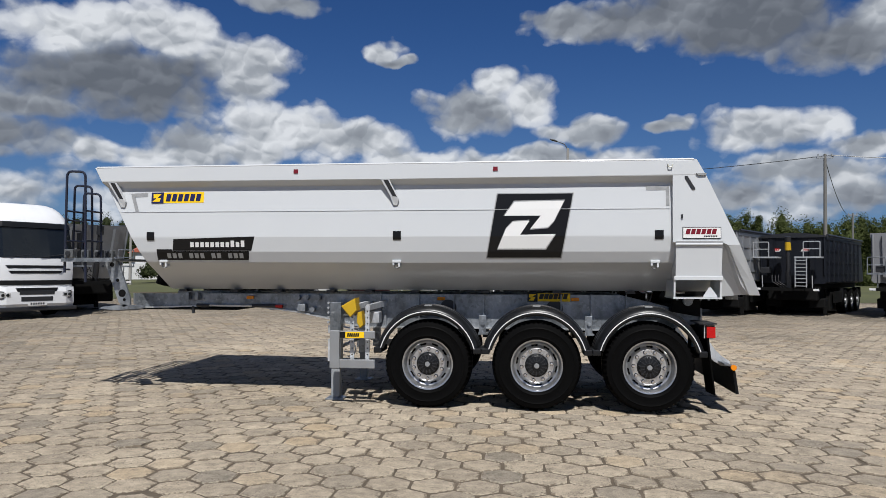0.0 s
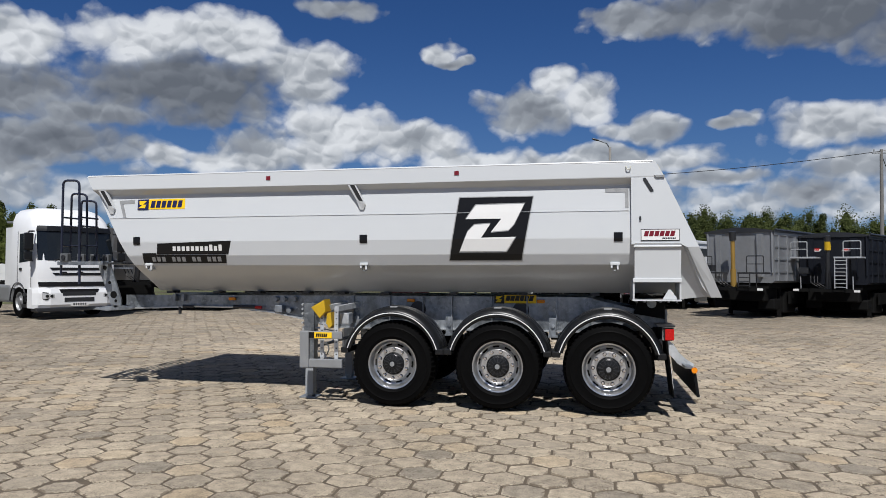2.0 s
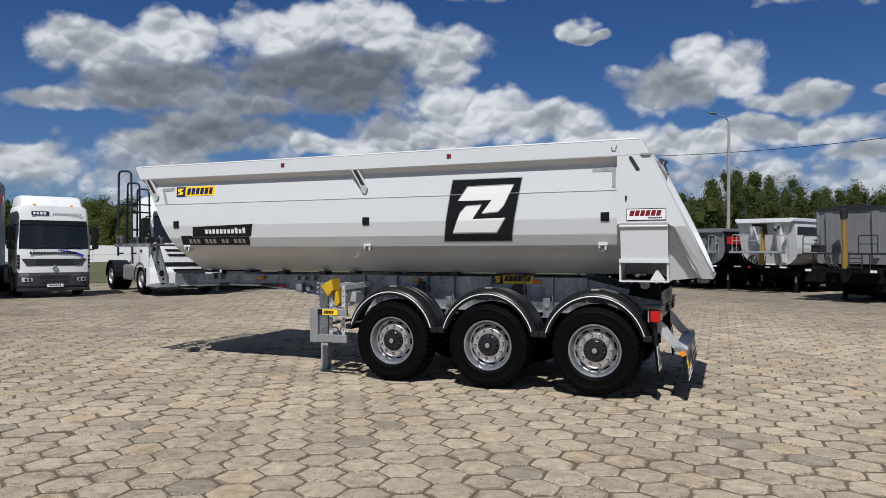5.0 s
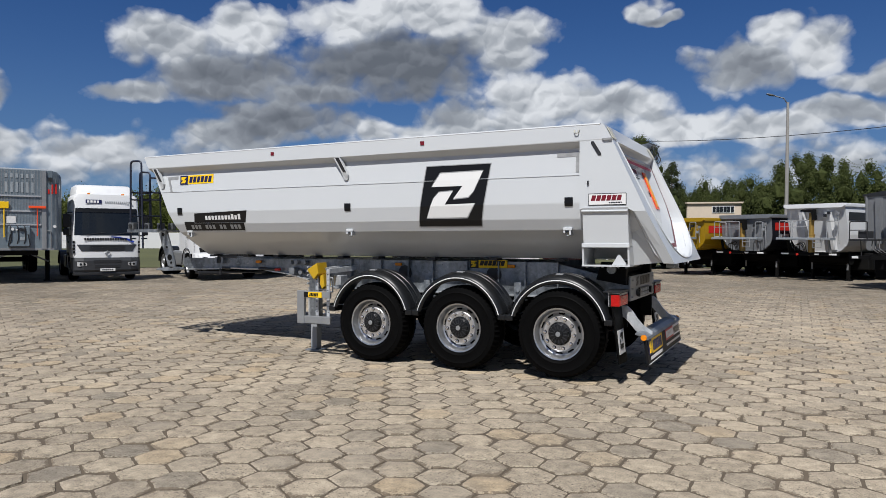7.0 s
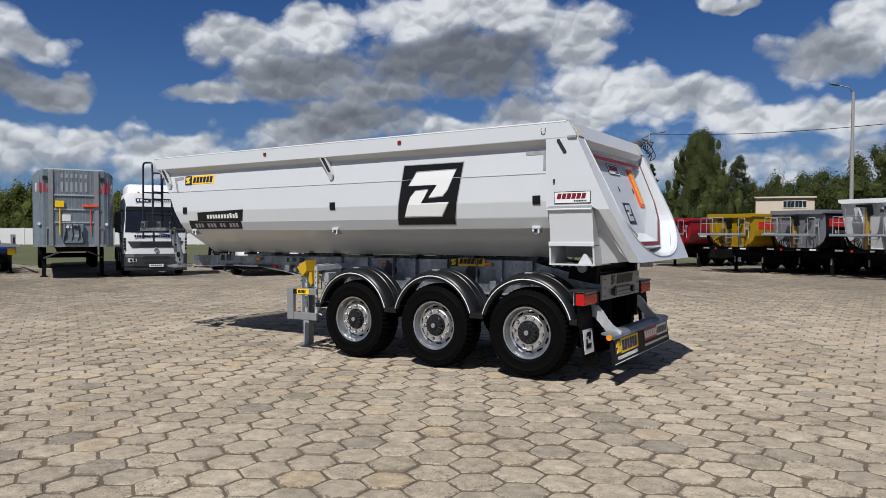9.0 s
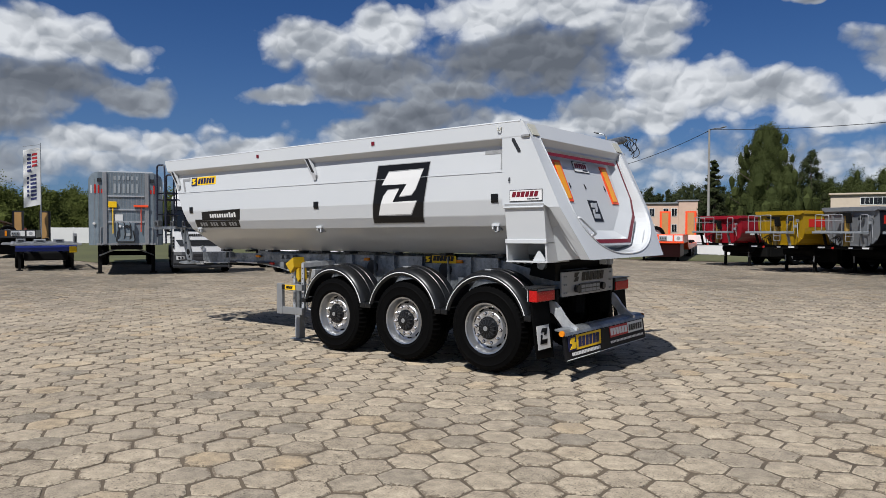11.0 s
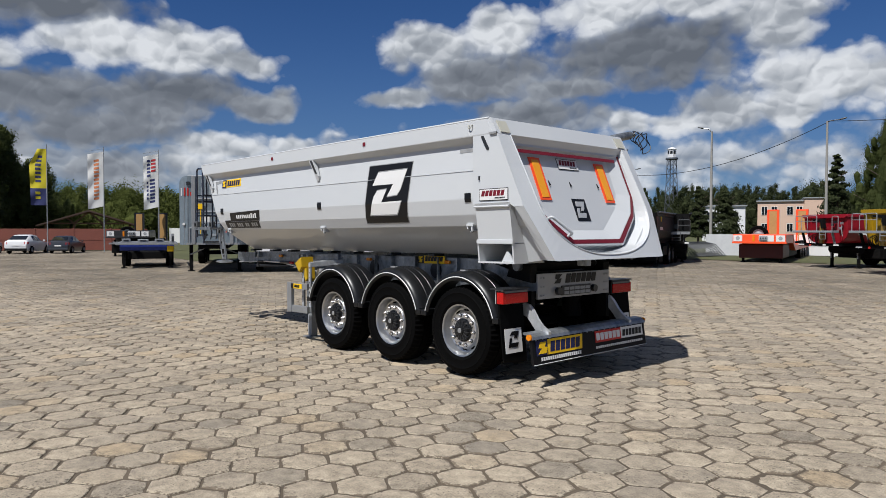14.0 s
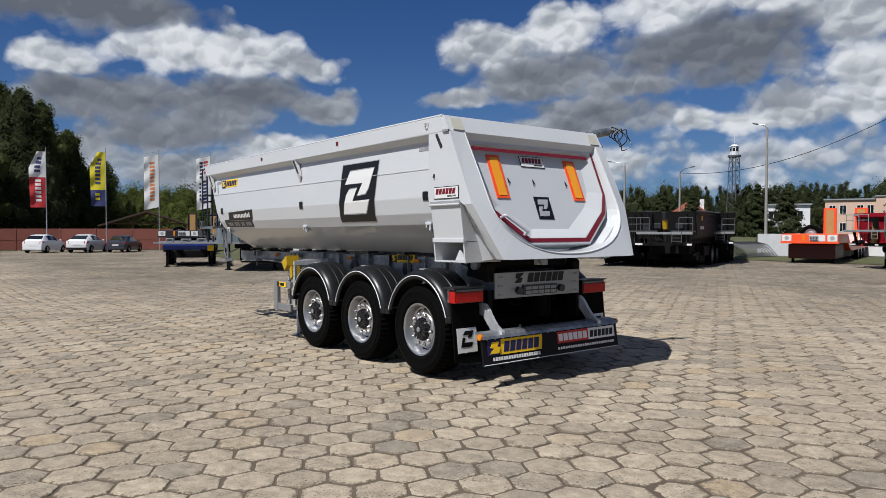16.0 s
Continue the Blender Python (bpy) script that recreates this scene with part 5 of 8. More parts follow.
for k in range(19):
    p = BM @ Vector((-1.05 + k * 0.117, 0.275, 0.0))
    cyl(bm, p, p + Vector((0.008, 0, 0)), 0.008, 6)
part("screws", bm, GALV, bumper)
flat_part("advert_emblem", BM, rect(-1.06, -0.86, 0.10, 0.265), NAVY, 0.003, bumper)
flat_part("advert_mark", BM, [(-0.99, 0.245), (-0.885, 0.245), (-0.92, 0.19), (-0.87, 0.185), (-0.90, 0.12), (-1.03, 0.12), (-0.965, 0.175), (-1.02, 0.185)], YELLOW, 0.007, bumper)
flat_part("advert_field", BM, [(-0.885, 0.10), (-0.245, 0.10), (-0.215, 0.265), (-0.86, 0.265)], YELLOW, 0.003, bumper)
bm = B()
word(bm, BM @ pose(0, 0, 0.0075), -0.83, -0.28, 0.125, 0.24, 6, 0.22, 0.16)
part("advert_letters", bm, NAVY, bumper)
bm = B()
word(bm, BM @ pose(0, 0, 0.003), -0.99, -0.26, 0.040, 0.078, 19, 0.0, 0.25)
part("advert_small_bars", bm, DECAL_WHITE, bumper)
flat_part("advert_red_field", BM, rect(0.03, 0.57, 0.13, 0.265), RED, 0.003, bumper)
flat_part("advert_white_field", BM, rect(0.57, 1.06, 0.13, 0.265), DECAL_WHITE, 0.003, bumper)
bm = B()
word(bm, BM @ pose(0, 0, 0.0075), 0.05, 0.56, 0.155, 0.24, 6, 0.0, 0.2)
part("advert_letters", bm, DECAL_WHITE, bumper)
bm = B()
word(bm, BM @ pose(0, 0, 0.0075), 0.595, 1.03, 0.155, 0.235, 6, 0.2, 0.22)
part("advert_letters", bm, DECAL_BLACK, bumper)
bm = B()
word(bm, BM @ pose(0, 0, 0.003), 0.03, 1.05, 0.06, 0.088, 24, 0.0, 0.3)
part("number_bars", bm, DECAL_WHITE, bumper)
for side in (-1, 1):
    bm = B()
    cyl(bm, (2.30, side * 1.12, 0.54), (2.30, side * 1.145, 0.54), 0.033, 18)
    part("end_lamp", bm, LENS_AMBER, bumper, "round amber end lamp")

for ob in trailer.children_recursive:
    if ob.name.split(".")[0] in ("bolts", "screws", "bars", "air_couplings", "cross_members", "sign_letters", "sign_small_bars", "advert_letters", "advert_small_bars", "number_bars", "plate_letters", "frame_sign_letters"):
        ob["kind"] = "stuff"

def facing(x, y, hx, hy, z=0.0, scale=1.0):
    """A pose on the ground whose local +x looks along (hx, hy)."""
    return Matrix.Translation((x, y, z)) @ Matrix.Rotation(math.atan2(hy, hx), 4, "Z") @ Matrix.Scale(scale, 4)


def far_tyre():
    bm = B()
    lathe(bm, [(0.29, -0.14), (0.36, -0.17), (0.47, -0.165), (0.515, -0.12), (0.52, 0.0), (0.515, 0.12), (0.47, 0.165), (0.36, 0.17), (0.29, 0.14)], 28)
    return finish(bm, True)


def far_rim():
    bm = B()
    lathe(bm, [(0.295, 0.1), (0.30, -0.15), (0.28, -0.15), (0.26, -0.09), (0.20, -0.10), (0.13, -0.12), (0.12, -0.16), (0.0, -0.165)], 20)
    return finish(bm, True)


FAR_TYRE, FAR_RIM = far_tyre(), far_rim()
FAR_RIM_DARK = FAR_RIM.copy()


def far_wheel(parent, x, y, z=0.52, out=-1, rim=None, s=1.0):
    m = Matrix.Translation((x, y, z)) @ (Matrix.Rotation(math.pi, 4, "Z") if out > 0 else Matrix.Identity(4)) @ Matrix.Scale(s, 4)
    w = part("wheel", FAR_TYRE, RUBBER, parent, m=m)
    part("rim", FAR_RIM, ALU_DULL, w)
    return w


def running_gear(t, xs, half=1.03):
    for x in xs:
        for sd in (-1, 1):
            far_wheel(t, x, sd * half, out=sd)
        bm = B()
        cyl(bm, (x, -0.9, 0.52), (x, 0.9, 0.52), 0.07, 8)
        part("axle", bm, DARK, t)


# ---- parked tipper trailers ----


def far_tipper(m, paint, label, length=7.6, shape="half", stripe=None, rails=GALV, cylinder=None, sheet=None, box_ribs=False, ladder=True, top=2.5, ram=True, plates=False, cat=1.63, collar=0.52):
    """Tipper seen from the front: local +x is the front, body behind it."""
    t = thing("parked_tipper_trailer", m, label, "trailer", "parked trailers")
    L = length
    if shape == "half":
        sec = [(-1.25, 2.85), (-1.25, 2.70), (-1.2, 2.66), (-1.22, 1.95), (-1.1, 1.62), (-0.75, 1.36), (0.75, 1.36), (1.1, 1.62), (1.22, 1.95), (1.2, 2.66), (1.25, 2.70), (1.25, 2.85)]
    else:
        sec = [(-1.25, 3.15), (-1.25, 3.0), (-1.22, 2.95), (-1.22, 1.35), (-1.15, 1.28), (1.15, 1.28), (1.22, 1.35), (1.22, 2.95), (1.25, 3.0), (1.25, 3.15)]
    k_ = (top - 1.1) / (2.85 - 1.36)
    if shape == "half":
        sec = [(y, 1.1 + (z - 1.36) * k_) for y, z in sec]
    zt = sec[0][1]
    lean = 0.35 if shape == "half" else 0.05
    fx = lambda z: -0.55 + (z - 1.36) * lean
    inner = [(y * 0.94, z if i in (0, len(sec) - 1) else z + 0.06) for i, (y, z) in enumerate(sec)][::-1]
    bm = B()
    ring = sec + inner
    loft(bm, [[(fx(z), y, z) for y, z in ring], [(-L - (zt - z) * 0.3, y, z) for y, z in ring]])
    body_ = part("body", bm, paint, t)
    bm = B()
    loft(bm, [[(fx(z) + 0.012, y * 0.985, z) for y, z in sec], [(fx(z) - 0.05, y * 0.985, z) for y, z in sec]])
    part("front_wall", bm, paint, body_)
    bm = B()
    loft(bm, [[(-L - (zt - z) * 0.3 + 0.05, y * 0.985, z) for y, z in sec], [(-L - (zt - z) * 0.3 - 0.03, y * 0.985, z) for y, z in sec]])
    part("tailgate", bm, paint, body_)
    if sheet is not None:
        bm = B()
        loft(bm, [[(fx(zt) + 0.06, y, z) for y, z in ((-1.27, zt), (-0.6, zt + 0.10), (0, zt + 0.14), (0.6, zt + 0.10), (1.27, zt), (1.27, zt - 0.06), (-1.27, zt - 0.06))],
                  [(-L, y, z) for y, z in ((-1.27, zt), (-0.6, zt + 0.08), (0, zt + 0.12), (0.6, zt + 0.08), (1.27, zt), (1.27, zt - 0.06), (-1.27, zt - 0.06))]])
        part("tarpaulin", bm, sheet, body_)
    for sd in (-1, 1):
        if box_ribs:
            for k in range(8):
                bm = B()
                xa = -0.9 - k * (L - 1.2) / 7.5
                box(bm, xa - 0.05, xa + 0.05, min(sd * 1.2, sd * 1.27), max(sd * 1.2, sd * 1.27), 1.35, 2.98, 0.01)
                part("side_rib", bm, paint, body_)
            for za in (1.65, 2.1, 2.55):
                bm = B()
                box(bm, -L, -0.6, min(sd * 1.2, sd * 1.25), max(sd * 1.2, sd * 1.25), za, za + 0.07)
                part("side_rail", bm, paint, body_)
        if stripe is not None:
            bm = B()
            box(bm, -L * 0.75, -1.0, sd * 1.225 - 0.004, sd * 1.225 + 0.004, 2.28, 2.55)
            part("stripe", bm, stripe, body_)
    # front wall pressings and cylinder
    for sd in (-1, 1):
        bm = B()
        loft(bm, [[(fx(z) + 0.015, sd * 0.75 + a, z), (fx(z) + 0.12, sd * 0.75 + a * 0.7, z), (fx(z) + 0.12, sd * 0.75 - a * 0.7, z), (fx(z) + 0.015, sd * 0.75 - a, z)] for z, a in ((1.5, 0.10), (zt - 0.12, 0.13))])
        part("rib", bm, paint, body_)
    bm = B()
    tip = Vector((0.02 + (0.1 if shape == "box" else 0.35), 0, zt - 0.15))
    foot = Vector((0.02, 0, 1.1))
    cyl(bm, foot, tip, 0.075, 14)
    cyl(bm, foot, foot.lerp(tip, 0.35), 0.10, 14)
    part("lift_cylinder", bm, cylinder if ram and cylinder else BLACK, t)
    if cylinder and not ram:
        bm = B()
        cyl(bm, foot.lerp(tip, collar), foot.lerp(tip, 0.95), 0.115, 14)
        part("ram_collar", bm, cylinder, t)
    bm = B()
    cyl(bm, tip - Vector((0.03, 0, 0.2)), tip + Vector((0.02, 0, 0.12)), 0.12, 14)
    part("cylinder_cover", bm, BLACK, t)
    # catwalk and rails
    if ladder:
        bm = B()
        box(bm, -0.15, 0.45, -1.22, -0.3, cat - 0.03, cat + 0.03)
        box(bm, -0.15, 0.45, 0.3, 1.22, cat - 0.03, cat + 0.03)
        walk_ = part("catwalk", bm, rails, t)
        for sd in (-1, 1):
            bm = B()
            tube(bm, rounded([(0.43, sd * 1.2, cat), (0.43, sd * 1.2, cat + 0.6), (0.43, sd * 0.62, cat + 0.6), (0.43, sd * 0.62, cat)], 0.06), 0.018, 6)
            tube(bm, [(0.43, sd * 1.2, cat + 0.32), (0.43, sd * 0.62, cat + 0.32)], 0.015, 6)
            part("rail", bm, rails, walk_)
        bm = B()
        for ya in (0.34, 0.74):
            cyl(bm, (0.46, ya, 1.15), (0.46, ya, cat), 0.02, 6)
        for k in range(int((cat - 1.15) / 0.15) + 1):
            cyl(bm, (0.46, 0.34, 1.2 + k * 0.14), (0.46, 0.74, 1.2 + k * 0.14), 0.015, 6)
        part("ladder", bm, rails, t)
    # lesser fittings: hose loops, tool box, tarpaulin roll, plates
    bm = B()
    for k in range(3):
        tube(bm, [(0.25, -0.55 + 0.12 * k, 1.60), (0.4, -0.5 + 0.12 * k, 1.35), (0.38, -0.3 + 0.12 * k, 1.22), (0.2, -0.2 + 0.12 * k, 1.12)], 0.016, 5)
    part("hoses", bm, BLACK, t)
    bm = B()
    box(bm, 0.05, 0.38, -0.95, -0.62, 1.68, 1.92, 0.02)
    part("tool_box", bm, BLACK, t)
    bm = B()
    cyl(bm, (fx(zt) - 0.05, 1.27, zt + 0.02), (-L, 1.27, zt + 0.02), 0.05, 8)
    part("tarpaulin_roll", bm, BLACK, body_)
    for sd in (-1, 1):
        bm = B()
        loft(bm, [[(fx(z) + 0.02, sd * 1.16 + a, z), (fx(z) + 0.08, sd * 1.16, z), (fx(z) + 0.02, sd * 1.16 - a, z)] for z, a in ((sec[len(sec) // 2][1] + 0.35, 0.03), (zt - 0.05, 0.05))])
        part("corner_post", bm, paint, body_)
        bm = B()
        box(bm, 0.34, 0.37, sd * 1.05 - 0.1, sd * 1.05 + 0.1, 1.02, 1.10, 0.005)
        part("front_reflector", bm, DECAL_WHITE, t)
        bm = B()
        tube(bm, [(0.3, sd * 0.9, 1.6), (0.25, sd * 0.9, 1.1)], 0.02, 5)
        part("catwalk_stay", bm, rails, t)
    if plates:
        bm = B()
        box(bm, -1.9, -1.1, 1.222, 1.232, 1.72, 1.86)
        part("white_sign", bm, DECAL_WHITE, body_)
        bm = B()
        cyl(bm, (-1.5, 1.20, 2.22), (-1.5, 1.23, 2.22), 0.12, 16)
        part("yellow_badge", bm, YELLOW, body_)
        bm = B()
        box(bm, 0.455, 0.47, -1.2, 1.2, 1.50, 1.60)
        part("white_front_strip", bm, ALU_DULL, t)
        for ya in (-0.45, 0.5):
            bm = B()
            box(bm, fx(2.0) + 0.03, fx(2.0) + 0.13, ya - 0.16, ya + 0.16, 1.75, 2.0, 0.02)
            part("valve_box", bm, BLACK, t)
    # frame, legs, gear
    bm = B()
    for sd in (-1, 1):
        prism(bm, [(0.35, 1.0), (0.35, 1.12), (-L, 1.12), (-L, 0.85), (-2.2, 0.85), (-1.6, 1.0)], 0.05, axes((0, sd * 0.55, 0), (1, 0, 0), (0, 0, 1)))
    box(bm, 0.15, 0.35, -1.1, 1.1, 1.0, 1.12)
    part("frame", bm, DARK, t)
    # dark boxes added to fill the shaded space under the body
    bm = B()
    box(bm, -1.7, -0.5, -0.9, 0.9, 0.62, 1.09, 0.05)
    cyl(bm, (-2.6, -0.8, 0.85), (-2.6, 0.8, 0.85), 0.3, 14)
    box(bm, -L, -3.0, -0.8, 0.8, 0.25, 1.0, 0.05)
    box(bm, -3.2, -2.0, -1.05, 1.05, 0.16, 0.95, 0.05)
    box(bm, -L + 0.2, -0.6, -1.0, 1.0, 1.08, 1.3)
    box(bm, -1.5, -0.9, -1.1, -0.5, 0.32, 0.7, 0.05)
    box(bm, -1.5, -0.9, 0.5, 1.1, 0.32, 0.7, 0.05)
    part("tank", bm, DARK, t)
    for sd in (-1, 1):
        bm = B()
        box(bm, -1.95, -1.82, sd * 0.9 - 0.06, sd * 0.9 + 0.06, 0.05, 1.15)
        box(bm, -2.0, -1.77, sd * 0.9 - 0.1, sd * 0.9 + 0.1, 0.0, 0.03)
        part("landing_leg", bm, DARK, t)
        bm = B()
        box(bm, -3.6, -2.2, sd * 1.15 - 0.03, sd * 1.15 + 0.03, 0.5, 0.95)
        part("side_guard", bm, DARK, t)
    running_gear(t, (-L + 3.2, -L + 1.9, -L + 0.6))
    for sd in (-1, 1):
        bm = B()
        xm = -L + 1.9
        loft(bm, [[(xm - 2.0, sd * 1.2, 0.6), (xm - 2.0, sd * 0.85, 0.6)], [(xm - 1.9, sd * 1.2, 1.08), (xm - 1.9, sd * 0.85, 1.08)], [(xm + 1.9, sd * 1.2, 1.08), (xm + 1.9, sd * 0.85, 1.08)], [(xm + 2.0, sd * 1.2, 0.6), (xm + 2.0, sd * 0.85, 0.6)]], False, False)
        part("mudguard", bm, PLASTIC, t)
    return t


# ---- parked half-round tippers ----


def round_tipper(m, paint, label, side=None, stripe=None, top=2.6, lean=0.12, pressings=False, lettered=False, rim=None, length=7.2):
    """Half-round steel tipper: local +x is the front, +y its left flank."""
    t = thing("parked_tipper_trailer", m, label, "trailer", "parked trailers")
    L = length
    z0, r = 1.12, 0.68
    half = [(1.19, top - 0.12), (1.19, z0 + r + 0.02)] + [(1.19 - r + r * math.cos(a), z0 + r - r * math.sin(a)) for a in (0.3, 0.65, 1.0, 1.3, 1.57)]
    sec = half + [(-y, z) for y, z in half[::-1]]
    fx = lambda z: -0.02 - (top - z) * lean
    inner = [(y * 0.95, max(z, z0 + 0.06)) for y, z in sec][::-1]
    bm = B()
    ring = sec + inner
    loft(bm, [[(fx(z) - 0.02, y, z) for y, z in ring], [(-L, y, z) for y, z in ring]])
    body_ = part("body", bm, side or paint, t)
    bm = B()
    loft(bm, [[(fx(z), y * 0.998, z) for y, z in sec], [(fx(z) - 0.06, y * 0.998, z) for y, z in sec]])
    wall = part("front_wall", bm, paint, body_)
    bm = B()
    loft(bm, [[(fx(z) + 0.022, y * 0.985, z + 0.01), (fx(z) + 0.022, y * 0.90, z + 0.055), (fx(z) - 0.01, y * 0.90, z + 0.055), (fx(z) - 0.01, y * 0.985, z + 0.01)] for y, z in sec[3:-3]])
    part("front_wall_edge", bm, rim or paint, wall)
    bm = B()
    loft(bm, [[(-L + 0.05, y * 0.998, z) for y, z in sec], [(-L - 0.03, y * 0.998, z) for y, z in sec]])
    part("tailgate", bm, paint, body_)
    # deep top rim on all four sides
    for sd in (-1, 1):
        bm = B()
        box(bm, -L, 0.0, min(sd * 1.13, sd * 1.235), max(sd * 1.13, sd * 1.235), top - 0.15, top, 0.03)
        part("top_rim", bm, rim or paint, body_)
    bm = B()
    prism(bm, [(-1.236, top - 0.10), (-1.22, top), (1.22, top), (1.236, top - 0.10), (1.1, top - 0.17), (-1.1, top - 0.17)], 0.09, axes((-0.03, 0, 0), (0, 1, 0), (0, 0, 1)), 0.01)
    part("front_rim", bm, rim or paint, body_)
    if stripe is not None:
        for sd in (-1, 1):
            bm = B()
            box(bm, -L * 0.8, -0.32, sd * 1.196 - 0.004, sd * 1.196 + 0.004, top - 0.66, top - 0.34)
            part("stripe", bm, stripe, body_)
    if lettered:
        bm = B()
        for k in range(3):
            word(bm, axes((-2.2, 1.2, top - 1.2 + 0.14 * k), (1, 0, 0), (0, 0, 1)), 0.0, 0.5, 0.0, 0.09, 4, 0.0, 0.3, 0.01)
        part("flank_bars", bm, BLACK, body_)["kind"] = "stuff"
    else:
        bm = B()
        box(bm, -1.25, -0.7, 1.192, 1.202, top - 0.92, top - 0.80)
        part("white_sign", bm, DECAL_WHITE, body_)
    # front wall pressings
    for y, w in (((-0.52, 0.13), (0.55, 0.16)) if pressings else ((-0.8, 0.05), (0.82, 0.05))):
        bm = B()
        d = 0.16 if pressings else 0.06
        loft(bm, [[(fx(z) + 0.005, y + a, z), (fx(z) + d, y + a * 0.6, z), (fx(z) + d, y - a * 0.6, z), (fx(z) + 0.005, y - a, z)] for z, a in ((z0 + 0.12, w * 0.8), (top - 0.32, w))])
        part("pressing", bm, paint, wall)
    # lifting ram in its black cradle
    foot, tip = Vector((0.22, 0.06, 1.0)), Vector((0.14, 0.0, top - 0.30))
    bm = B()
    cyl(bm, foot, foot.lerp(tip, 0.96), 0.095, 16)
    cyl(bm, foot, foot.lerp(tip, 0.45), 0.12, 16)
    ram = part("lift_cylinder", bm, BRONZE, t, smooth=True)
    bm = B()
    cyl(bm, foot.lerp(tip, 0.45), foot.lerp(tip, 0.48), 0.13, 16)
    part("collar", bm, BRONZE, ram)
    bm = B()
    cyl(bm, foot.lerp(tip, 0.78), foot.lerp(tip, 0.80), 0.11, 16)
    part("collar", bm, BRONZE, ram)
    bm = B()
    prism(bm, [(-0.34, top - 0.30), (-0.34, top - 0.22), (0.17, top - 0.22), (0.22, top - 0.62), (0.13, top - 0.64), (0.10, top - 0.34)], 0.22, axes((0.12, 0, 0), (0, 1, 0), (0, 0, 1)), 0.01)
    part("cylinder_cover", bm, DARK, t)
    # catwalk, its rails, ladder and stays
    cat = 1.70
    bm = B()
    box(bm, 0.25, 0.66, -1.16, 1.02, cat - 0.10, cat, 0.012)
    cw = part("catwalk", bm, WALK_ZINC, t)
    bm = B()
    for k in range(5):
        box(bm, 0.661, 0.668, -1.10 + k * 0.43, -0.74 + k * 0.43, cat - 0.075, cat - 0.03)
    part("tread_edge", bm, STEEL_GREY, cw)
    for ya, yb, mid in ((-1.03, 0.18, True), (-1.03, -0.70, False), (0.68, 1.0, False)):
        bm = B()
        h = 0.66 if mid else 0.63
        xa = 0.63 if mid else 0.28
        tube(bm, rounded([(xa, ya, cat), (xa, ya, cat + h), (xa, yb, cat + h), (xa, yb, cat)], 0.06), 0.017, 6)
        if mid:
            tube(bm, [(xa, ya, cat + 0.42), (xa, yb, cat + 0.42)], 0.013, 6)
        part("rail", bm, RAIL_ZINC, cw)
    bm = B()
    tube(bm, [(0.67, 0.38, cat), (0.67, 0.38, cat - 0.38), (0.67, 0.70, cat - 0.38), (0.67, 0.70, cat)], 0.016, 6)
    cyl(bm, (0.67, 0.38, cat - 0.19), (0.67, 0.70, cat - 0.19), 0.014, 6)
    part("ladder", bm, RAIL_ZINC, t)
    for ya in (-0.78, 0.86):
        bm = B()
        prism(bm, [(0.50, cat - 0.055), (0.38, cat - 0.055), (0.20, 1.05), (0.30, 1.05)], 0.05, axes((0, ya, 0), (1, 0, 0), (0, 0, 1)))
        part("catwalk_stay", bm, DARK if ya < 0 else RAIL_ZINC, t)
    # air lines, brackets and grab handles on the front wall
    for ya, za, mt in ((0.62, 0.36, BLACK), (0.98, 0.40, ALU_DULL), (0.48, 0.46, BLACK), (0.90, 0.62, STEEL_GREY)):
        bm = B()
        box(bm, 0.0, 0.09, ya - 0.05, ya + 0.05, top - za - 0.06, top - za + 0.05, 0.01)
        part("bracket", bm, mt, wall)
    bm = B()
    tube(bm, [(0.05, 0.98, top - 0.42), (0.09, 1.02, top - 0.75), (0.12, 1.08, 1.45)], 0.014, 5)
    tube(bm, [(0.05, -0.92, top - 0.30), (0.08, -0.90, 1.55), (0.12, -0.75, 1.25)], 0.012, 5)
    part("air_line", bm, ALU_DULL, wall)
    bm = B()
    for k in range(3):
        tube(bm, rounded([(0.20, -0.62 + 0.1 * k, 1.08), (0.30, -0.60 + 0.1 * k, 1.42 + 0.05 * k), (0.30, -0.28 + 0.05 * k, 1.42 + 0.05 * k), (0.22, -0.22 + 0.05 * k, 1.08)], 0.12), 0.017, 5)
    part("hoses", bm, BLACK, t)
    # frame, plates, legs, and dark filling well under the body
    bm = B()
    for sd in (-1, 1):
        prism(bm, [(0.35, 1.0), (0.35, 1.12), (-L, 1.12), (-L, 0.85), (-2.2, 0.85), (-1.6, 1.0)], 0.05, axes((0, sd * 0.55, 0), (1, 0, 0), (0, 0, 1)))
    box(bm, 0.15, 0.35, -1.12, 1.12, 1.0, 1.12)
    part("frame", bm, DARK, t)
    for ya, w in ((-0.95, 0.16), (0.35, 0.09), (0.98, 0.14)):
        bm = B()
        box(bm, 0.352, 0.366, ya - w, ya + w, 1.03, 1.09, 0.004)
        part("front_reflector", bm, DECAL_WHITE, t)
    bm = B()
    cyl(bm, (0.352, -0.42, 1.04), (0.40, -0.42, 1.04), 0.045, 12)
    part("red_coupling", bm, RED, t)
    # added dark boxes stand in for the shade below the body
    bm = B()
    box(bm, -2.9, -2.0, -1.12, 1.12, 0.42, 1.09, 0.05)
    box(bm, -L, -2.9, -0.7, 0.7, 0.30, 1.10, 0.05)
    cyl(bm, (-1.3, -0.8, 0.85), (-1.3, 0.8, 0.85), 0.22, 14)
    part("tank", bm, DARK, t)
    for sd in (-1, 1):
        bm = B()
        box(bm, -1.30, -1.18, sd * 0.72 - 0.045, sd * 0.72 + 0.045, 0.05, 1.1)
        box(bm, -1.36, -1.12, sd * 0.72 - 0.12, sd * 0.72 + 0.12, 0.0, 0.04)
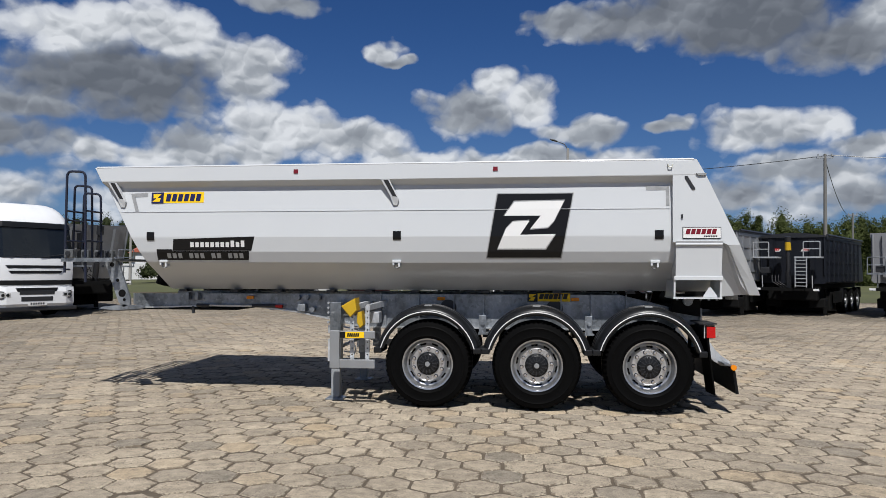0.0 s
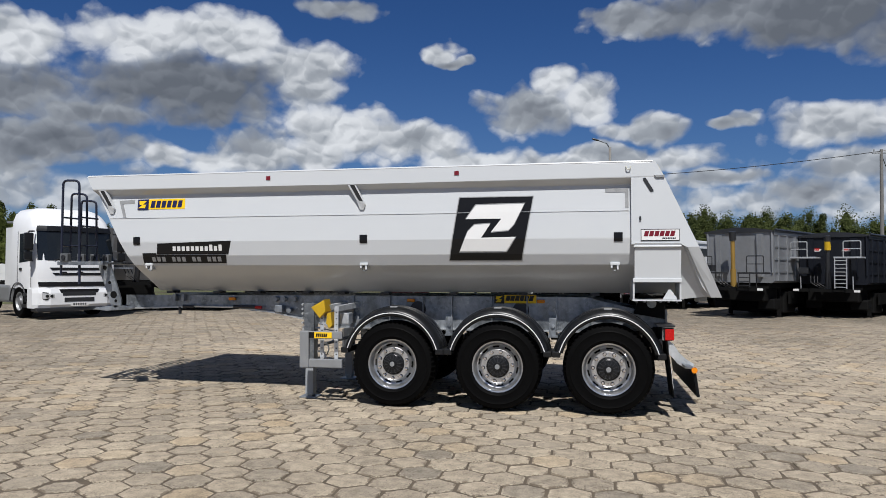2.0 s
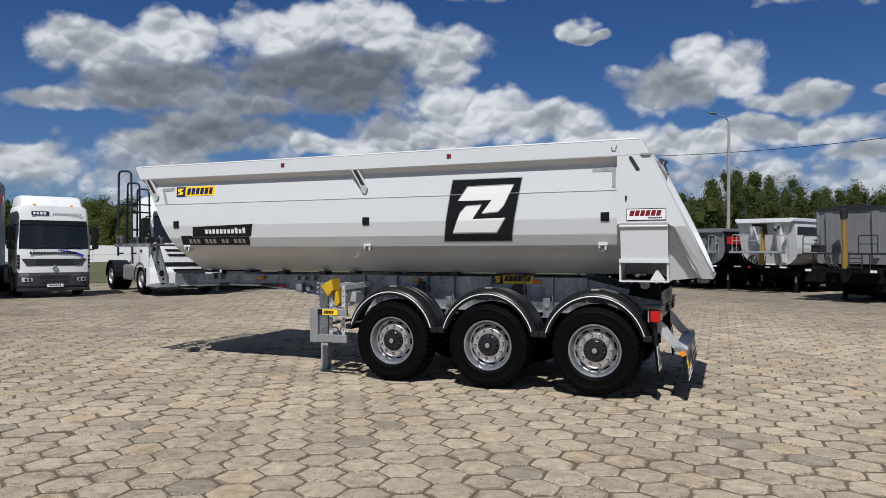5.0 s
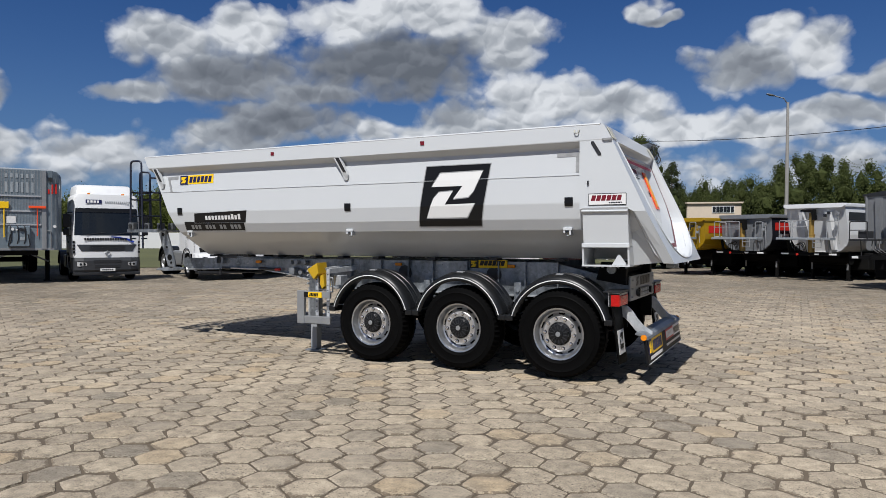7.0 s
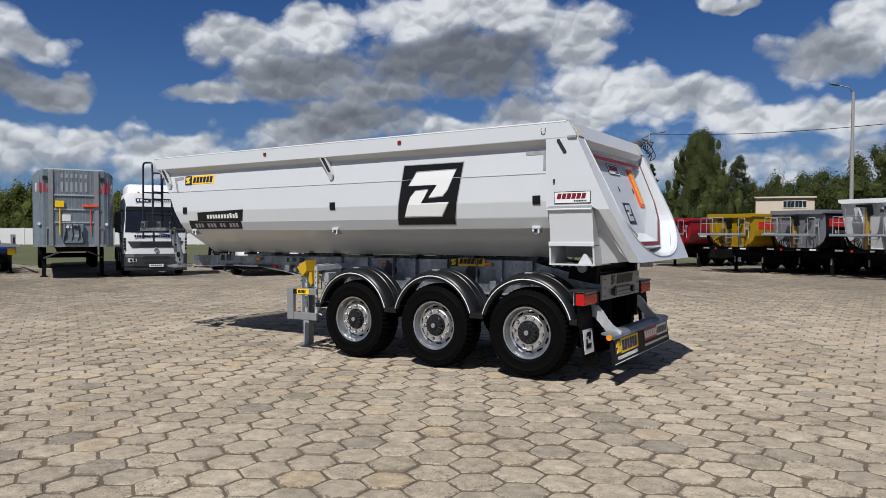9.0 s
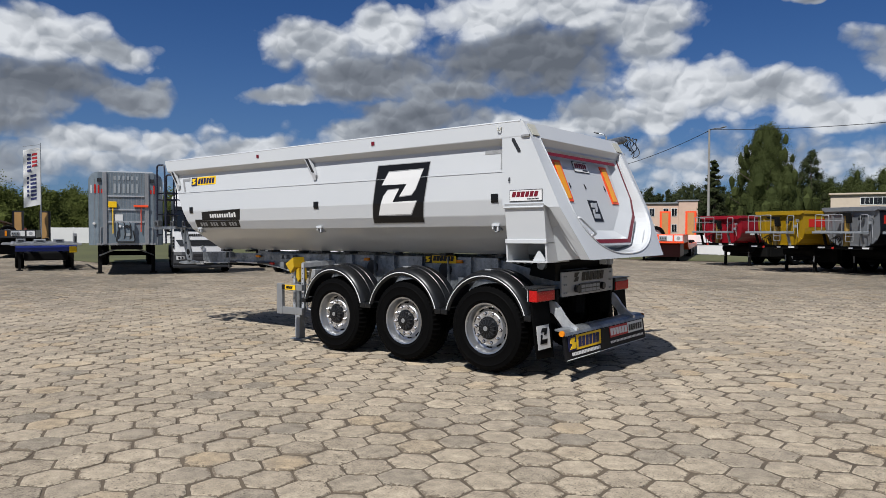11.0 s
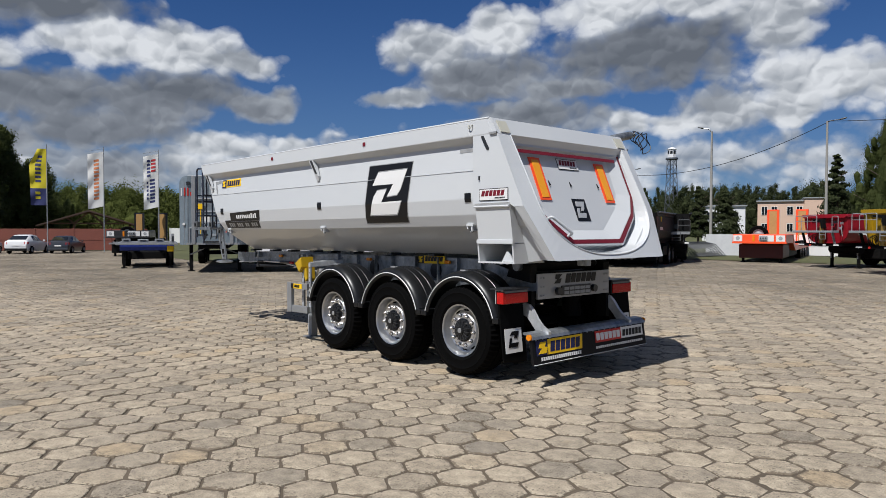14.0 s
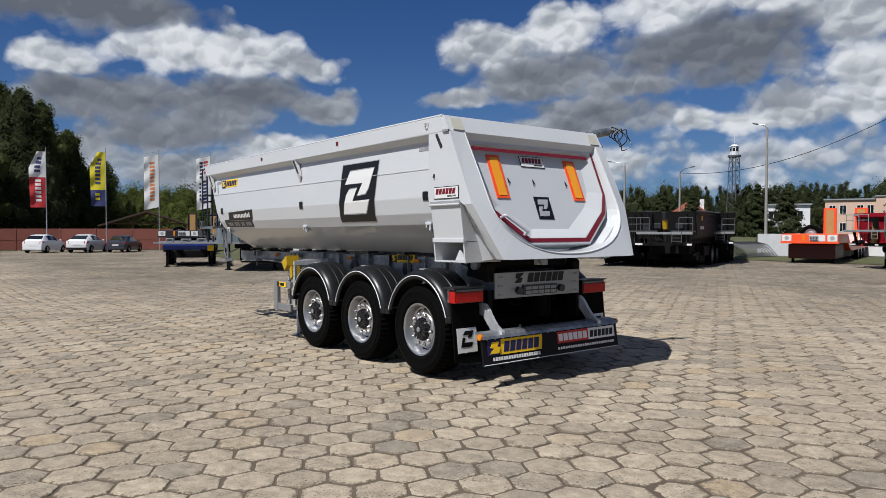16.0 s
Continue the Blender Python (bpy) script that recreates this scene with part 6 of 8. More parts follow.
        leg = part("landing_leg", bm, DARK, t)
        bm = B()
        box(bm, -1.178, -1.165, sd * 0.72 - 0.035, sd * 0.72 + 0.035, 0.42, 0.78, 0.004)
        part("leg_tube", bm, ALU_DULL, leg)
        bm = B()
        box(bm, -3.6, -2.2, sd * 1.15 - 0.03, sd * 1.15 + 0.03, 0.45, 0.95)
        part("side_guard", bm, DARK, t)
    running_gear(t, (-L + 3.2, -L + 1.9, -L + 0.6))
    for sd in (-1, 1):
        bm = B()
        xm = -L + 1.9
        loft(bm, [[(xm - 2.0, sd * 1.2, 0.6), (xm - 2.0, sd * 0.85, 0.6)], [(xm - 1.9, sd * 1.2, 1.08), (xm - 1.9, sd * 0.85, 1.08)], [(xm + 1.9, sd * 1.2, 1.08), (xm + 1.9, sd * 0.85, 1.08)], [(xm + 2.0, sd * 1.2, 0.6), (xm + 2.0, sd * 0.85, 0.6)]], False, False)
        part("mudguard", bm, PLASTIC, t)
    return t


ANTHRACITE = surface("anthracite_paint", (0.02649, 0.03027, 0.03633), 0.4, grain=6, vary=0.25, coat=0.1)
PALE = surface("pale_zinc", (0.4541, 0.4692, 0.4844), 0.4, metal=0.5, grain=9, vary=0.3)
RAIL_DARK = surface("dull_dark_rail", (0.09082, 0.0946, 0.09838), 0.5, metal=0.5, grain=9, vary=0.2)
WALK_ZINC = surface("walkway_zinc", (0.25, 0.275, 0.295), 0.5, metal=0.35, grain=9, vary=0.4)
TIP_YELLOW = surface("ochre_yellow_paint", (0.300, 0.180, 0.004), 0.36, grain=6, vary=0.2, stain=0.12, stain_col=(0.12, 0.08, 0.02))
TIP_SILVER = surface("dull_silver_paint", (0.200, 0.212, 0.230), 0.40, metal=0.35, grain=6, vary=0.3, stain=0.15)
RAIL_ZINC = surface("weathered_zinc", (0.3027, 0.3103, 0.3179), 0.45, metal=0.4, grain=9, vary=0.4)
NAVY_BODY = surface("black_blue_paint", (0.007568, 0.009082, 0.01362), 0.45, grain=6, vary=0.25, spec=0.25)
COAL = surface("black_body_paint", (0.013, 0.013, 0.0135), 0.5, grain=6, vary=0.25, spec=0.2)
SILVER_PAINT = surface("silver_paint", (0.225, 0.235, 0.25), 0.38, metal=0.45, grain=6, vary=0.3, stain=0.15)
GREY_PAINT = surface("stone_grey_paint", (0.1816, 0.1854, 0.1968), 0.42, grain=6, vary=0.2, stain=0.1)
BRONZE = surface("bronze_cylinder", (0.3406, 0.2119, 0.05298), 0.35, metal=0.5, grain=8, vary=0.2)
DARKRED = surface("dark_red_paint", (0.24, 0.006, 0.014), 0.35, grain=6, vary=0.15, coat=0.2)
H = (-0.55, -0.835)
H2 = (-0.42, -0.907)
far_tipper(facing(-15.3, 14.0, 0.83, -0.558), SILVER_PAINT, "galvanised grey tipper trailer with catwalk and open rails", cylinder=BLACK, top=3.1)
dark_t = far_tipper(facing(9.8, 18.2, *H, 0.0, 0.96), NAVY_BODY, "dark grey tipper trailer with a covered box body and pale rails", shape="box", box_ribs=True, cylinder=YELLOW_PAINT, sheet=BLACK, ram=False, rails=PALE, cat=2.3, collar=0.78)
far_tipper(facing(13.6, 17.4, *H), GREY_PAINT, "grey tipper trailer with pale catwalk rails", shape="box", box_ribs=True, rails=GALV)
far_tipper(facing(6.4, 17.4, *H), SILVER_PAINT, "silver aluminium tipper trailer with ribbed sides and a bronze ram", shape="box", box_ribs=True, rails=BLACK, cylinder=BRONZE, sheet=BLACK)
H3 = (-0.51, -0.86)
round_tipper(facing(4.13, 22.1, *H3), WHITE_TRUCK, "white steel tipper trailer with a black side stripe", stripe=BLACK, top=3.02, lean=0.28, pressings=True, lettered=True)
round_tipper(facing(1.55, 23.4, *H3), TIP_SILVER, "grey half-round tipper trailer with dark red-striped flanks", side=NAVY_BODY, stripe=RED, top=2.65, rim=TIP_SILVER)
round_tipper(facing(-1.08, 23.7, *H3), TIP_YELLOW, "yellow half-round tipper trailer with a red side stripe", stripe=RED, top=2.53)
round_tipper(facing(-4.6, 27.5, *H2), DARKRED, "red half-round tipper trailer with a zinc catwalk", top=2.43)
far_tipper(facing(-10.6, 20.9, 0.365, -0.931), COAL, "black tipper trailer with grey catwalk", cylinder=YELLOW_PAINT, top=2.5, ram=False, rails=RAIL_DARK, plates=True)
far_tipper(facing(-11.8, 26.2, 0.50, -0.866), COAL, "black tipper trailer with a yellow ram collar", cylinder=YELLOW_PAINT, top=2.55, ram=False, rails=RAIL_DARK, plates=True)
far_tipper(facing(-12.8, 20.2, 0.42, -0.91), COAL, "black tipper trailer standing in a row", cylinder=BLACK, length=6.5, top=2.5, rails=RAIL_DARK)

# writing on the dark trailer: red and white shapes
for ya in (-0.62, 0.62):
    bm = B()
    prism(bm, [(ya - 0.3, 2.55), (ya + 0.18, 2.55), (ya + 0.28, 2.70), (ya - 0.2, 2.70)], 0.004, axes((-0.478, 0, 0), (0, 1, 0), (0, 0, 1)))
    part("sign", bm, DECAL_WHITE, dark_t)
    bm = B()
    word(bm, axes((-0.472, 0, 0), (0, 1, 0), (0, 0, 1)), ya - 0.22, ya + 0.16, 2.58, 2.67, 5, 0.3, 0.2)
    part("sign_letters", bm, RED, dark_t)


# ---- low loaders ----


def low_loader(m, paint, label, ramp_mat, ramps=True, neck_top=1.38):
    t = thing("low_loader_trailer", m, label, "trailer", "low loader trailers")
    bm = B()
    box(bm, -3.2, 0.0, -1.25, 1.25, neck_top - 0.46, neck_top, 0.03)
    neck = part("gooseneck", bm, paint, t)
    bm = B()
    prism(bm, [(-3.2, neck_top), (-4.2, 0.88), (-12.0, 0.88), (-12.0, 0.62), (-4.4, 0.55), (-3.3, 0.95)], 2.5, axes((0, 1.25, 0), (1, 0, 0), (0, 0, 1)))
    part("deck", bm, paint, t)
    for k, (ya, w) in enumerate(((-1.0, 0.42), (-0.25, 0.1), (0.35, 0.7), (1.0, 0.42))):
        bm = B()
        box(bm, 0.0, 0.025, ya - w / 2, ya + w / 2, neck_top - 0.36, neck_top - 0.05)
        part("front_board", bm, DECAL_WHITE if w > 0.3 else LENS_AMBER, neck)
    bm = B()
    box(bm, 0.025, 0.09, 0.02, 0.40, neck_top - 0.30, neck_top - 0.08, 0.02)
    box_ = part("connector_box", bm, STEEL_GREY, neck)
    for k in range(3):
        bm = B()
        cyl(bm, (0.09, 0.09 + 0.12 * k, neck_top - 0.19), (0.12, 0.09 + 0.12 * k, neck_top - 0.19), 0.035, 10)
        part("socket_lid", bm, BLACK, box_)
    bm = B()
    box(bm, -0.02, 0.04, -1.28, 1.28, neck_top - 0.47, neck_top - 0.38, 0.01)
    part("front_sill", bm, paint, neck)
    for sd in (-1, 1):
        bm = B()
        cyl(bm, (0.026, sd * 1.0, neck_top - 0.2), (0.034, sd * 1.0, neck_top - 0.2), 0.10, 12)
        part("front_lamp", bm, LENS_CLEAR, neck)
    spare = part("spare_wheel", FAR_TYRE, RUBBER, t, m=pose(-4.20, -0.62, 1.40, 0, 0, 90))
    part("rim", FAR_RIM, ALU_DULL, spare)
    # block below the neck reaches low; shade is put into its darker colour
    bm = B()
    box(bm, -3.3, -0.6, -1.05, 1.05, 0.22, 0.94, 0.05)
    part("neck_underside", bm, surface("shaded_red_underside", (0.07568, 0.009082, 0.006054), 0.55, grain=6, vary=0.3) if paint is ORANGE_RED else DARK, t)
    for sd in (-1, 1):
        bm = B()
        box(bm, -1.1, -0.97, sd * 0.9 - 0.06, sd * 0.9 + 0.06, 0.04, 1.06)
        box(bm, -1.16, -0.9, sd * 0.9 - 0.11, sd * 0.9 + 0.11, 0.0, 0.04)
        part("landing_leg", bm, DARK, t)
        if ramps:
            bm = B()
            ya = sd * 0.85
            box(bm, -12.05, -11.9, ya - 0.36, ya + 0.36, 0.8, 3.0, 0.01)
            r = part("ramp", bm, paint, t)
            bm = B()
            box(bm, -11.9, -11.87, ya - 0.22, ya + 0.22, 0.95, 2.9)
            part("ramp_timber", bm, ramp_mat, r)
    running_gear(t, (-8.2, -9.5, -10.8), 1.0)
    # dark block under the deck fills in for the shade there
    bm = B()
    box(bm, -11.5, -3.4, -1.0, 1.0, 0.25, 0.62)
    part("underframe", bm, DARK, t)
    return t


low_loader(facing(-8.7, 30.2, 0.26, -0.966, 0.0, 1.03), ORANGE_RED, "orange red low loader trailer with raised ramps", WOOD, True, 1.45)
low_loader(facing(-38.8, 8.75, 0.89, -0.455), BLACK, "black low loader trailer with raised timber ramps", WOOD, True, 1.64)

# blue dolly with a grey deck
t = thing("blue_trailer", facing(-24.4, 4.6, 0.93, -0.36), "low blue trailer frame with a grey deck and stands", "trailer")
for ya in (-1.21, 1.21):
    bm = B()
    box(bm, -5.5, 0.3, ya - 0.05, ya + 0.05, 1.04, 1.12, 0.01)
    part("side_rail", bm, ALU_DULL, t)
for xa in (0.22, -1.2, -2.6, -4.0, -5.4):
    bm = B()
    box(bm, xa - 0.07, xa + 0.07, -1.6 if xa in (-1.2, -4.0) else -1.26, 1.26, 1.045, 1.115, 0.01)
    part("cross_bar", bm, ALU_DULL, t)
for ya in (-0.75, -0.25, 0.25, 0.75):
    bm = B()
    box(bm, 0.18, 0.26, ya - 0.12, ya + 0.12, 1.12, 1.17, 0.01)
    part("lock_plate", bm, ALU_DULL, t)
bm = B()
prism(bm, [(0.0, 1.04), (-5.2, 1.04), (-5.2, 0.70), (-1.0, 0.74), (0.0, 0.90)], 0.16, axes((0, -0.45, 0), (1, 0, 0), (0, 0, 1)), 0.01)
prism(bm, [(0.0, 1.04), (-5.2, 1.04), (-5.2, 0.70), (-1.0, 0.74), (0.0, 0.90)], 0.16, axes((0, 0.61, 0), (1, 0, 0), (0, 0, 1)), 0.01)
box(bm, 0.0, 0.10, -1.1, 1.1, 0.80, 1.03, 0.01)
part("frame", bm, surface("blue_paint", (0.009, 0.026, 0.20), 0.4, grain=6, vary=0.2), t)
for xa in (-0.5, -4.8):
    for ya in (-0.95, 0.95):
        bm = B()
        box(bm, xa - 0.05, xa + 0.05, ya - 0.05, ya + 0.05, 0.05, 1.05)
        box(bm, xa - 0.12, xa + 0.12, ya - 0.12, ya + 0.12, 0.0, 0.05)
        part("stand", bm, DARK, t)
# dark block added below the frame in place of its shade
bm = B()
box(bm, -4.9, -0.6, -0.8, 0.8, 0.40, 0.74, 0.05)
part("underframe", bm, DARK, t)
for k, (xa, ya, w, h, mt) in enumerate(((-1.6, -0.9, 0.35, 0.16, ALU_DULL), (-1.8, -0.2, 0.45, 0.13, STEEL_GREY), (-1.5, 0.5, 0.4, 0.15, ALU_DULL), (-0.45, 1.05, 0.12, 0.40, ALU_DULL))):
    bm = B()
    box(bm, xa - 0.3, xa + 0.3, ya - w / 2, ya + w / 2, 1.13, 1.13 + h, 0.02)
    crate = part("tool_box", bm, mt, t)
    bm = B()
    box(bm, xa + 0.3, xa + 0.315, ya - w * 0.3, ya + w * 0.3, 1.18, 1.13 + h * 0.7)
    part("lid", bm, BLACK, crate)
running_gear(t, (-2.6, -3.8), 0.95)
bm = B()
box(bm, 0.0, 0.2, 0.80, 1.08, 0.74, 1.0, 0.04)
part("yellow_tank", bm, YELLOW, t)

# ---- silver walking-floor trailer seen from the front ----
t = thing("silver_box_trailer", facing(-19.3, 5.25, 0.88, -0.475), "tall silver box trailer with a ribbed rounded front wall", "trailer")
BOXGREY = surface("weathered_aluminium", (0.175, 0.215, 0.245), 0.42, metal=0.35, grain=5, vary=0.55, stain=0.15, stain_col=(0.2, 0.21, 0.22))
bm = B()
outline = [(-1.275, -0.45), (-1.24, -0.24), (-1.12, -0.08), (-0.95, 0.0), (0.95, 0.0), (1.12, -0.08), (1.24, -0.24), (1.275, -0.45), (1.275, -13.0), (-1.275, -13.0)]
pinch = lambda y, w: y if abs(y) <= w else math.copysign(w, y)
loft(bm, [[(x, pinch(y, w), z) for y, x in outline] for z, w in ((1.12, 1.275), (3.48, 1.275), (3.60, 1.255), (3.69, 1.20), (3.76, 1.11), (3.80, 0.97))])
boxbody = part("box_body", bm, BOXGREY, t)
bm = B()
loft(bm, [[(x - 0.15 * k, pinch(y, 0.96) * s, 3.80 + k * 0.05) for y, x in outline] for k, s in ((0, 1.0), (1, 0.95))])
part("tarpaulin", bm, STEEL_GREY, boxbody)
for ya in (-0.72, 0.70):
    bm = B()
    box(bm, 0.0, 0.05, ya - 0.07, ya + 0.07, 1.15, 3.79, 0.01)
    part("post", bm, ALU_DULL, boxbody)
for za in (1.95, 2.40, 2.90):
    bm = B()
    box(bm, 0.0, 0.035, -0.62, 0.62, za, za + 0.05)
    part("step_bar", bm, surface("pale_zinc", (0.4541, 0.4692, 0.4844), 0.4, metal=0.5, grain=9, vary=0.3), boxbody)
VENT_GREY = surface("pale_vent", (0.30, 0.33, 0.35), 0.5, metal=0.3, grain=9, vary=0.3)
for za, h in ((3.52, 0.14), (3.04, 0.34)):
    for k in range(6):
        bm = B()
        box(bm, 0.0, 0.012, -0.42 + k * 0.15, -0.35 + k * 0.15, za, za + h)
        part("vent_slot", bm, VENT_GREY, boxbody)
for ya, xa, za, h, mt in ((-1.16, -0.13, 3.02, 0.30, DECAL_WHITE), (-1.04, -0.02, 3.02, 0.32, RED), (-0.92, 0.0, 3.02, 0.30, RED), (-0.81, 0.0, 3.02, 0.15, RED),
                          (0.84, 0.0, 3.02, 0.15, RED), (0.95, 0.0, 3.02, 0.32, RED), (1.06, -0.04, 3.02, 0.34, RED), (1.16, -0.13, 3.02, 0.30, DECAL_WHITE)):
    bm = B()
    box(bm, xa - 0.06, xa + 0.012, ya - 0.027, ya + 0.027, za, za + h, 0.004)
    part("marker_strip", bm, mt, boxbody)
for ya in (-0.9, 0.88):
    bm = B()
    box(bm, -0.02, 0.05, ya - 0.07, ya + 0.07, 3.44, 3.57)
    part("lamp", bm, BLACK, boxbody)
bm = B()
prism(bm, [(-0.32, 1.22), (0.26, 1.22), (0.30, 1.30), (0.24, 1.66), (0.28, 1.72), (0.28, 1.92), (-0.34, 1.92), (-0.34, 1.72), (-0.30, 1.66), (-0.36, 1.30)], 0.12, axes((0, 0, 0), (0, 1, 0), (0, 0, 1)), 0.02)
motor = part("motor_unit", bm, BOXGREY, boxbody)
bm = B()
for sd in (-1, 1):
    tube(bm, [(0.13, -0.03 + sd * 0.29, 1.24), (0.13, -0.03 + sd * 0.31, 1.32), (0.13, -0.03 + sd * 0.25, 1.66)], 0.018, 6)
tube(bm, [(0.13, -0.31, 1.25), (0.13, 0.25, 1.25)], 0.02, 6)
part("motor_frame", bm, BLACK, motor)
for ya, za, r, mt in ((0.02, 1.81, 0.06, BLACK), (0.11, 1.80, 0.05, BLACK), (-0.10, 1.80, 0.025, DECAL_WHITE), (-0.22, 1.82, 0.05, DECAL_WHITE)):
    bm = B()
    cyl(bm, (0.12, ya, za), (0.155, ya, za), r, 12)
    part("coupling", bm, mt, motor)
bm = B()
box(bm, 0.12, 0.13, -0.02, 0.14, 1.45, 1.55, 0.004)
part("type_plate", bm, VENT_GREY, motor)
for ya, za in ((-1.08, 1.92), (1.02, 1.92)):
    bm = B()
    cyl(bm, (-0.1, ya, za), (0.01, ya, za), 0.05, 14)
    part("side_cap", bm, DECAL_WHITE, boxbody)
for ya in (-0.80, 0.80):
    bm = B()
    tube(bm, rounded([(0.03, ya - 0.06, 1.2), (0.03, ya - 0.06, 1.78), (0.03, ya + 0.10, 1.78), (0.03, ya + 0.10, 1.2)], 0.03), 0.014, 6)
    part("grab_frame", bm, ALU_DULL, boxbody)
for k in range(15):
    ya = -0.60 + k * 0.086
    bm = B()
    box(bm, 0.0, 0.008, ya - 0.006, ya + 0.006, 1.9, 3.78)
    part("panel_seam", bm, ALU_DULL, boxbody)
for ya, xa in ((-0.92, 0.0), (-1.06, -0.05), (0.92, 0.0), (1.06, -0.05)):
    bm = B()
    box(bm, xa - 0.03, xa + 0.008, ya - 0.008, ya + 0.008, 1.13, 3.55)
    part("panel_seam", bm, ALU_DULL, boxbody)
bm = B()
box(bm, -0.02, 0.02, -1.0, 1.0, 1.12, 1.20)
part("sill_rail", bm, ALU_DULL, boxbody)
bm = B()
for k, ya in enumerate((-0.3, -0.1, 0.1)):
    tube(bm, rounded([(0.06, ya, 1.95), (0.14, ya + 0.03, 1.9), (0.14, ya + 0.05, 1.5), (0.1, ya, 1.3)], 0.05), 0.018, 6)
part("hoses", bm, BLACK, boxbody)
bm = B()
cyl(bm, (0.05, -0.45, 1.55), (0.05, -0.45, 2.5), 0.018, 6)
box(bm, 0.03, 0.08, -0.6, -0.32, 2.5, 2.72, 0.01)
part("shovel", bm, YELLOW, boxbody)
bm = B()
box(bm, 0.03, 0.1, 0.25, 0.75, 2.52, 2.6, 0.01)
cyl(bm, (0.05, 0.5, 1.6), (0.05, 0.5, 2.55), 0.015, 6)
part("broom", bm, ORANGE_RED, boxbody)
bm = B()
box(bm, 0.005, 0.02, -0.4, -0.12, 2.02, 2.25)
part("paper_sheet", bm, DECAL_WHITE, boxbody)
for sd in (-1, 1):
    bm = B()
    box(bm, -1.7, -1.57, sd * 0.95 - 0.07, sd * 0.95 + 0.07, 0.03, 1.15)
    box(bm, -1.78, -1.5, sd * 0.95 - 0.13, sd * 0.95 + 0.13, 0.0, 0.04)
    part("landing_leg", bm, DARK, t)
    bm = B()
    tube(bm, [(-0.4, sd * 0.3, 1.0), (-1.4, sd * 0.95, 0.7)], 0.03, 6)
    part("strut", bm, STEEL_GREY, t)
bm = B()
box(bm, -12.5, -0.3, -0.55, 0.55, 0.95, 1.12)
part("frame", bm, DARK, t)
running_gear(t, (-8.6, -9.9, -11.2))


# ---- tractor units ----


def tractor(m, label, roof, stripe):
    """Tractor unit: local +x is the front; 'high' has a rounded roof, the other a flat front and an air deflector."""
    t = thing("tractor_unit", m, label, "truck", "parked tractor units")
    high = roof == "high"

    def fr(z, y):
        """Front line of the cab."""
        back = 0.0 if z < 1.75 else (z - 1.75) * (0.26 if high else 0.13)
        if high and z > 2.7:
            back += (z - 2.7) ** 2 * 0.9
        return -back - (0.22 if high else 0.12) * (abs(y) / 1.24) ** 4

    def band(z0, z1, w0, w1, lift, n=9, rows_=4):
        """A strip laid over the front."""
        b_ = B()
        rows = []
        for i in range(rows_ + 1):
            z, w = z0 + (z1 - z0) * i / rows_, w0 + (w1 - w0) * i / rows_
            rows.append([(fr(z, y) + lift, y, z) for y in [w * (2 * k / n - 1) for k in range(n + 1)]])
        loft(b_, rows, False, False)
        r_ = bmesh.ops.extrude_face_region(b_, geom=b_.faces[:])
        for v in [q for q in r_["geom"] if isinstance(q, bmesh.types.BMVert)]:
            v.co.x -= lift + 0.004
        return b_

    bm = B()
    rows = []
    prof = [(0.92, 1.21), (1.3, 1.235), (1.75, 1.245), (2.3, 1.23), (2.75, 1.20)] + ([(3.05, 1.17), (3.25, 1.10), (3.38, 0.98), (3.44, 0.80)] if high else [(3.1, 1.19), (3.32, 1.16), (3.40, 1.08)])
    for z, w in prof:
        row = [(fr(z, y / w * 1.24), y, z) for y in [w * k for k in (-1, -0.93, -0.8, -0.5, 0, 0.5, 0.8, 0.93, 1)]]
        row[0] = (row[0][0] - 0.12, row[0][1], z)
        row[-1] = (row[-1][0] - 0.12, row[-1][1], z)
        row += [(-2.05, w, z), (-2.05, -w, z)]
        rows.append(row)
    loft(bm, rows)
    cab = part("cab", bm, WHITE_TRUCK, t, smooth=True)
    if high:
        bm = B()
        prism(bm, rect(0.15, 0.95, 3.05, 3.12), 0.004, axes((fr(3.08, 0.6) + 0.02, 0, 0), (0, 1, 0), (-0.45, 0, 1)))
        part("roof_badge", bm, BLACK, cab)
        for sd in (-1, 1):
            bm = B()
            box(bm, -2.7, -2.05, sd * 1.125 - 0.025, sd * 1.125 + 0.025, 1.0, 2.85)
            part("side_flap", bm, WHITE_TRUCK, t)
        bm = B()
        box(bm, -2.75, -2.0, -1.12, -0.6, 3.0, 3.06, 0.01)
        part("roof_lip", bm, ALU_DULL, cab)
    else:
        bm = B()
        rows = []
        for z, x0, w in ((3.36, -0.58, 1.10), (3.50, -0.62, 1.10), (3.72, -0.74, 1.06), (3.80, -0.90, 0.98)):
            rows.append([(x0 - 0.30, -w, z), (x0 - 0.06, -w * 0.92, z), (x0, -w * 0.7, z), (x0, w * 0.7, z), (x0 - 0.06, w * 0.92, z), (x0 - 0.30, w, z), (-2.05, w, z), (-2.05, -w, z)])
        loft(bm, rows)
        part("air_deflector", bm, WHITE_TRUCK, cab, smooth=True)
        bm = B()
        for ya in (-0.62, 0.62):
            box(bm, -0.44, -0.34, ya - 0.05, ya + 0.05, 3.39, 3.46, 0.01)
        part("roof_lamps", bm, LENS_AMBER, cab)
        fm = lambda z, o: axes((fr(z, 0.5) + o, 0, 0), (0, 1, 0), (-0.13, 0, 1))
        bm = B()
        prism(bm, rect(-0.75, -0.18, 3.07, 3.22), 0.006, axes((fr(3.1, 0.5) + 0.42, 0, 0), (0, 1, 0), (-0.13, 0, 1)))
        part("name_field", bm, NAVY, cab)
        bm = B()
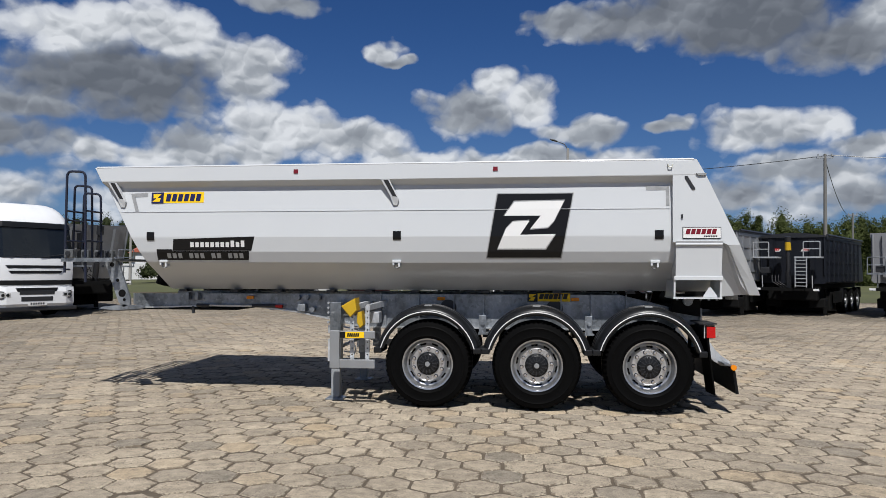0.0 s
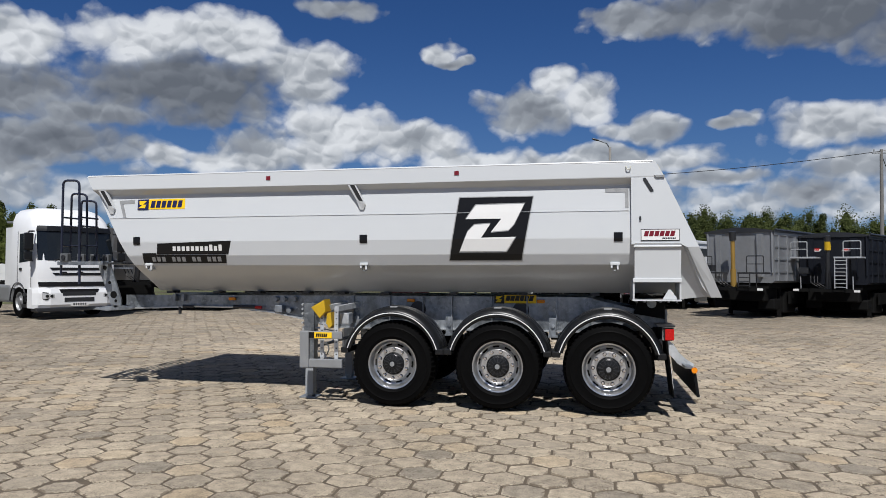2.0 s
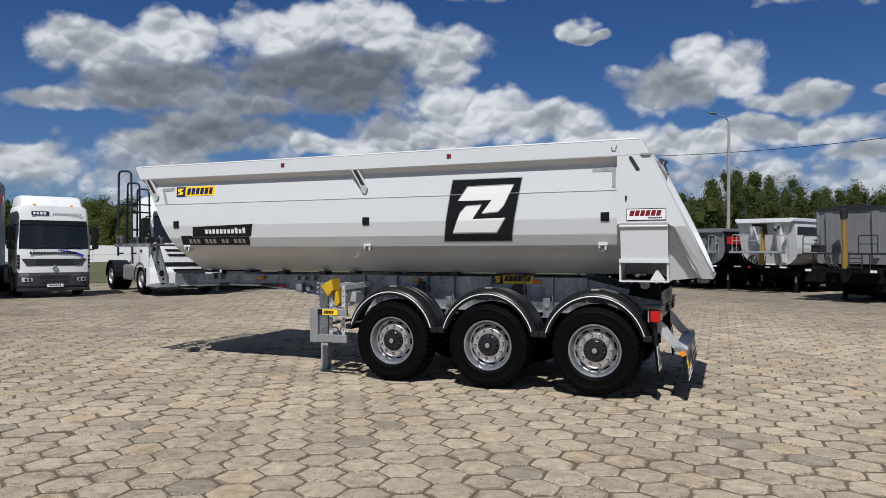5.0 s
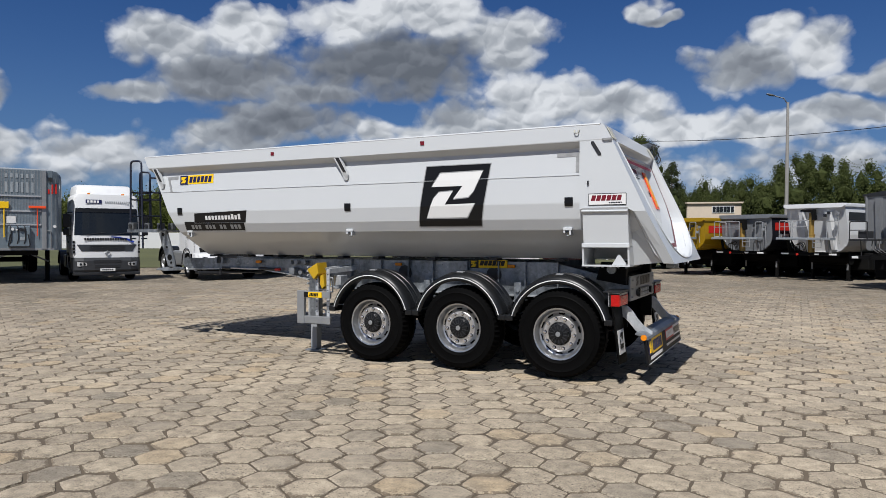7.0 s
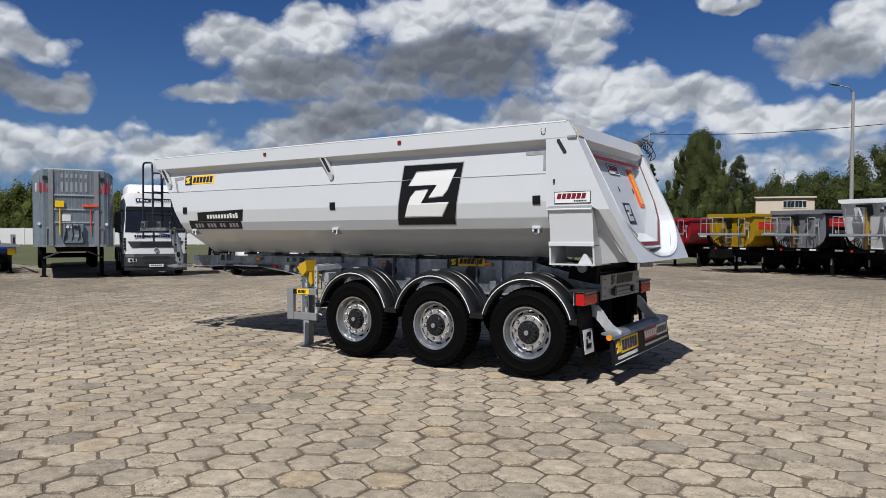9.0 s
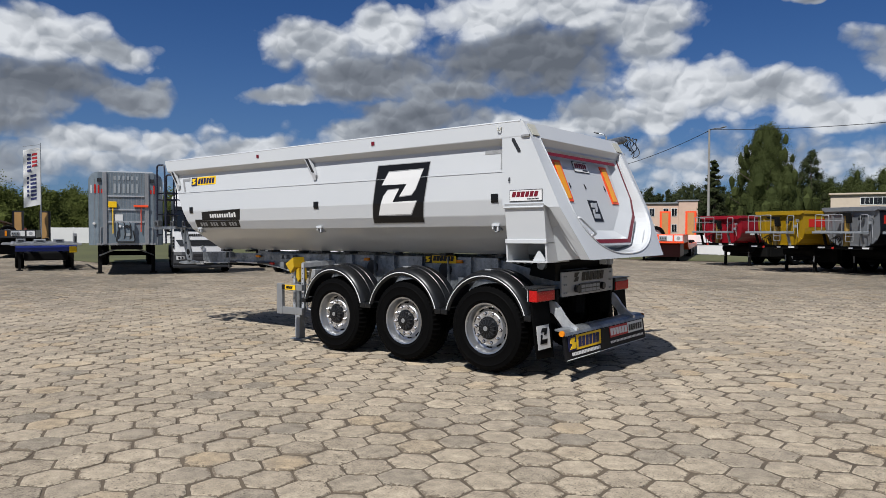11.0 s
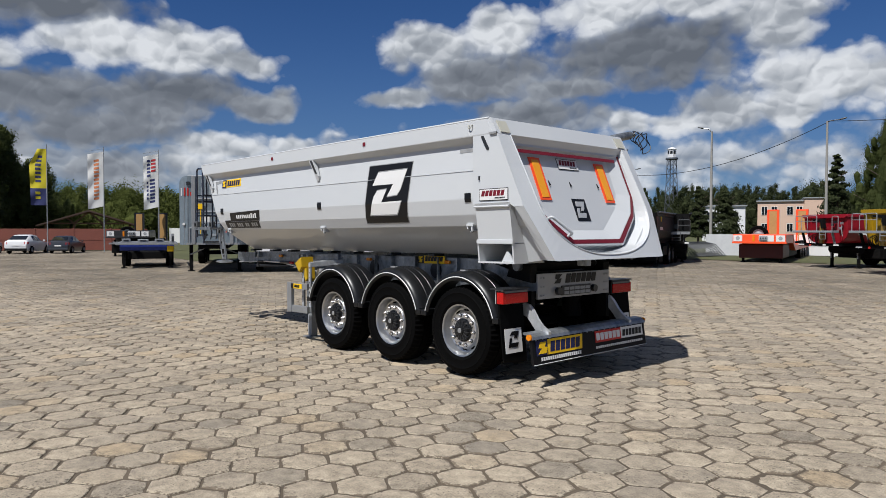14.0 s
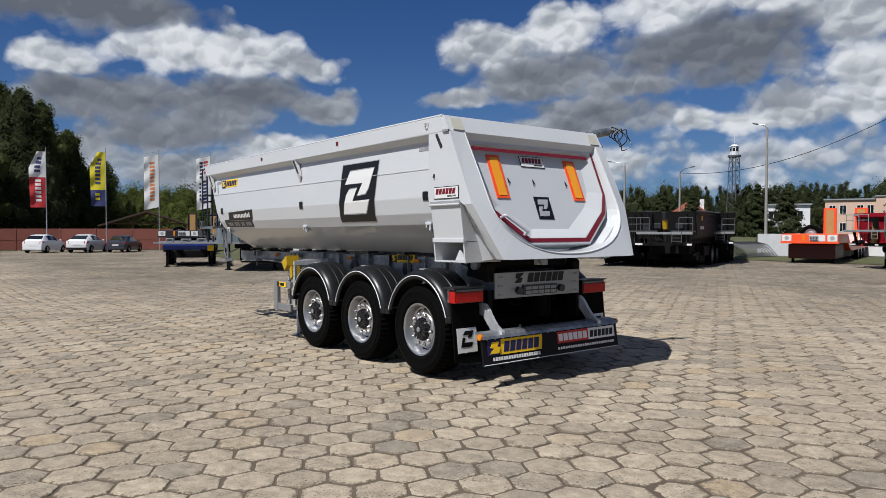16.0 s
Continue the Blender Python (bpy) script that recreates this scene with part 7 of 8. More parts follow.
        word(bm, axes((fr(3.1, 0.5) + 0.422, 0, 0), (0, 1, 0), (-0.13, 0, 1)), -0.70, -0.24, 3.10, 3.19, 4, 0.0, 0.3, 0.008)
        part("name_letters", bm, DECAL_WHITE, cab)
        bm = B()
        word(bm, axes((fr(3.1, 0.5) + 0.42, 0, 0), (0, 1, 0), (-0.13, 0, 1)), -0.06, 0.95, 3.09, 3.17, 13, 0.0, 0.4)
        part("name_bars", bm, STEEL_GREY, cab)
    # windscreen with its dark band, wipers
    part("windscreen", band(1.80, 2.72, 1.16, 1.12, 0.008), GLASS_DARK, cab)
    part("sun_visor", band(2.70, 2.86, 1.13, 1.10, 0.05 if high else 0.03), PLASTIC, cab)
    bm = B()
    for ya in (-0.75, 0.1):
        tube(bm, [(fr(1.82, ya) + 0.03, ya, 1.82), (fr(1.92, ya) + 0.03, ya + 0.68, 1.92)], 0.014, 5)
    part("wipers", bm, BLACK, cab)
    for sd in (-1, 1):
        bm = B()
        y_ = sd * 1.243
        prism(bm, [(-0.42, 1.78), (-1.3, 1.72), (-1.3, 2.62), (-0.62, 2.62)], 0.012, axes((0, y_ + 0.006, 0), (1, 0, 0), (0, 0, 1)))
        part("side_window", bm, GLASS_DARK, cab)
        bm = B()
        box(bm, -0.28, -0.10, sd * 1.42 - 0.12, sd * 1.42 + 0.12, 2.10, 2.62, 0.04)
        box(bm, -0.26, -0.12, sd * 1.42 - 0.11, sd * 1.42 + 0.11, 1.80, 2.06, 0.04)
        tube(bm, rounded([(-0.36, sd * 1.2, 2.68), (-0.2, sd * 1.42, 2.66), (-0.2, sd * 1.42, 1.8), (-0.36, sd * 1.2, 1.78)], 0.05), 0.025, 6)
        part("mirror", bm, PLASTIC, cab)
        bm = B()
        box(bm, -1.28, -1.12, sd * 1.25 - 0.02, sd * 1.25 + 0.02, 1.48, 1.56, 0.008)
        part("door_handle", bm, BLACK, cab)
        bm = B()
        for xa in (-0.42, -1.45):
            box(bm, xa - 0.006, xa + 0.006, sd * 1.243 - 0.004, sd * 1.243 + 0.004, 0.98, 2.7)
        part("door_gap", bm, BLACK, cab)
        # slatted corner vent
        bm = B()
        for k in range(4):
            box(bm, -0.20, -0.06, sd * 1.17 - 0.035, sd * 1.17 + 0.035, 1.10 + k * 0.13, 1.19 + k * 0.13, 0.01)
        if not high:
            part("corner_vent", bm, PLASTIC, cab)
        else:
            bm.free()
        bm = B()
        zl = 0.60 if high else 0.56
        loft(bm, [[(0.055, sd * 0.70, zl + 0.03), (0.055, sd * 0.70, zl + 0.19), (-0.10, sd * 0.70, zl + 0.19), (-0.10, sd * 0.70, zl + 0.03)],
                  [(0.03, sd * 0.98, zl), (0.03, sd * 0.98, zl + 0.23), (-0.12, sd * 0.98, zl + 0.23), (-0.12, sd * 0.98, zl)],
                  [(-0.12, sd * 1.17, zl + 0.02), (-0.12, sd * 1.17, zl + 0.25), (-0.25, sd * 1.17, zl + 0.25), (-0.25, sd * 1.17, zl + 0.02)]])
        hl = part("headlight", bm, PLASTIC, t)
        bm = B()
        loft(bm, [[(0.068, sd * 0.74, zl + 0.06), (0.068, sd * 0.74, zl + 0.17), (0.0, sd * 0.74, zl + 0.17), (0.0, sd * 0.74, zl + 0.06)],
                  [(0.045, sd * 0.98, zl + 0.03), (0.045, sd * 0.98, zl + 0.20), (-0.02, sd * 0.98, zl + 0.20), (-0.02, sd * 0.98, zl + 0.03)],
                  [(-0.085, sd * 1.14, zl + 0.05), (-0.085, sd * 1.14, zl + 0.22), (-0.15, sd * 1.14, zl + 0.22), (-0.15, sd * 1.14, zl + 0.05)]])
        part("lens", bm, LENS_CLEAR, hl)
        for yy in (0.82, 0.95):
            bm = B()
            cyl(bm, (0.045, sd * yy, zl + 0.115), (0.072, sd * yy, zl + 0.115), 0.045, 12)
            part("reflector", bm, GLASS_DARK, hl)
    # grille
    if high:
        for z0, z1, w0, w1 in ((1.50, 1.58, 0.78, 0.86), (1.34, 1.42, 0.70, 0.78), (1.00, 1.14, 1.12, 1.14)):
            part("grille_slot", band(z0, z1, w0, w1, 0.006, 9, 1), PLASTIC, cab)
        part("lower_slot", band(0.80, 0.92, 0.55, 0.60, 0.068, 5, 1), PLASTIC, t)
    else:
        part("grille", band(1.18, 1.44, 0.92, 1.08, 0.010, 9, 1), ANTHRACITE, cab)
        for k in range(3):
            part("grille_bar", band(1.22 + k * 0.075, 1.255 + k * 0.075, 0.62, 0.62, 0.022, 5, 1), BLACK, cab)
    bm = B()
    bz = [(0.34, 0.0), (0.45, 0.06), (0.80, 0.06), (0.93, 0.02)]
    loft(bm, [[(0.0 + d, -0.85, z), (0.0 + d, 0.85, z), (-0.12 + d, 1.15, z), (-0.35 + d, 1.245, z), (-0.65, 1.25, z), (-0.65, -1.25, z), (-0.35 + d, -1.245, z), (-0.12 + d, -1.15, z)] for z, d in bz])
    part("bumper", bm, WHITE_TRUCK if high else surface("dark_grey_bumper", (0.0227, 0.02422, 0.02724), 0.5, grain=8, vary=0.2), t)
    bm = B()
    box(bm, -0.5, 0.04, -1.2, 1.2, 0.24, 0.36, 0.03)
    part("lower_lip", bm, BLACK, t)
    bm = B()
    box(bm, 0.05, 0.072, -0.45, 0.45, 0.53, 0.66, 0.01)
    box(bm, 0.03, 0.07, -0.5, 0.5, 0.72, 0.84, 0.01)
    part("intake", bm, BLACK, t)
    bm = B()
    box(bm, 0.075, 0.085, -0.27, 0.27, 0.40, 0.51)
    pl = part("number_plate", bm, DECAL_WHITE, t)
    bm = B()
    for k in range(6):
        box(bm, 0.085, 0.088, -0.2 + k * 0.07, -0.155 + k * 0.07, 0.425, 0.485)
    part("bars", bm, BLACK, pl)
    if stripe:
        bm = B()
        word(bm, axes((0.004, 0, 0), (0, 1, 0), (0, 0, 1)), -0.82, 0.72, 1.60, 1.70, 17, 0.0, 0.3, 0.012)
        part("name_bars", bm, DECAL_BLACK, cab)
        bm = B()
        prism(bm, [(0.05, 1.745), (0.45, 1.745), (0.95, 1.50), (0.98, 1.58), (0.7, 1.70)], 0.008, axes((-0.004, 0, 0), (0, 1, 0), (0, 0, 1)))
        part("swoosh", bm, surface("blue_foil", (0.01514, 0.04541, 0.3406), 0.4, grain=10, vary=0.1), cab)
        bm = B()
        tube(bm, [(0.03, 0.0 + 0.085 * math.cos(a), 1.10 + 0.10 * math.sin(a)) for a in (0, math.pi / 2, math.pi, 1.5 * math.pi)], 0.022, 6, True)
        part("badge", bm, STEEL_GREY, cab)
    # chassis
    bm = B()
    for sd in (-1, 1):
        box(bm, -5.6, -0.3, sd * 0.45 - 0.05, sd * 0.45 + 0.05, 0.75, 1.0)
    box(bm, -4.7, -3.4, -0.6, 0.6, 1.0, 1.12)
    part("chassis", bm, DARK, t)
    bm = B()
    box(bm, -3.5, -2.2, -1.2, -0.65, 0.45, 1.0, 0.08)
    part("fuel_tank", bm, ALU_DULL, t)
    bm = B()
    box(bm, -3.5, -2.2, 0.65, 1.2, 0.45, 1.0, 0.05)
    part("side_panel", bm, WHITE_TRUCK, t)
    for sd in (-1, 1):
        far_wheel(t, -1.38, sd * 1.05, out=sd, s=0.98)
        far_wheel(t, -5.05, sd * 1.03, out=sd, s=0.98)
        far_wheel(t, -5.05, sd * 0.70, out=sd, s=0.98)
        bm = B()
        loft(bm, [[(-5.05 + 0.62 * math.cos(a), sd * yy, 0.52 + 0.62 * math.sin(a)) for yy in (0.62, 1.22)] for a in [i * math.pi / 10 for i in range(11)]], False, False)
        part("mudguard", bm, PLASTIC, t)
        bm = B()
        lathe(bm, [(0.60, -0.02), (0.60, 0.02)], 24)
        bmesh.ops.delete(bm, geom=[v for v in bm.verts if v.co.z < -0.1], context="VERTS")
        bmesh.ops.transform(bm, matrix=Matrix.Translation((-1.38, sd * 1.245, 0.52)), verts=bm.verts)
        part("wheel_arch", bm, BLACK, t)
        bm = B()
        box(bm, -1.05, -0.7, sd * 1.22 - 0.03, sd * 1.22 + 0.03, 0.35, 0.45)
        part("step", bm, BLACK, t)
        bm = B()
        box(bm, -0.95, -0.65, sd * 1.22 - 0.03, sd * 1.22 + 0.03, 0.70, 0.78)
        part("step", bm, BLACK, t)
    return t


tractor(facing(-15.0, 10.55, 0.88, -0.47, 0.0, 1.04), "white tractor unit with a high roof, parked facing the yard", "high", False)
tractor(facing(-18.25, 7.75, 0.87, -0.49, 0.0, 0.905), "white tractor unit with dark bumper and blue markings", "deflector", True)

# ---- lamps, poles and wires ----


def lamp_post(x, y, h, arm, label, lift=0.42):
    t = thing("street_lamp", Matrix.Translation((x, y, 0)), label, "street lamp", "street lamps")
    bm = B()
    cyl(bm, (0, 0, 0), (0, 0, h), 0.13, 12, 0.075)
    pole = part("pole", bm, CONCRETE_LIGHT, t)
    bm = B()
    ax, ay = arm
    tube(bm, [(0, 0, h - 0.1), (ax * 0.3, ay * 0.3, h + lift * 0.6), (ax, ay, h + lift)], 0.035, 6)
    part("arm", bm, GALV, t)
    bm = B()
    d = Vector((ax, ay, 0.2)).normalized()
    p = Vector((ax, ay, h + lift))
    bmesh.ops.create_uvsphere(bm, u_segments=12, v_segments=8, radius=0.5, matrix=Matrix.Translation(p + d * 0.2) @ d.to_track_quat("X", "Z").to_matrix().to_4x4() @ Matrix.Diagonal((0.55, 0.24, 0.13, 1)))
    part("lantern", bm, surface("dark_lantern", (0.07568, 0.07946, 0.08325), 0.5, grain=8, vary=0.2), t)
    return t


lamp_post(2.79, 37.9, 9.75, (-0.75, -0.25), "tall concrete street lamp with a bent arm")
lamp_post(-20.5, 48.6, 9.75, (-0.65, -0.15), "concrete street lamp behind metal barriers", 0.3)
lamp_post(-12.9, 52.0, 10.1, (0.87, 0.12), "concrete pole with a lamp arm and wires", 0.05)
lamp_post(-33.5, 47.7, 7.6, (-1.2, -0.3), "far street lamp behind the yard")
lamp_post(-34.5, 58.0, 7.6, (1.1, 0.2), "far street lamp with wires")
for x, y, h in ((18.5, 36.6, 9.0), (33.8, 68.0, 7.8)):
    t = thing("utility_pole", Matrix.Translation((x, y, 0)), "weathered utility pole carrying wires", "pole", "utility poles")
    bm = B()
    cyl(bm, (0, 0, 0), (0, 0, h), 0.13, 10, 0.085)
    part("pole", bm, surface("weathered_grey_pole", (0.1287, 0.1249, 0.1173), 0.85, grain=5, vary=0.4, bump=0.2), t)
    bm = B()
    box(bm, -0.5, 0.5, -0.05, 0.05, h - 0.25, h - 0.15)
    for k in (-0.4, 0.0, 0.4):
        cyl(bm, (k, 0, h - 0.15), (k, 0, h + 0.02), 0.05, 8)
    part("crossarm", bm, STEEL_GREY, t)


def wire(a, b, sag, r=0.022):
    a, b = Vector(a), Vector(b)
    bm = B()
    tube(bm, [a.lerp(b, k / 16) - Vector((0, 0, sag * 4 * (k / 16) * (1 - k / 16))) for k in range(17)], r, 5)
    solo("overhead_wire", bm, BLACK, "black overhead wire slung between poles", "wire", "overhead wires")


wire((-12.9, 52.0, 10.1), (18.5, 36.6, 8.9), 0.9)
wire((-34.5, 58.0, 7.5), (-12.9, 52.0, 10.0), 1.3, 0.026)
wire((18.5, 36.6, 8.95), (60, 28, 8.6), 1.0)
wire((18.5, 36.6, 8.7), (33.8, 68.0, 7.6), 1.2)

# ---- lattice tower ----
TOWER_STEEL = surface("dull_tower_steel", (0.085, 0.095, 0.11), 0.6, metal=0.3, grain=2, vary=0.3)
t = thing("lookout_tower", Matrix.Translation((-81, 150, 0)), "steel lattice tower with a white cabin on top", "tower")
bm = B()
hw = lambda z: 1.3 - 0.028 * z
for sx in (-1, 1):
    for sy in (-1, 1):
        tube(bm, [(sx * hw(0), sy * hw(0), 0), (sx * hw(19), sy * hw(19), 19)], 0.085, 5)
for k in range(9):
    z0, z1 = k * 2.1, k * 2.1 + 2.1
    a, b = hw(z0), hw(z1)
    for s in (-1, 1):
        tube(bm, [(-a, s * a, z0), (b, s * b, z1)], 0.045, 4)
        tube(bm, [(a, s * a, z0), (-b, s * b, z1)], 0.045, 4)
        tube(bm, [(s * a, -a, z0), (s * b, b, z1)], 0.045, 4)
        tube(bm, [(s * a, a, z0), (s * b, -b, z1)], 0.045, 4)
part("lattice", bm, TOWER_STEEL, t)
bm = B()
cyl(bm, (0, 0, 18.6), (0, 0, 19.0), 1.45, 16)
part("gallery", bm, TOWER_STEEL, t)
bm = B()
cyl(bm, (0, 0, 19.0), (0, 0, 21.0), 1.02, 8)
cyl(bm, (0, 0, 21.0), (0, 0, 21.5), 1.2, 8, 0.5)
cyl(bm, (0, 0, 21.8), (0, 0, 23.2), 0.05, 5)
part("cabin", bm, WHITE_TRUCK, t)
for k in range(8):
    bm = B()
    a = 2 * math.pi * (k + 0.5) / 8
    m = axes((0.945 * math.cos(a), 0.945 * math.sin(a), 19.9), (-math.sin(a), math.cos(a), 0), (0, 0, 1))
    prism(bm, rect(-0.28, 0.28, 0, 0.75), 0.03, m)
    part("window", bm, GLASS_DARK, t)

# ---- buildings behind the yard ----


def windows(t, m, xs, zs, w, h):
    for x in xs:
        for z in zs:
            bm = B()
            prism(bm, rect(x - w / 2 - 0.07, x + w / 2 + 0.07, z - 0.07, z + h + 0.07), 0.05, m)
            wn = part("window", bm, DECAL_WHITE, t)
            bm = B()
            prism(bm, rect(x - w / 2, x - 0.03, z, z + h), 0.02, m @ pose(0, 0, 0.04))
            prism(bm, rect(x + 0.03, x + w / 2, z, z + h), 0.02, m @ pose(0, 0, 0.04))
            part("pane", bm, GLASS_DARK, wn)


def building(m, w, d, h, wall, label, xs, zs, ww=0.9, wh=1.2, roof=None, tall=None):
    """Local: front along x at y = 0, depth towards +y."""
    t = thing("building", m, label, "building", "buildings behind the yard")
    bm = B()
    box(bm, 0, w, 0, d, 0, h)
    part("wall", bm, wall, t)
    bm = B()
    box(bm, -0.25, w + 0.25, -0.3, d + 0.2, h, h + 0.22)
    part("roof", bm, roof or STEEL_GREY, t)
    if tall:
        bm = B()
        box(bm, w, w + tall[0], -0.6, d, 0, tall[1])
        part("wing", bm, wall, t)
        bm = B()
        box(bm, w - 0.2, w + tall[0] + 0.2, -0.8, d, tall[1], tall[1] + 0.2)
        part("wing_roof", bm, STEEL_GREY, t)
    windows(t, axes((0, -0.01, 0), (1, 0, 0), (0, 0, 1)), xs, zs, ww, wh)
    return t


def at(eye, az, dist, z=0.0, turn=0.0):
    """A pose seen from eye at an azimuth left of +y, turned to look back at it."""
    a = radians(az)
    return Matrix.Translation((eye[0] - dist * math.sin(a), eye[1] + dist * math.cos(a), z)) @ Matrix.Rotation(a + radians(turn), 4, "Z")


building(at((6.5, -8.0), 22.87, 150), 8.0, 10, 7.1, PINK_PLASTER, "beige two-storey block with a flat roof", (1.2, 2.9, 5.6, 7.2), (1.4, 4.6), 0.95, 1.5, tall=(3.6, 7.6))
building(at((8.0, -6.2), 27.6, 120), 6.3, 8, 5.4, WHITE_TRUCK, "white flat-roofed house behind a spruce", (1.3, 4.6), (0.9, 3.3), 1.4, 1.2)
building(at((4.7, -8.0), 8.7, 112), 7.6, 9, 6.7, PLASTER, "low cream building with a flat roof", (4.1, 5.1, 6.1), (5.35,), 0.95, 0.9, roof=PLASTER)
t = thing("house", at((8.0, -6.2), 34.4, 110), "small white house with a red gable roof", "house")
bm = B()
box(bm, 0, 6.2, 0, 7, 0, 3.6)
part("wall", bm, WHITE_TRUCK, t)
bm = B()
prism(bm, [(-0.5, 3.5), (6.7, 3.5), (3.1, 6.0)], 7.6, axes((0, 7.3, 0), (1, 0, 0), (0, 0, 1)))
part("roof", bm, ROOF_RED, t)
bm = B()
box(bm, 4.6, 5.2, 2, 2.6, 4.4, 6.2)
part("chimney", bm, WHITE_TRUCK, t)

# open timber shelter
t = thing("timber_shelter", facing(-57.5, 12.0, 0.96, -0.27), "open timber shelter with a low pitched roof", "shelter")
bm = B()
for ya in (-3.2, -1.1, 1.1, 3.2):
    box(bm, -0.1, 0.1, ya - 0.1, ya + 0.1, 0, 2.2)
for a, b in (((-3.2, 2.2), (0, 3.2)), ((3.2, 2.2), (0, 3.2)), ((-3.2, 2.2), (3.2, 2.2)), ((-1.1, 2.2), (-1.7, 2.7)), ((1.1, 2.2), (1.7, 2.7)), ((-1.1, 2.2), (0, 3.2)), ((1.1, 2.2), (0, 3.2))):
    tube(bm, [(0.05, a[0], a[1]), (0.05, b[0], b[1])], 0.09, 4)
part("truss", bm, surface("brown_timber", (0.1514, 0.07568, 0.03406), 0.7, grain=6, vary=0.4), t)
bm = B()
loft(bm, [[(0.5, -3.9, 2.05), (0.5, 0, 3.35), (0.5, 3.9, 2.05), (0.5, 3.9, 1.95), (0.5, 0, 3.2), (0.5, -3.9, 1.95)], [(-5, -3.9, 2.05), (-5, 0, 3.35), (-5, 3.9, 2.05), (-5, 3.9, 1.95), (-5, 0, 3.2), (-5, -3.9, 1.95)]])
part("roof", bm, surface("dark_brown_roof", (0.06811, 0.03784, 0.02649), 0.7, grain=4, vary=0.3), t)

# ---- fences ----


def fence(name, a, b, h, mat, label, step=2.4, gap=0.02, z=0.0):
    t = thing(name, Matrix.Identity(4), label, "fence", "fences")
    a, b = Vector(a), Vector(b)
    n = max(1, int((b - a).length / step))
    d = (b - a) / n
    u = Vector((d.x, d.y, 0)).normalized()
    me = None
    for k in range(n):
        p = a + d * k
        zz_ = z
        if me is None:
            bm = B()
            L = d.length
            box(bm, gap, L - gap, -0.03, 0.03, 0.05, h, 0.01)
            box(bm, -0.05, 0.05, -0.06, 0.06, 0.0, h + 0.06)
            box(bm, gap, L - gap, -0.045, 0.045, h * 0.5 - 0.03, h * 0.5 + 0.03)
            me = finish(bm)
        part("panel", me, mat, t, m=Matrix.Translation((p.x, p.y, zz_)) @ Matrix.Rotation(math.atan2(u.y, u.x), 4, "Z"))


fence("board_fence", (-59.5, -4.0), (-56.5, 5.0), 1.75, FENCE_RED, "brown red board fence at the edge of the yard", 2.4)
fence("board_fence", (-56.5, 5.0), (-51.0, 14.5), 1.75, FENCE_RED, "brown red board fence at the edge of the yard", 2.4)
fence("wall_panels", (-80.0, 28.0), (-41.0, 70.5), 1.85, DECAL_WHITE, "white prefabricated fence panels on grass", 3.0)
fence("wall_panels", (-15.0, 42.4), (0.0, 41.7), 1.4, DECAL_WHITE, "white prefabricated fence panels on grass", 3.0)

# stacked metal barriers and pale sheets
TARP_GREY = surface("pale_tarpaulin", (0.33, 0.34, 0.345), 0.6, grain=3, vary=0.3, stain=0.3)
for k in range(5):
    t = thing("crowd_barrier", Matrix.Translation((-14.5 + k * 0.11, 35.3 + 0.20 * k, 0)) @ Matrix.Rotation(radians(82), 4, "Z") @ Matrix.Rotation(radians(-34 - 3 * k), 4, "X"), "leaning galvanised crowd barrier", "barrier", "stacked crowd barriers")
    bm = B()
    tube(bm, rounded([(-1.4, 0, 0.1), (-1.4, 0, 1.15), (1.4, 0, 1.15), (1.4, 0, 0.1)], 0.12) + [(-1.4, 0, 0.1)], 0.02, 6)
    part("frame", bm, RAIL_DARK, t)
    bm = B()
    for j in range(20):
        cyl(bm, (-1.3 + j * 0.137, 0, 0.1), (-1.3 + j * 0.137, 0, 1.15), 0.012, 5)
    part("bars", bm, RAIL_DARK, t)
for x, y, w, h in ((-14.7, 39.4, 2.8, 1.45), (-15.9, 33.2, 2.2, 0.85)):
    bm = B()
    box(bm, -w / 2, w / 2, -0.05, 0.05, 0, h, 0.01)
    solo("white_sheet_panel", bm, TARP_GREY, "pale grey sheet panel leaning near the barriers", "panel", "white panels", m=Matrix.Translation((x, y, 0)) @ Matrix.Rotation(radians(25), 4, "Z") @ Matrix.Rotation(radians(-12), 4, "X"))

# ---- flags ----


def flag(az, dist, h, fab, w, colours, label, feather):
    x, y = 8.0 - dist * math.sin(radians(az)), -6.2 + dist * math.cos(radians(az))
    t = thing("banner_flag", Matrix.Translation((x, y, 0)) @ Matrix.Rotation(radians(az), 4, "Z"), label, "flag", "banner flags")
    bm = B()
    cyl(bm, (0, 0, 0), (0, 0, h), 0.045, 8, 0.025)
    if not feather:
        cyl(bm, (0, 0, h - 0.12), (-w, 0, h - 0.35), 0.015, 6)
    part("pole", bm, STEEL_GREY, t)
    n = 14

    def strip(z0, z1, x0, x1, off):
        b_ = B()
        rows = []
        for i in range(n + 1):
            z = z0 + (z1 - z0) * i / n
            f = (h - z) / fab
            wid = w * (min(1.0, 0.35 + 1.7 * f) if feather else 1.0) * (1 - (0.10 * f if feather else 0))
            row = []
            for j in range(7):
                u = x0 + (x1 - x0) * j / 6
                row.append((-u * wid, 0.055 * math.sin(5 * u + 4.2 * z + h) * u + off, z - (0.25 * u if not feather else 0.0)))
            rows.append(row)
        loft(b_, rows, False, False)
        return b_

    for (f0, f1, mat) in colours:
        b_ = strip(h - 0.35 - f0 * fab, h - 0.35 - f1 * fab, 0.02, 1.0, 0.0)
        cloth = part("cloth", b_, mat, t, smooth=True)
    return t, strip


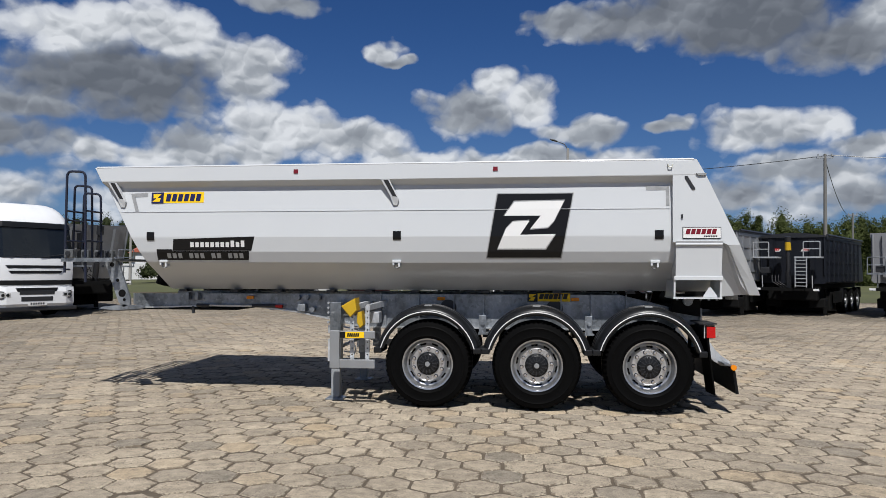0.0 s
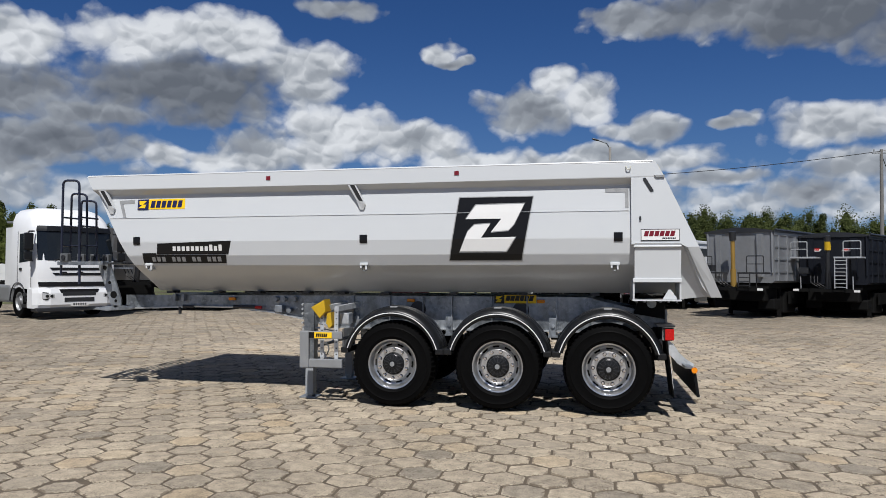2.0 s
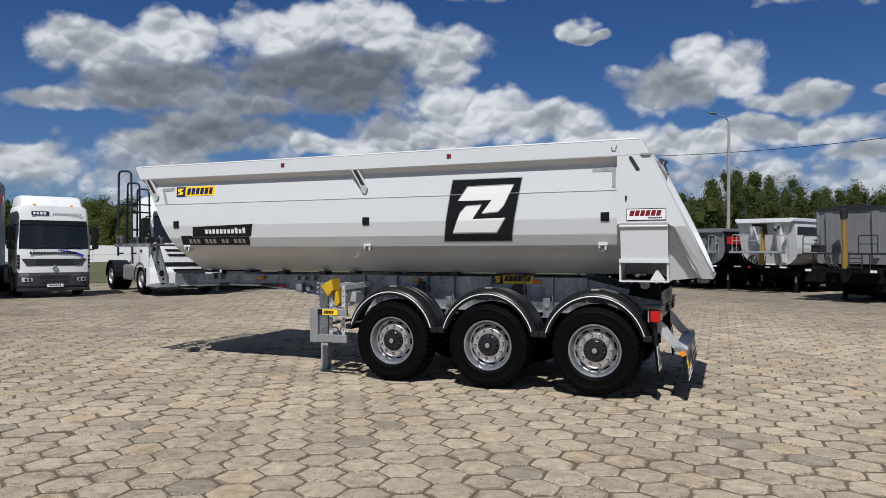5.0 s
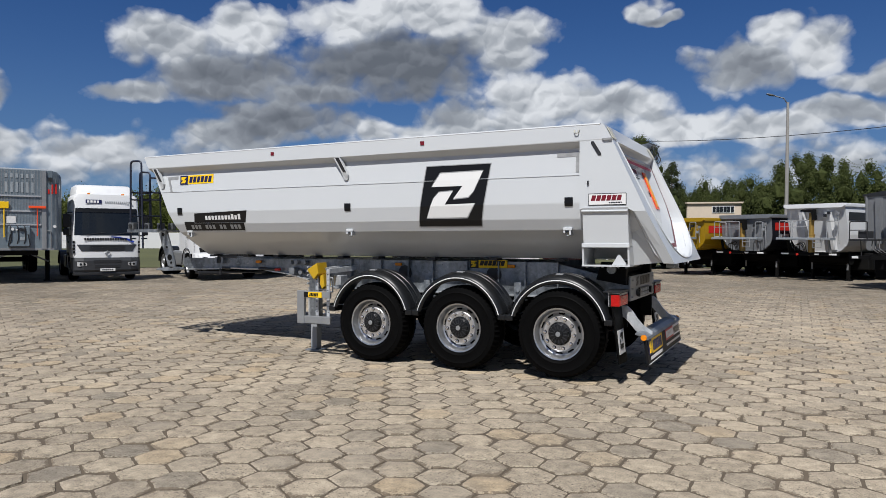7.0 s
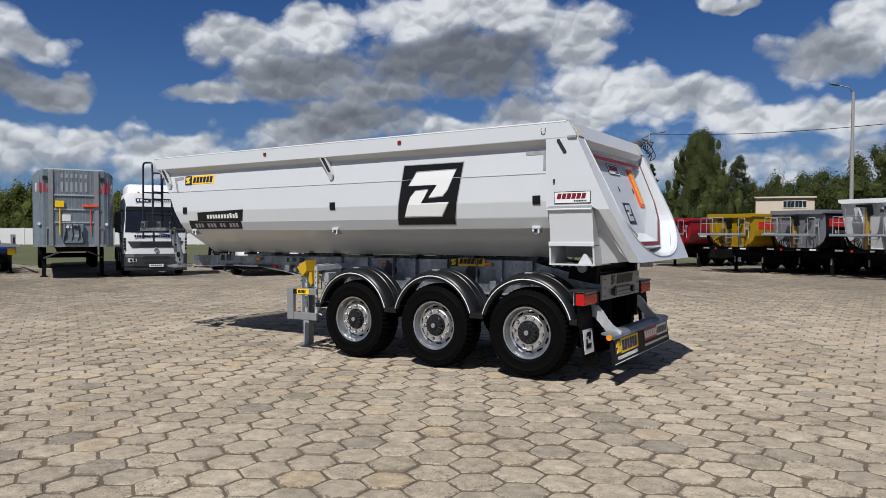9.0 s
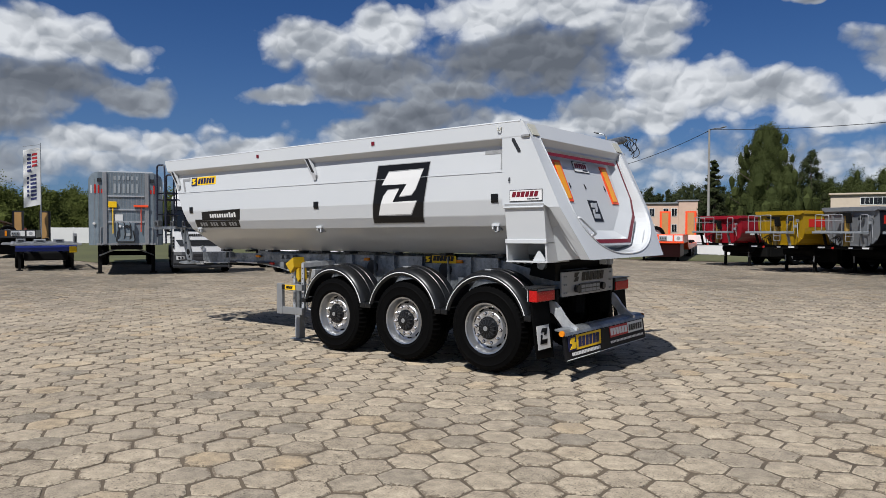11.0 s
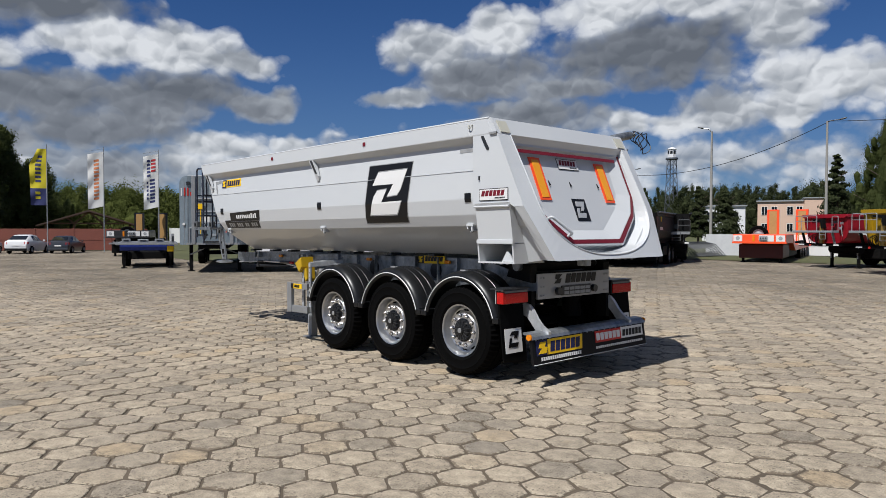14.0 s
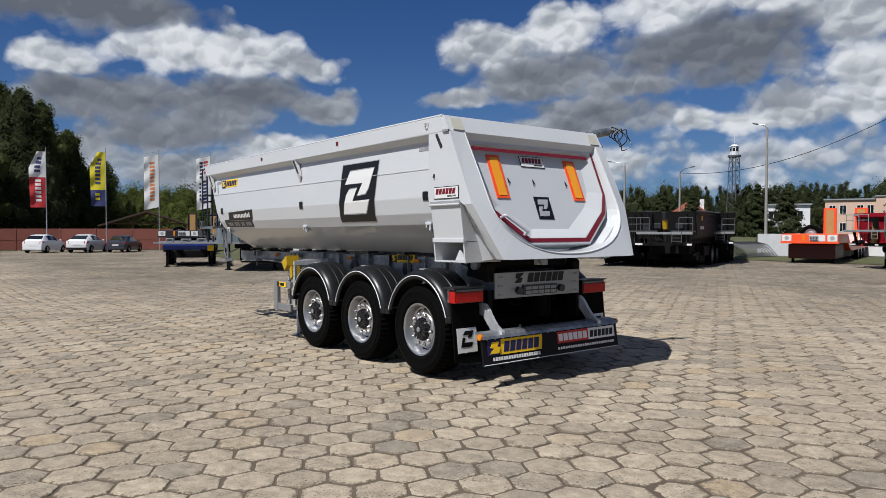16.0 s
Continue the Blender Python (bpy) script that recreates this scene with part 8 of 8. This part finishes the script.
CLOTH_Y = surface("yellow_cloth", (0.5903, 0.4995, 0.0227), 0.8, grain=5, vary=0.1)
CLOTH_B = surface("navy_cloth", (0.03027, 0.03784, 0.1211), 0.8, grain=5, vary=0.1)
CLOTH_W = surface("white_cloth", (0.6508, 0.6508, 0.6357), 0.8, grain=5, vary=0.1)
CLOTH_R = surface("red_cloth", (0.4162, 0.0227, 0.03027), 0.8, grain=5, vary=0.1)
CLOTH_O = surface("orange_print", (0.5449, 0.1892, 0.07568), 0.8, grain=5, vary=0.1)
for az_, D_, h_, fab_, w_, cols_, lab_, fe_, marks in (
    (80.98, 60, 7.75, 4.1, 1.15, [(0, 0.46, CLOTH_W), (0.46, 1.0, CLOTH_R)], "feather flag, white above and red below", True, [(0.10, 0.40, 0.35, 0.7, CLOTH_B), (0.5, 0.92, 0.3, 0.65, CLOTH_W)]),
    (77.18, 60, 7.9, 4.1, 1.15, [(0, 0.70, CLOTH_Y), (0.70, 1.0, CLOTH_B)], "feather flag, yellow above and navy below", True, [(0.12, 0.62, 0.35, 0.68, CLOTH_B), (0.76, 0.92, 0.4, 0.7, CLOTH_Y)]),
    (73.60, 60, 7.9, 4.1, 1.08, [(0, 1.0, CLOTH_W)], "white banner with orange printed bars", False, [(0.12, 0.88, 0.3, 0.62, CLOTH_O)]),
    (69.92, 60, 7.9, 4.1, 1.08, [(0, 1.0, CLOTH_W)], "white banner with blue and red printed bars", False, [(0.08, 0.34, 0.2, 0.5, CLOTH_R), (0.08, 0.42, 0.55, 0.78, CLOTH_B), (0.45, 0.92, 0.25, 0.6, CLOTH_B), (0.48, 0.85, 0.68, 0.8, CLOTH_B)]),
):
    t, strip = flag(az_, D_, h_, fab_, w_, cols_, lab_, fe_)
    for f0, f1, u0, u1, mat in marks:
        k = max(1, int((f1 - f0) / 0.065))
        for i in range(k):
            a = f0 + (f1 - f0) * i / k
            b = f0 + (f1 - f0) * (i + 0.6) / k
            for off in (-0.012, 0.012):
                part("printed_bar", strip(h_ - 0.35 - a * fab_, h_ - 0.35 - b * fab_, u0, u1, off), mat, t)

# ---- cars by the fence ----


def car(m, paint, label, hatch=True, lift=0.0):
    """A hatchback: local +x is its tail; lift makes it taller."""
    t = thing("parked_car", m, label, "car", "parked cars")
    end = 1.90 if hatch else 2.0
    # along the car: place, half width, sill, belt, roof, half width of the roof
    st = [(-2.16, 0.58, 0.36, 0.58, 0.62, 0.48), (-2.02, 0.76, 0.26, 0.70, 0.76, 0.62), (-1.75, 0.85, 0.22, 0.80, 0.86, 0.70), (-1.05, 0.88, 0.20, 0.90, 0.96, 0.72),
          (-0.80, 0.88, 0.20, 0.92, 1.02, 0.70), (-0.10, 0.88, 0.20, 0.94, 1.42, 0.61), (0.60, 0.88, 0.20, 0.96, 1.48, 0.62), (1.30 if hatch else 1.15, 0.87, 0.20, 0.98, 1.43, 0.60),
          (end, 0.84, 0.24, 0.97, 1.04, 0.70), (2.10, 0.82, 0.28, 0.90, 0.96, 0.72), (2.17, 0.76, 0.34, 0.62, 0.70, 0.70)]
    st = [(x, w, zb, be + lift * 0.5, ro + lift, rw) for x, w, zb, be, ro, rw in st]
    bm = B()
    rows = []
    for x, w, zb, be, ro, rw in st:
        half = [(w * 0.94, zb), (w, zb + (be - zb) * 0.45), (w * 0.985, be - 0.03), (w * 0.96, be), (rw, ro - 0.05), (rw * 0.82, ro)]
        rows.append([(x, -y, z) for y, z in half] + [(x, y, z) for y, z in reversed(half)])
    loft(bm, rows)
    b_ = part("body", bm, paint, t, smooth=True)

    def skin(a, u, f, sd, out=0.010):
        """A point on the side glass: between stations a and a + 1 at u, from belt (0) to roof (1)."""
        p, q = st[a], st[a + 1]
        x, w, be, ro, rw = (p[k] + (q[k] - p[k]) * u for k in (0, 1, 3, 4, 5))
        y = w * 0.96 + (rw - w * 0.96) * f
        return (x, sd * (y + out), be + (ro - 0.05 - be) * f)

    for sd in (-1, 1):
        for pts in ([(4, 0.45), (5, 0.0), (5, 0.62)], [(5, 0.74), (6, 0.0), (6, 0.72)]):
            bm = B()
            lo_, hi_ = [skin(a, u, 0.10, sd) for a, u in pts], [skin(a, u, 0.88, sd) for a, u in pts]
            ring_ = lo_ + hi_[::-1]
            loft(bm, [[(x, y, z) for x, y, z in ring_], [(x, y - sd * 0.02, z) for x, y, z in ring_]])
            part("side_window", bm, GLASS_DARK, b_)
        for x in (-1.35, 1.35):
            far_wheel(t, x, sd * 0.79, 0.31, sd, s=0.595)
            bm = B()
            cyl(bm, (x, sd * 0.80, 0.33), (x, sd * 0.885, 0.33), 0.37, 20)
            bmesh.ops.delete(bm, geom=[v for v in bm.verts if v.co.z < 0.22], context="VERTS")
            part("wheel_arch", bm, BLACK, b_)
        bm = B()
        loft(bm, [[(2.02, sd * 0.60, 0.74 + lift), (2.165, sd * 0.60, 0.74 + lift), (2.115, sd * 0.60, 0.93 + lift), (2.0, sd * 0.60, 0.93 + lift)],
                  [(1.86, sd * 0.845, 0.76 + lift), (2.10, sd * 0.835, 0.76 + lift), (2.06, sd * 0.835, 0.92 + lift), (1.84, sd * 0.845, 0.92 + lift)]])
        part("tail_lamp", bm, LENS_RED, b_)
        bm = B()
        box(bm, -0.72, -0.58, sd * 0.98 - 0.09, sd * 0.98 + 0.07, 0.95 + lift, 1.06 + lift, 0.03)
        part("mirror", bm, paint, b_)
    bm = B()
    p, q = st[7], st[8]
    lerp = lambda k, u: p[k] + (q[k] - p[k]) * u
    ring_ = [(lerp(0, u) + 0.012, y * lerp(5, u) * 0.90, lerp(4, u) + 0.006) for u, y in ((0.12, -1), (0.12, 1), (0.86, 1), (0.86, -1))]
    loft(bm, [ring_, [(x - 0.03, y, z - 0.03) for x, y, z in ring_]])
    part("rear_window", bm, GLASS_DARK, b_)
    p, q = st[4], st[5]
    bm = B()
    ring_ = [(lerp(0, u) - 0.012, y * lerp(5, u) * 0.92, lerp(4, u) + 0.006) for u, y in ((0.08, -1), (0.08, 1), (0.92, 1), (0.92, -1))]
    loft(bm, [ring_, [(x + 0.03, y, z - 0.03) for x, y, z in ring_]])
    part("windscreen", bm, GLASS_DARK, b_)
    bm = B()
    box(bm, 2.155, 2.185, -0.26, 0.26, 0.60, 0.71)
    part("number_plate", bm, DECAL_WHITE, b_)
    bm = B()
    box(bm, 1.98, 2.20, -0.78, 0.78, 0.26, 0.44, 0.04)
    part("rear_bumper", bm, PLASTIC if not hatch else paint, b_)
    return t


car(facing(-51.4, 3.1, 0.82, -0.57, 0.0, 0.86), WHITE_TRUCK, "small white hatchback parked by the fence", True, 0.06)
car(facing(-50.2, 5.75, 0.82, -0.57, 0.0, 0.90), WHITE_TRUCK, "white car parked by the fence", False)
car(facing(-49.2, 8.1, 0.82, -0.57, 0.0, 0.84), surface("dark_grey_car_paint", (0.03784, 0.04162, 0.04919), 0.3, metal=0.4, grain=5, vary=0.15, coat=0.4), "dark grey estate car parked by the fence")

# ---- grass and woods ----


def patch(name, pts, z, mat, label, category):
    bm = B()
    bm.faces.new([bm.verts.new((x, y, z)) for x, y in pts])
    solo(name, bm, mat, label, category, kind="structure")


patch("grass_strip", [(-30, 32.5), (60, 30.5), (400, 60), (400, 400), (-400, 400), (-400, 150), (-60, 62)], 0.012, GRASS_FAR, "mown grass behind the yard", "grass")
patch("verge", [(-60.5, -40), (-57.0, 5), (-51.2, 14.8), (-30, 32.4), (-60, 61.9), (-400, 149), (-400, -40)], 0.012, GRASS_FAR, "rough grass beyond the fence", "grass")
patch("grass_island", [(-30, 9.3), (-25.5, 15.4), (-21, 20), (-19, 30), (-30, 32.3), (-51.2, 14.8), (-43, 11)], 0.016, GRASS_FAR, "rough grass behind the parked trucks", "grass")


def core_ball():
    bm = B()
    bmesh.ops.create_icosphere(bm, subdivisions=1, radius=1.0)
    bm.verts.ensure_lookup_table()
    vs = [tuple(v.co) for v in bm.verts]
    fs = [tuple(v.index for v in f.verts) for f in bm.faces]
    bm.free()
    return vs, fs


CORE_V, CORE_F = core_ball()


def leaves(verts, faces, c, r, n, size, rnd, squash=1.0, axis=None):
    """n leaves in a loose tuft round c; they turn away from the trunk at axis."""
    cx, cy, cz = c
    core = len(verts)
    turn = rnd.random() * 6.28
    for v in CORE_V:
        k = r * rnd.uniform(0.3, 0.6)
        verts.append(Vector((cx + (v[0] * math.cos(turn) - v[1] * math.sin(turn)) * k, cy + (v[0] * math.sin(turn) + v[1] * math.cos(turn)) * k, cz + v[2] * k * squash)))
    faces += [tuple(core + i for i in f) for f in CORE_F]
    ax, ay = axis if axis else (cx, cy)
    for _ in range(n):
        u = Vector((rnd.gauss(0, 1), rnd.gauss(0, 1), rnd.gauss(0, 1))).normalized() * (r * (0.35 + 0.65 * rnd.random()))
        gx, gy, gz = u.x, u.y, u.z * squash
        p = Vector((cx + gx, cy + gy, cz + gz))
        nrm = Vector((p.x - ax + rnd.gauss(0, 0.7) * r, p.y - ay + rnd.gauss(0, 0.7) * r, gz * 0.6 + r * (0.5 + rnd.gauss(0, 0.6))))
        if nrm.length < 1e-4:
            nrm = Vector((0, 0, 1))
        nrm.normalize()
        a = Matrix.Rotation(rnd.random() * 6.28, 3, nrm) @ nrm.orthogonal().normalized()
        b = nrm.cross(a)
        s = size * rnd.uniform(0.6, 1.4)
        i = len(verts)
        verts += [p + a * s, p + b * s * 0.75 - a * s * 0.4, p - b * s * 0.7 - a * s * 0.5]
        faces.append((i, i + 1, i + 2))


def mesh_of(name, verts, faces, mat):
    me = bpy.data.meshes.new(name)
    me.from_pydata([tuple(v) for v in verts], [], faces)
    me.materials.append(mat)
    return me


def tree(x, y, h, w, mat, label, seed, clumps=26, per=90, leaf=0.3, shape="round", z=0.0):
    rnd = random.Random(seed)
    t = thing("tree", Matrix.Translation((x, y, z)), label, "tree", "trees")
    bm = B()
    cyl(bm, (0, 0, 0), (0.1, 0, h * 0.55), 0.02 * h, 8, 0.012 * h)
    cyl(bm, (0.1, 0, h * 0.55), (0, 0.1, h * 0.95), 0.012 * h, 6, 0.003 * h)
    for k in range(9):
        a = rnd.random() * 6.28
        z0 = h * rnd.uniform(0.2, 0.75)
        L = w * 0.45 * (1 - z0 / h * 0.5)
        cyl(bm, (0, 0, z0), (L * math.cos(a), L * math.sin(a), z0 + L * 0.6), 0.006 * h, 5, 0.002 * h)
    part("trunk", bm, BARK, t)
    verts, faces = [], []
    side = [rnd.uniform(0.7, 1.15) for _ in range(7)]
    for k in range(clumps):
        f = (k + 0.5) / clumps
        z0 = h * (0.12 + 0.86 * f)
        a = k * 2.4 + rnd.random()
        if shape == "spruce":
            prof = 1.0 - 0.95 * f
            d, r, sq = w * 0.5 * prof * rnd.uniform(0.45, 0.8), w * (0.05 + 0.17 * prof), 0.45
        else:
            prof = math.sin(math.pi * min(1, 0.20 + 0.77 * f)) ** 0.8 * side[int(f * 6.99)]
            d, r, sq = w * 0.5 * prof * rnd.uniform(0.3, 0.95), w * (0.07 + 0.12 * prof) * rnd.uniform(0.6, 1.25), rnd.uniform(0.9, 1.7)
        if shape == "weeping":
            prof = min(1.0, 0.7 + 1.3 * f) * (1.0 - f) ** 0.42 * (0.45 + 0.55 * side[int(f * 6.99)] * rnd.uniform(0.85, 1.15))
            d, r, sq = w * 0.5 * prof * rnd.uniform(0.25, 1.0), w * (0.035 + 0.075 * prof) * rnd.uniform(0.7, 1.2), rnd.uniform(1.5, 2.6)
            z0 = h * (0.10 + 0.87 * f)
        leaves(verts, faces, (d * math.cos(a), d * math.sin(a), z0), r * (1.0 if shape == "weeping" else 1.15), per, leaf, rnd, sq, (0.0, 0.0))
    part("crown", mesh_of("crown", verts, faces, mat), mat, t)
    return t


def woods(name, label, mat, spots, seed, leaf=0.2, per=270):
    """A stretch of far woods: many crowns as one mesh, with their trunks."""
    rnd = random.Random(seed)
    verts, faces = [], []
    for x, y, h, w, conic in spots:
        z = 0.0
        n = 11
        for k in range(n):
            f = (k + 0.5) / n
            prof = (1 - 0.9 * f) if conic else math.sin(math.pi * min(1, 0.2 + 0.78 * f)) ** 0.7
            a = rnd.random() * 6.28
            d = w * 0.42 * prof * rnd.random()
            r = w * ((0.05 + 0.22 * prof) if conic else (0.10 + 0.20 * prof)) * rnd.uniform(0.75, 1.2)
            leaves(verts, faces, (x + d * math.cos(a), y + d * math.sin(a), h * (0.10 + 0.88 * f)), r * 1.12, per, leaf, rnd, rnd.uniform(1.1, 1.9), (x, y))
    me = mesh_of(name, verts, faces, mat)
    ob = new(name, me)
    return tagged(ob, label, "woods", kind="stuff")


def spots(eye, az0, az1, n, d0, d1, tops, w0, w1, conic, seed):
    """Places of trees seen from eye between two azimuths; tops gives height at d0 by azimuth."""
    rnd = random.Random(seed)
    out = []
    for k in range(n):
        az_ = az0 + (az1 - az0) * (k + rnd.random()) / n
        d = rnd.uniform(d0, d1)
        for (a0, h0), (a1, h1) in zip(tops, tops[1:]):
            if a0 <= az_ <= a1:
                h = h0 + (h1 - h0) * (az_ - a0) / (a1 - a0)
        h *= rnd.uniform(0.78, 1.04) * d / d0
        a = radians(az_)
        out.append((eye[0] - d * math.sin(a), eye[1] + d * math.cos(a), h, rnd.uniform(w0, w1), rnd.random() < conic))
    return out


E0 = (4.0, -9.0)
woods("far_woods", "dense green mixed woods behind the yard", LEAF, spots(E0, -34, 4.0, 66, 96, 125, ((-35, 7.4), (-19, 7.8), (-8, 9.0), (0, 11.2), (4.5, 8.6), (10, 8.2)), 4.0, 7.0, 0.12, 11)
      + spots(E0, 4.0, 10.5, 15, 140, 155, ((3.5, 12.0), (11, 11.4)), 4.5, 7.0, 0.12, 15), 1, 0.13, 420)
woods("pine_woods", "dark pine woods on the horizon", LEAF_DARK, spots(E0, 7, 48, 230, 165, 215, ((6, 11.0), (30, 10.8), (49, 10.2)), 5, 9, 0.6, 12), 2, 0.14, 230)
woods("far_woods", "green bushes and trees beyond the fence", LEAF_BUSH, spots(E0, 42, 79, 74, 104, 126, ((41, 7.8), (47, 7.4), (55, 6.4), (80, 7.2)), 4, 8, 0.05, 13), 3, 0.13, 400)
woods("far_woods", "dark trees behind the bright bushes", LEAF, spots(E0, 41, 66, 26, 130, 145, ((40, 12.0), (45, 11.6), (49, 9.0), (67, 7.6)), 4, 8, 0.3, 14), 4, 0.18, 200)

tree(-12.0, 67.0, 12.1, 9.0, LEAF, "broad weeping birch with dense green crown", 21, 260, 420, 0.055, "weeping")
tree(-12.6, 91.0, 11.7, 4.6, LEAF_DARK, "narrow dark tree beside a birch", 22, 30, 300, 0.10)
tree(-17.4, 68.0, 9.2, 4.6, LEAF_DARK, "dark spruce behind the yard", 23, 34, 260, 0.11, "spruce")
for x, y, h, w, seed in ((-34.0, 79.3, 6.7, 5.4, 24), (-36.6, 77.6, 7.3, 4.0, 25), (-34.8, 55.3, 5.3, 4.2, 26), (-37.8, 65.4, 5.8, 4.4, 27)):
    tree(x, y, h, w, LEAF_DARK, "dark spruce in front of the houses", seed, 34, 220, 0.13, "spruce")
for k, (az_, D_, h_, w_) in enumerate(((88, 78, 17.5, 9), (85.6, 84, 17.4, 7.5), (84.0, 82, 16.2, 6.5), (82.4, 76, 14.4, 6), (81.2, 80, 14.0, 5.5), (79.6, 82, 11.6, 5), (93, 75, 18, 10), (77.6, 84, 8.6, 6), (86, 72, 10.5, 8), (82.3, 74, 8.0, 7), (90.5, 80, 17, 8))):
    a = radians(az_)
    tree(8 - D_ * math.sin(a), -6.2 + D_ * math.cos(a), h_, w_, LEAF if k % 3 else LEAF_DARK, "tall leafy tree at the edge of the yard", 40 + k, 100, 320, 0.10)

# ---- ground ----
xs = [-3000, -800, -300, -120, -70] + [-60 + k * 4 for k in range(24)] + [40, 80, 200, 800, 3000]
ys = [-3000, -300, -100, -60] + [-40 + k * 4 for k in range(24)] + [70, 120, 300, 800, 3000]
nv = len(ys)
gv = [(x, y, -0.010) for x in xs for y in ys]
gf = [(i * nv + j, (i + 1) * nv + j, (i + 1) * nv + j + 1, i * nv + j + 1) for i in range(len(xs) - 1) for j in range(nv - 1)]
me = bpy.data.meshes.new("ground")
me.from_pydata(gv, [], gf)
me.materials.append(SOIL)
tagged(new("ground", me), "sandy ground under the paved yard", "ground", kind="structure")

PITCH = 0.352
HEX_ANG = radians(0.5)
HEX_R = PITCH / math.sqrt(3)


def hex_centre(i, j):
    x = -0.507 + PITCH * (i + 0.5 * (j & 1))
    y = -3.107 + PITCH * 0.866 * j
    return (x * math.cos(HEX_ANG) - y * math.sin(HEX_ANG), x * math.sin(HEX_ANG) + y * math.cos(HEX_ANG))


def hex_piece(rnd, steps, rings=4, gap=0.0075, edge=0.012):
    """Outline, rings and faces of one worn hexagon; steps points to an edge."""
    pts = []
    corner = [HEX_R - gap - rnd.uniform(0.0, 0.008) - (0.014 if rnd.random() < 0.10 else 0.0) for _ in range(6)]
    for k in range(6):
        a0, a1 = math.pi / 6 + k * math.pi / 3, math.pi / 6 + (k + 1) * math.pi / 3
        p0 = Vector((math.cos(a0), math.sin(a0))) * corner[k]
        p1 = Vector((math.cos(a1), math.sin(a1))) * corner[(k + 1) % 6]
        for s in range(steps):
            p = p0.lerp(p1, s / steps)
            pts.append(p * (1.0 - (rnd.choice((0.0, 0.012, 0.02, 0.045)) * rnd.random() if s else rnd.uniform(0.0, 0.045) * (steps > 1))))
    n = len(pts)
    verts, rim = [], []
    for f, d, z, e in ((1.0, 0.052, 0.0, 0.0), (1.0, edge, -0.001, 0.85), (1.0, 0.0, -0.006 if rings > 3 else -0.012, 1.0), (1.0, -0.004, -0.022, 1.0))[:rings]:
        for p in pts:
            q = p * ((p.length - d) / p.length)
            verts.append((q.x, q.y, z + (rnd.uniform(-0.003, 0.0) if 0.5 < e < 0.9 and steps > 1 else 0.0)))
            rim.append(e)
    faces = [tuple(range(n))]
    for ring in range(rings - 1):
        for k in range(n):
            j = (k + 1) % n
            faces.append(((ring + 1) * n + k, (ring + 1) * n + j, ring * n + j, ring * n + k))
    return verts, faces, rim


def paver_mesh(name, verts, faces, rim):
    me = bpy.data.meshes.new(name)
    me.from_pydata(verts, [], faces)
    at_ = me.attributes.new("rim", "FLOAT", "POINT")
    at_.data.foreach_set("value", rim)
    me.materials.append(PAVER)
    return me


rnd = random.Random(5)
FINE = [hex_piece(rnd, 4) for _ in range(14)]
PLAIN = [hex_piece(rnd, 1, 4, 0.008, 0.013) for _ in range(14)]
FAR = [hex_piece(rnd, 1, 3, 0.012, 0.018) for _ in range(14)]
HEXES = [paver_mesh("paver", *p) for p in FINE]
pavement = new("pavement", None)
tagged(pavement, "yard of worn hexagonal concrete pavers with sandy joints", "pavement", kind="structure")
verts, faces, rims = [], [], []
near = 0
for j in range(-70, 118):
    for i in range(-190, 62):
        x, y = hex_centre(i, j)
        if x < -58 or x > 20 or y > 31 or (y < -12 and not (-14 < x < 15 and y > -24)) or (x + 58) * 1.5 + 14 < y - 8:
            continue
        dz, tx, ty = rnd.gauss(0, 0.0024), rnd.gauss(0, 0.010), rnd.gauss(0, 0.010)
        turn = rnd.randrange(6) * math.pi / 3 + rnd.gauss(0, 0.014)
        if -0.6 < x < 5.4 and -6.4 < y < -1.7 and near < 300 and (x + y * 0.9) > -5.0:
            near += 1
            ob = new("paver", HEXES[rnd.randrange(14)])
            ob.parent = pavement
            ob.matrix_local = Matrix.Translation((x, y, dz)) @ Euler((ty, tx, turn)).to_matrix().to_4x4()
            continue
        close = -7 < x < 11 and -9 < y < 1.0
        far = x < -12 or y > 7 or y < -11
        pv, pf, pr = (FINE if close else FAR if far else PLAIN)[rnd.randrange(14)]
        n = len(verts)
        c, s = math.cos(turn), math.sin(turn)
        for (a, b, z) in pv:
            u, v = a * c - b * s, a * s + b * c
            verts.append((x + u, y + v, z + dz + tx * u + ty * v))
        faces += [tuple(n + k for k in f) for f in pf]
        rims += pr
ob = new("pavers", paver_mesh("pavers", verts, faces, rims))
ob.parent = pavement
ob["kind"] = "stuff"
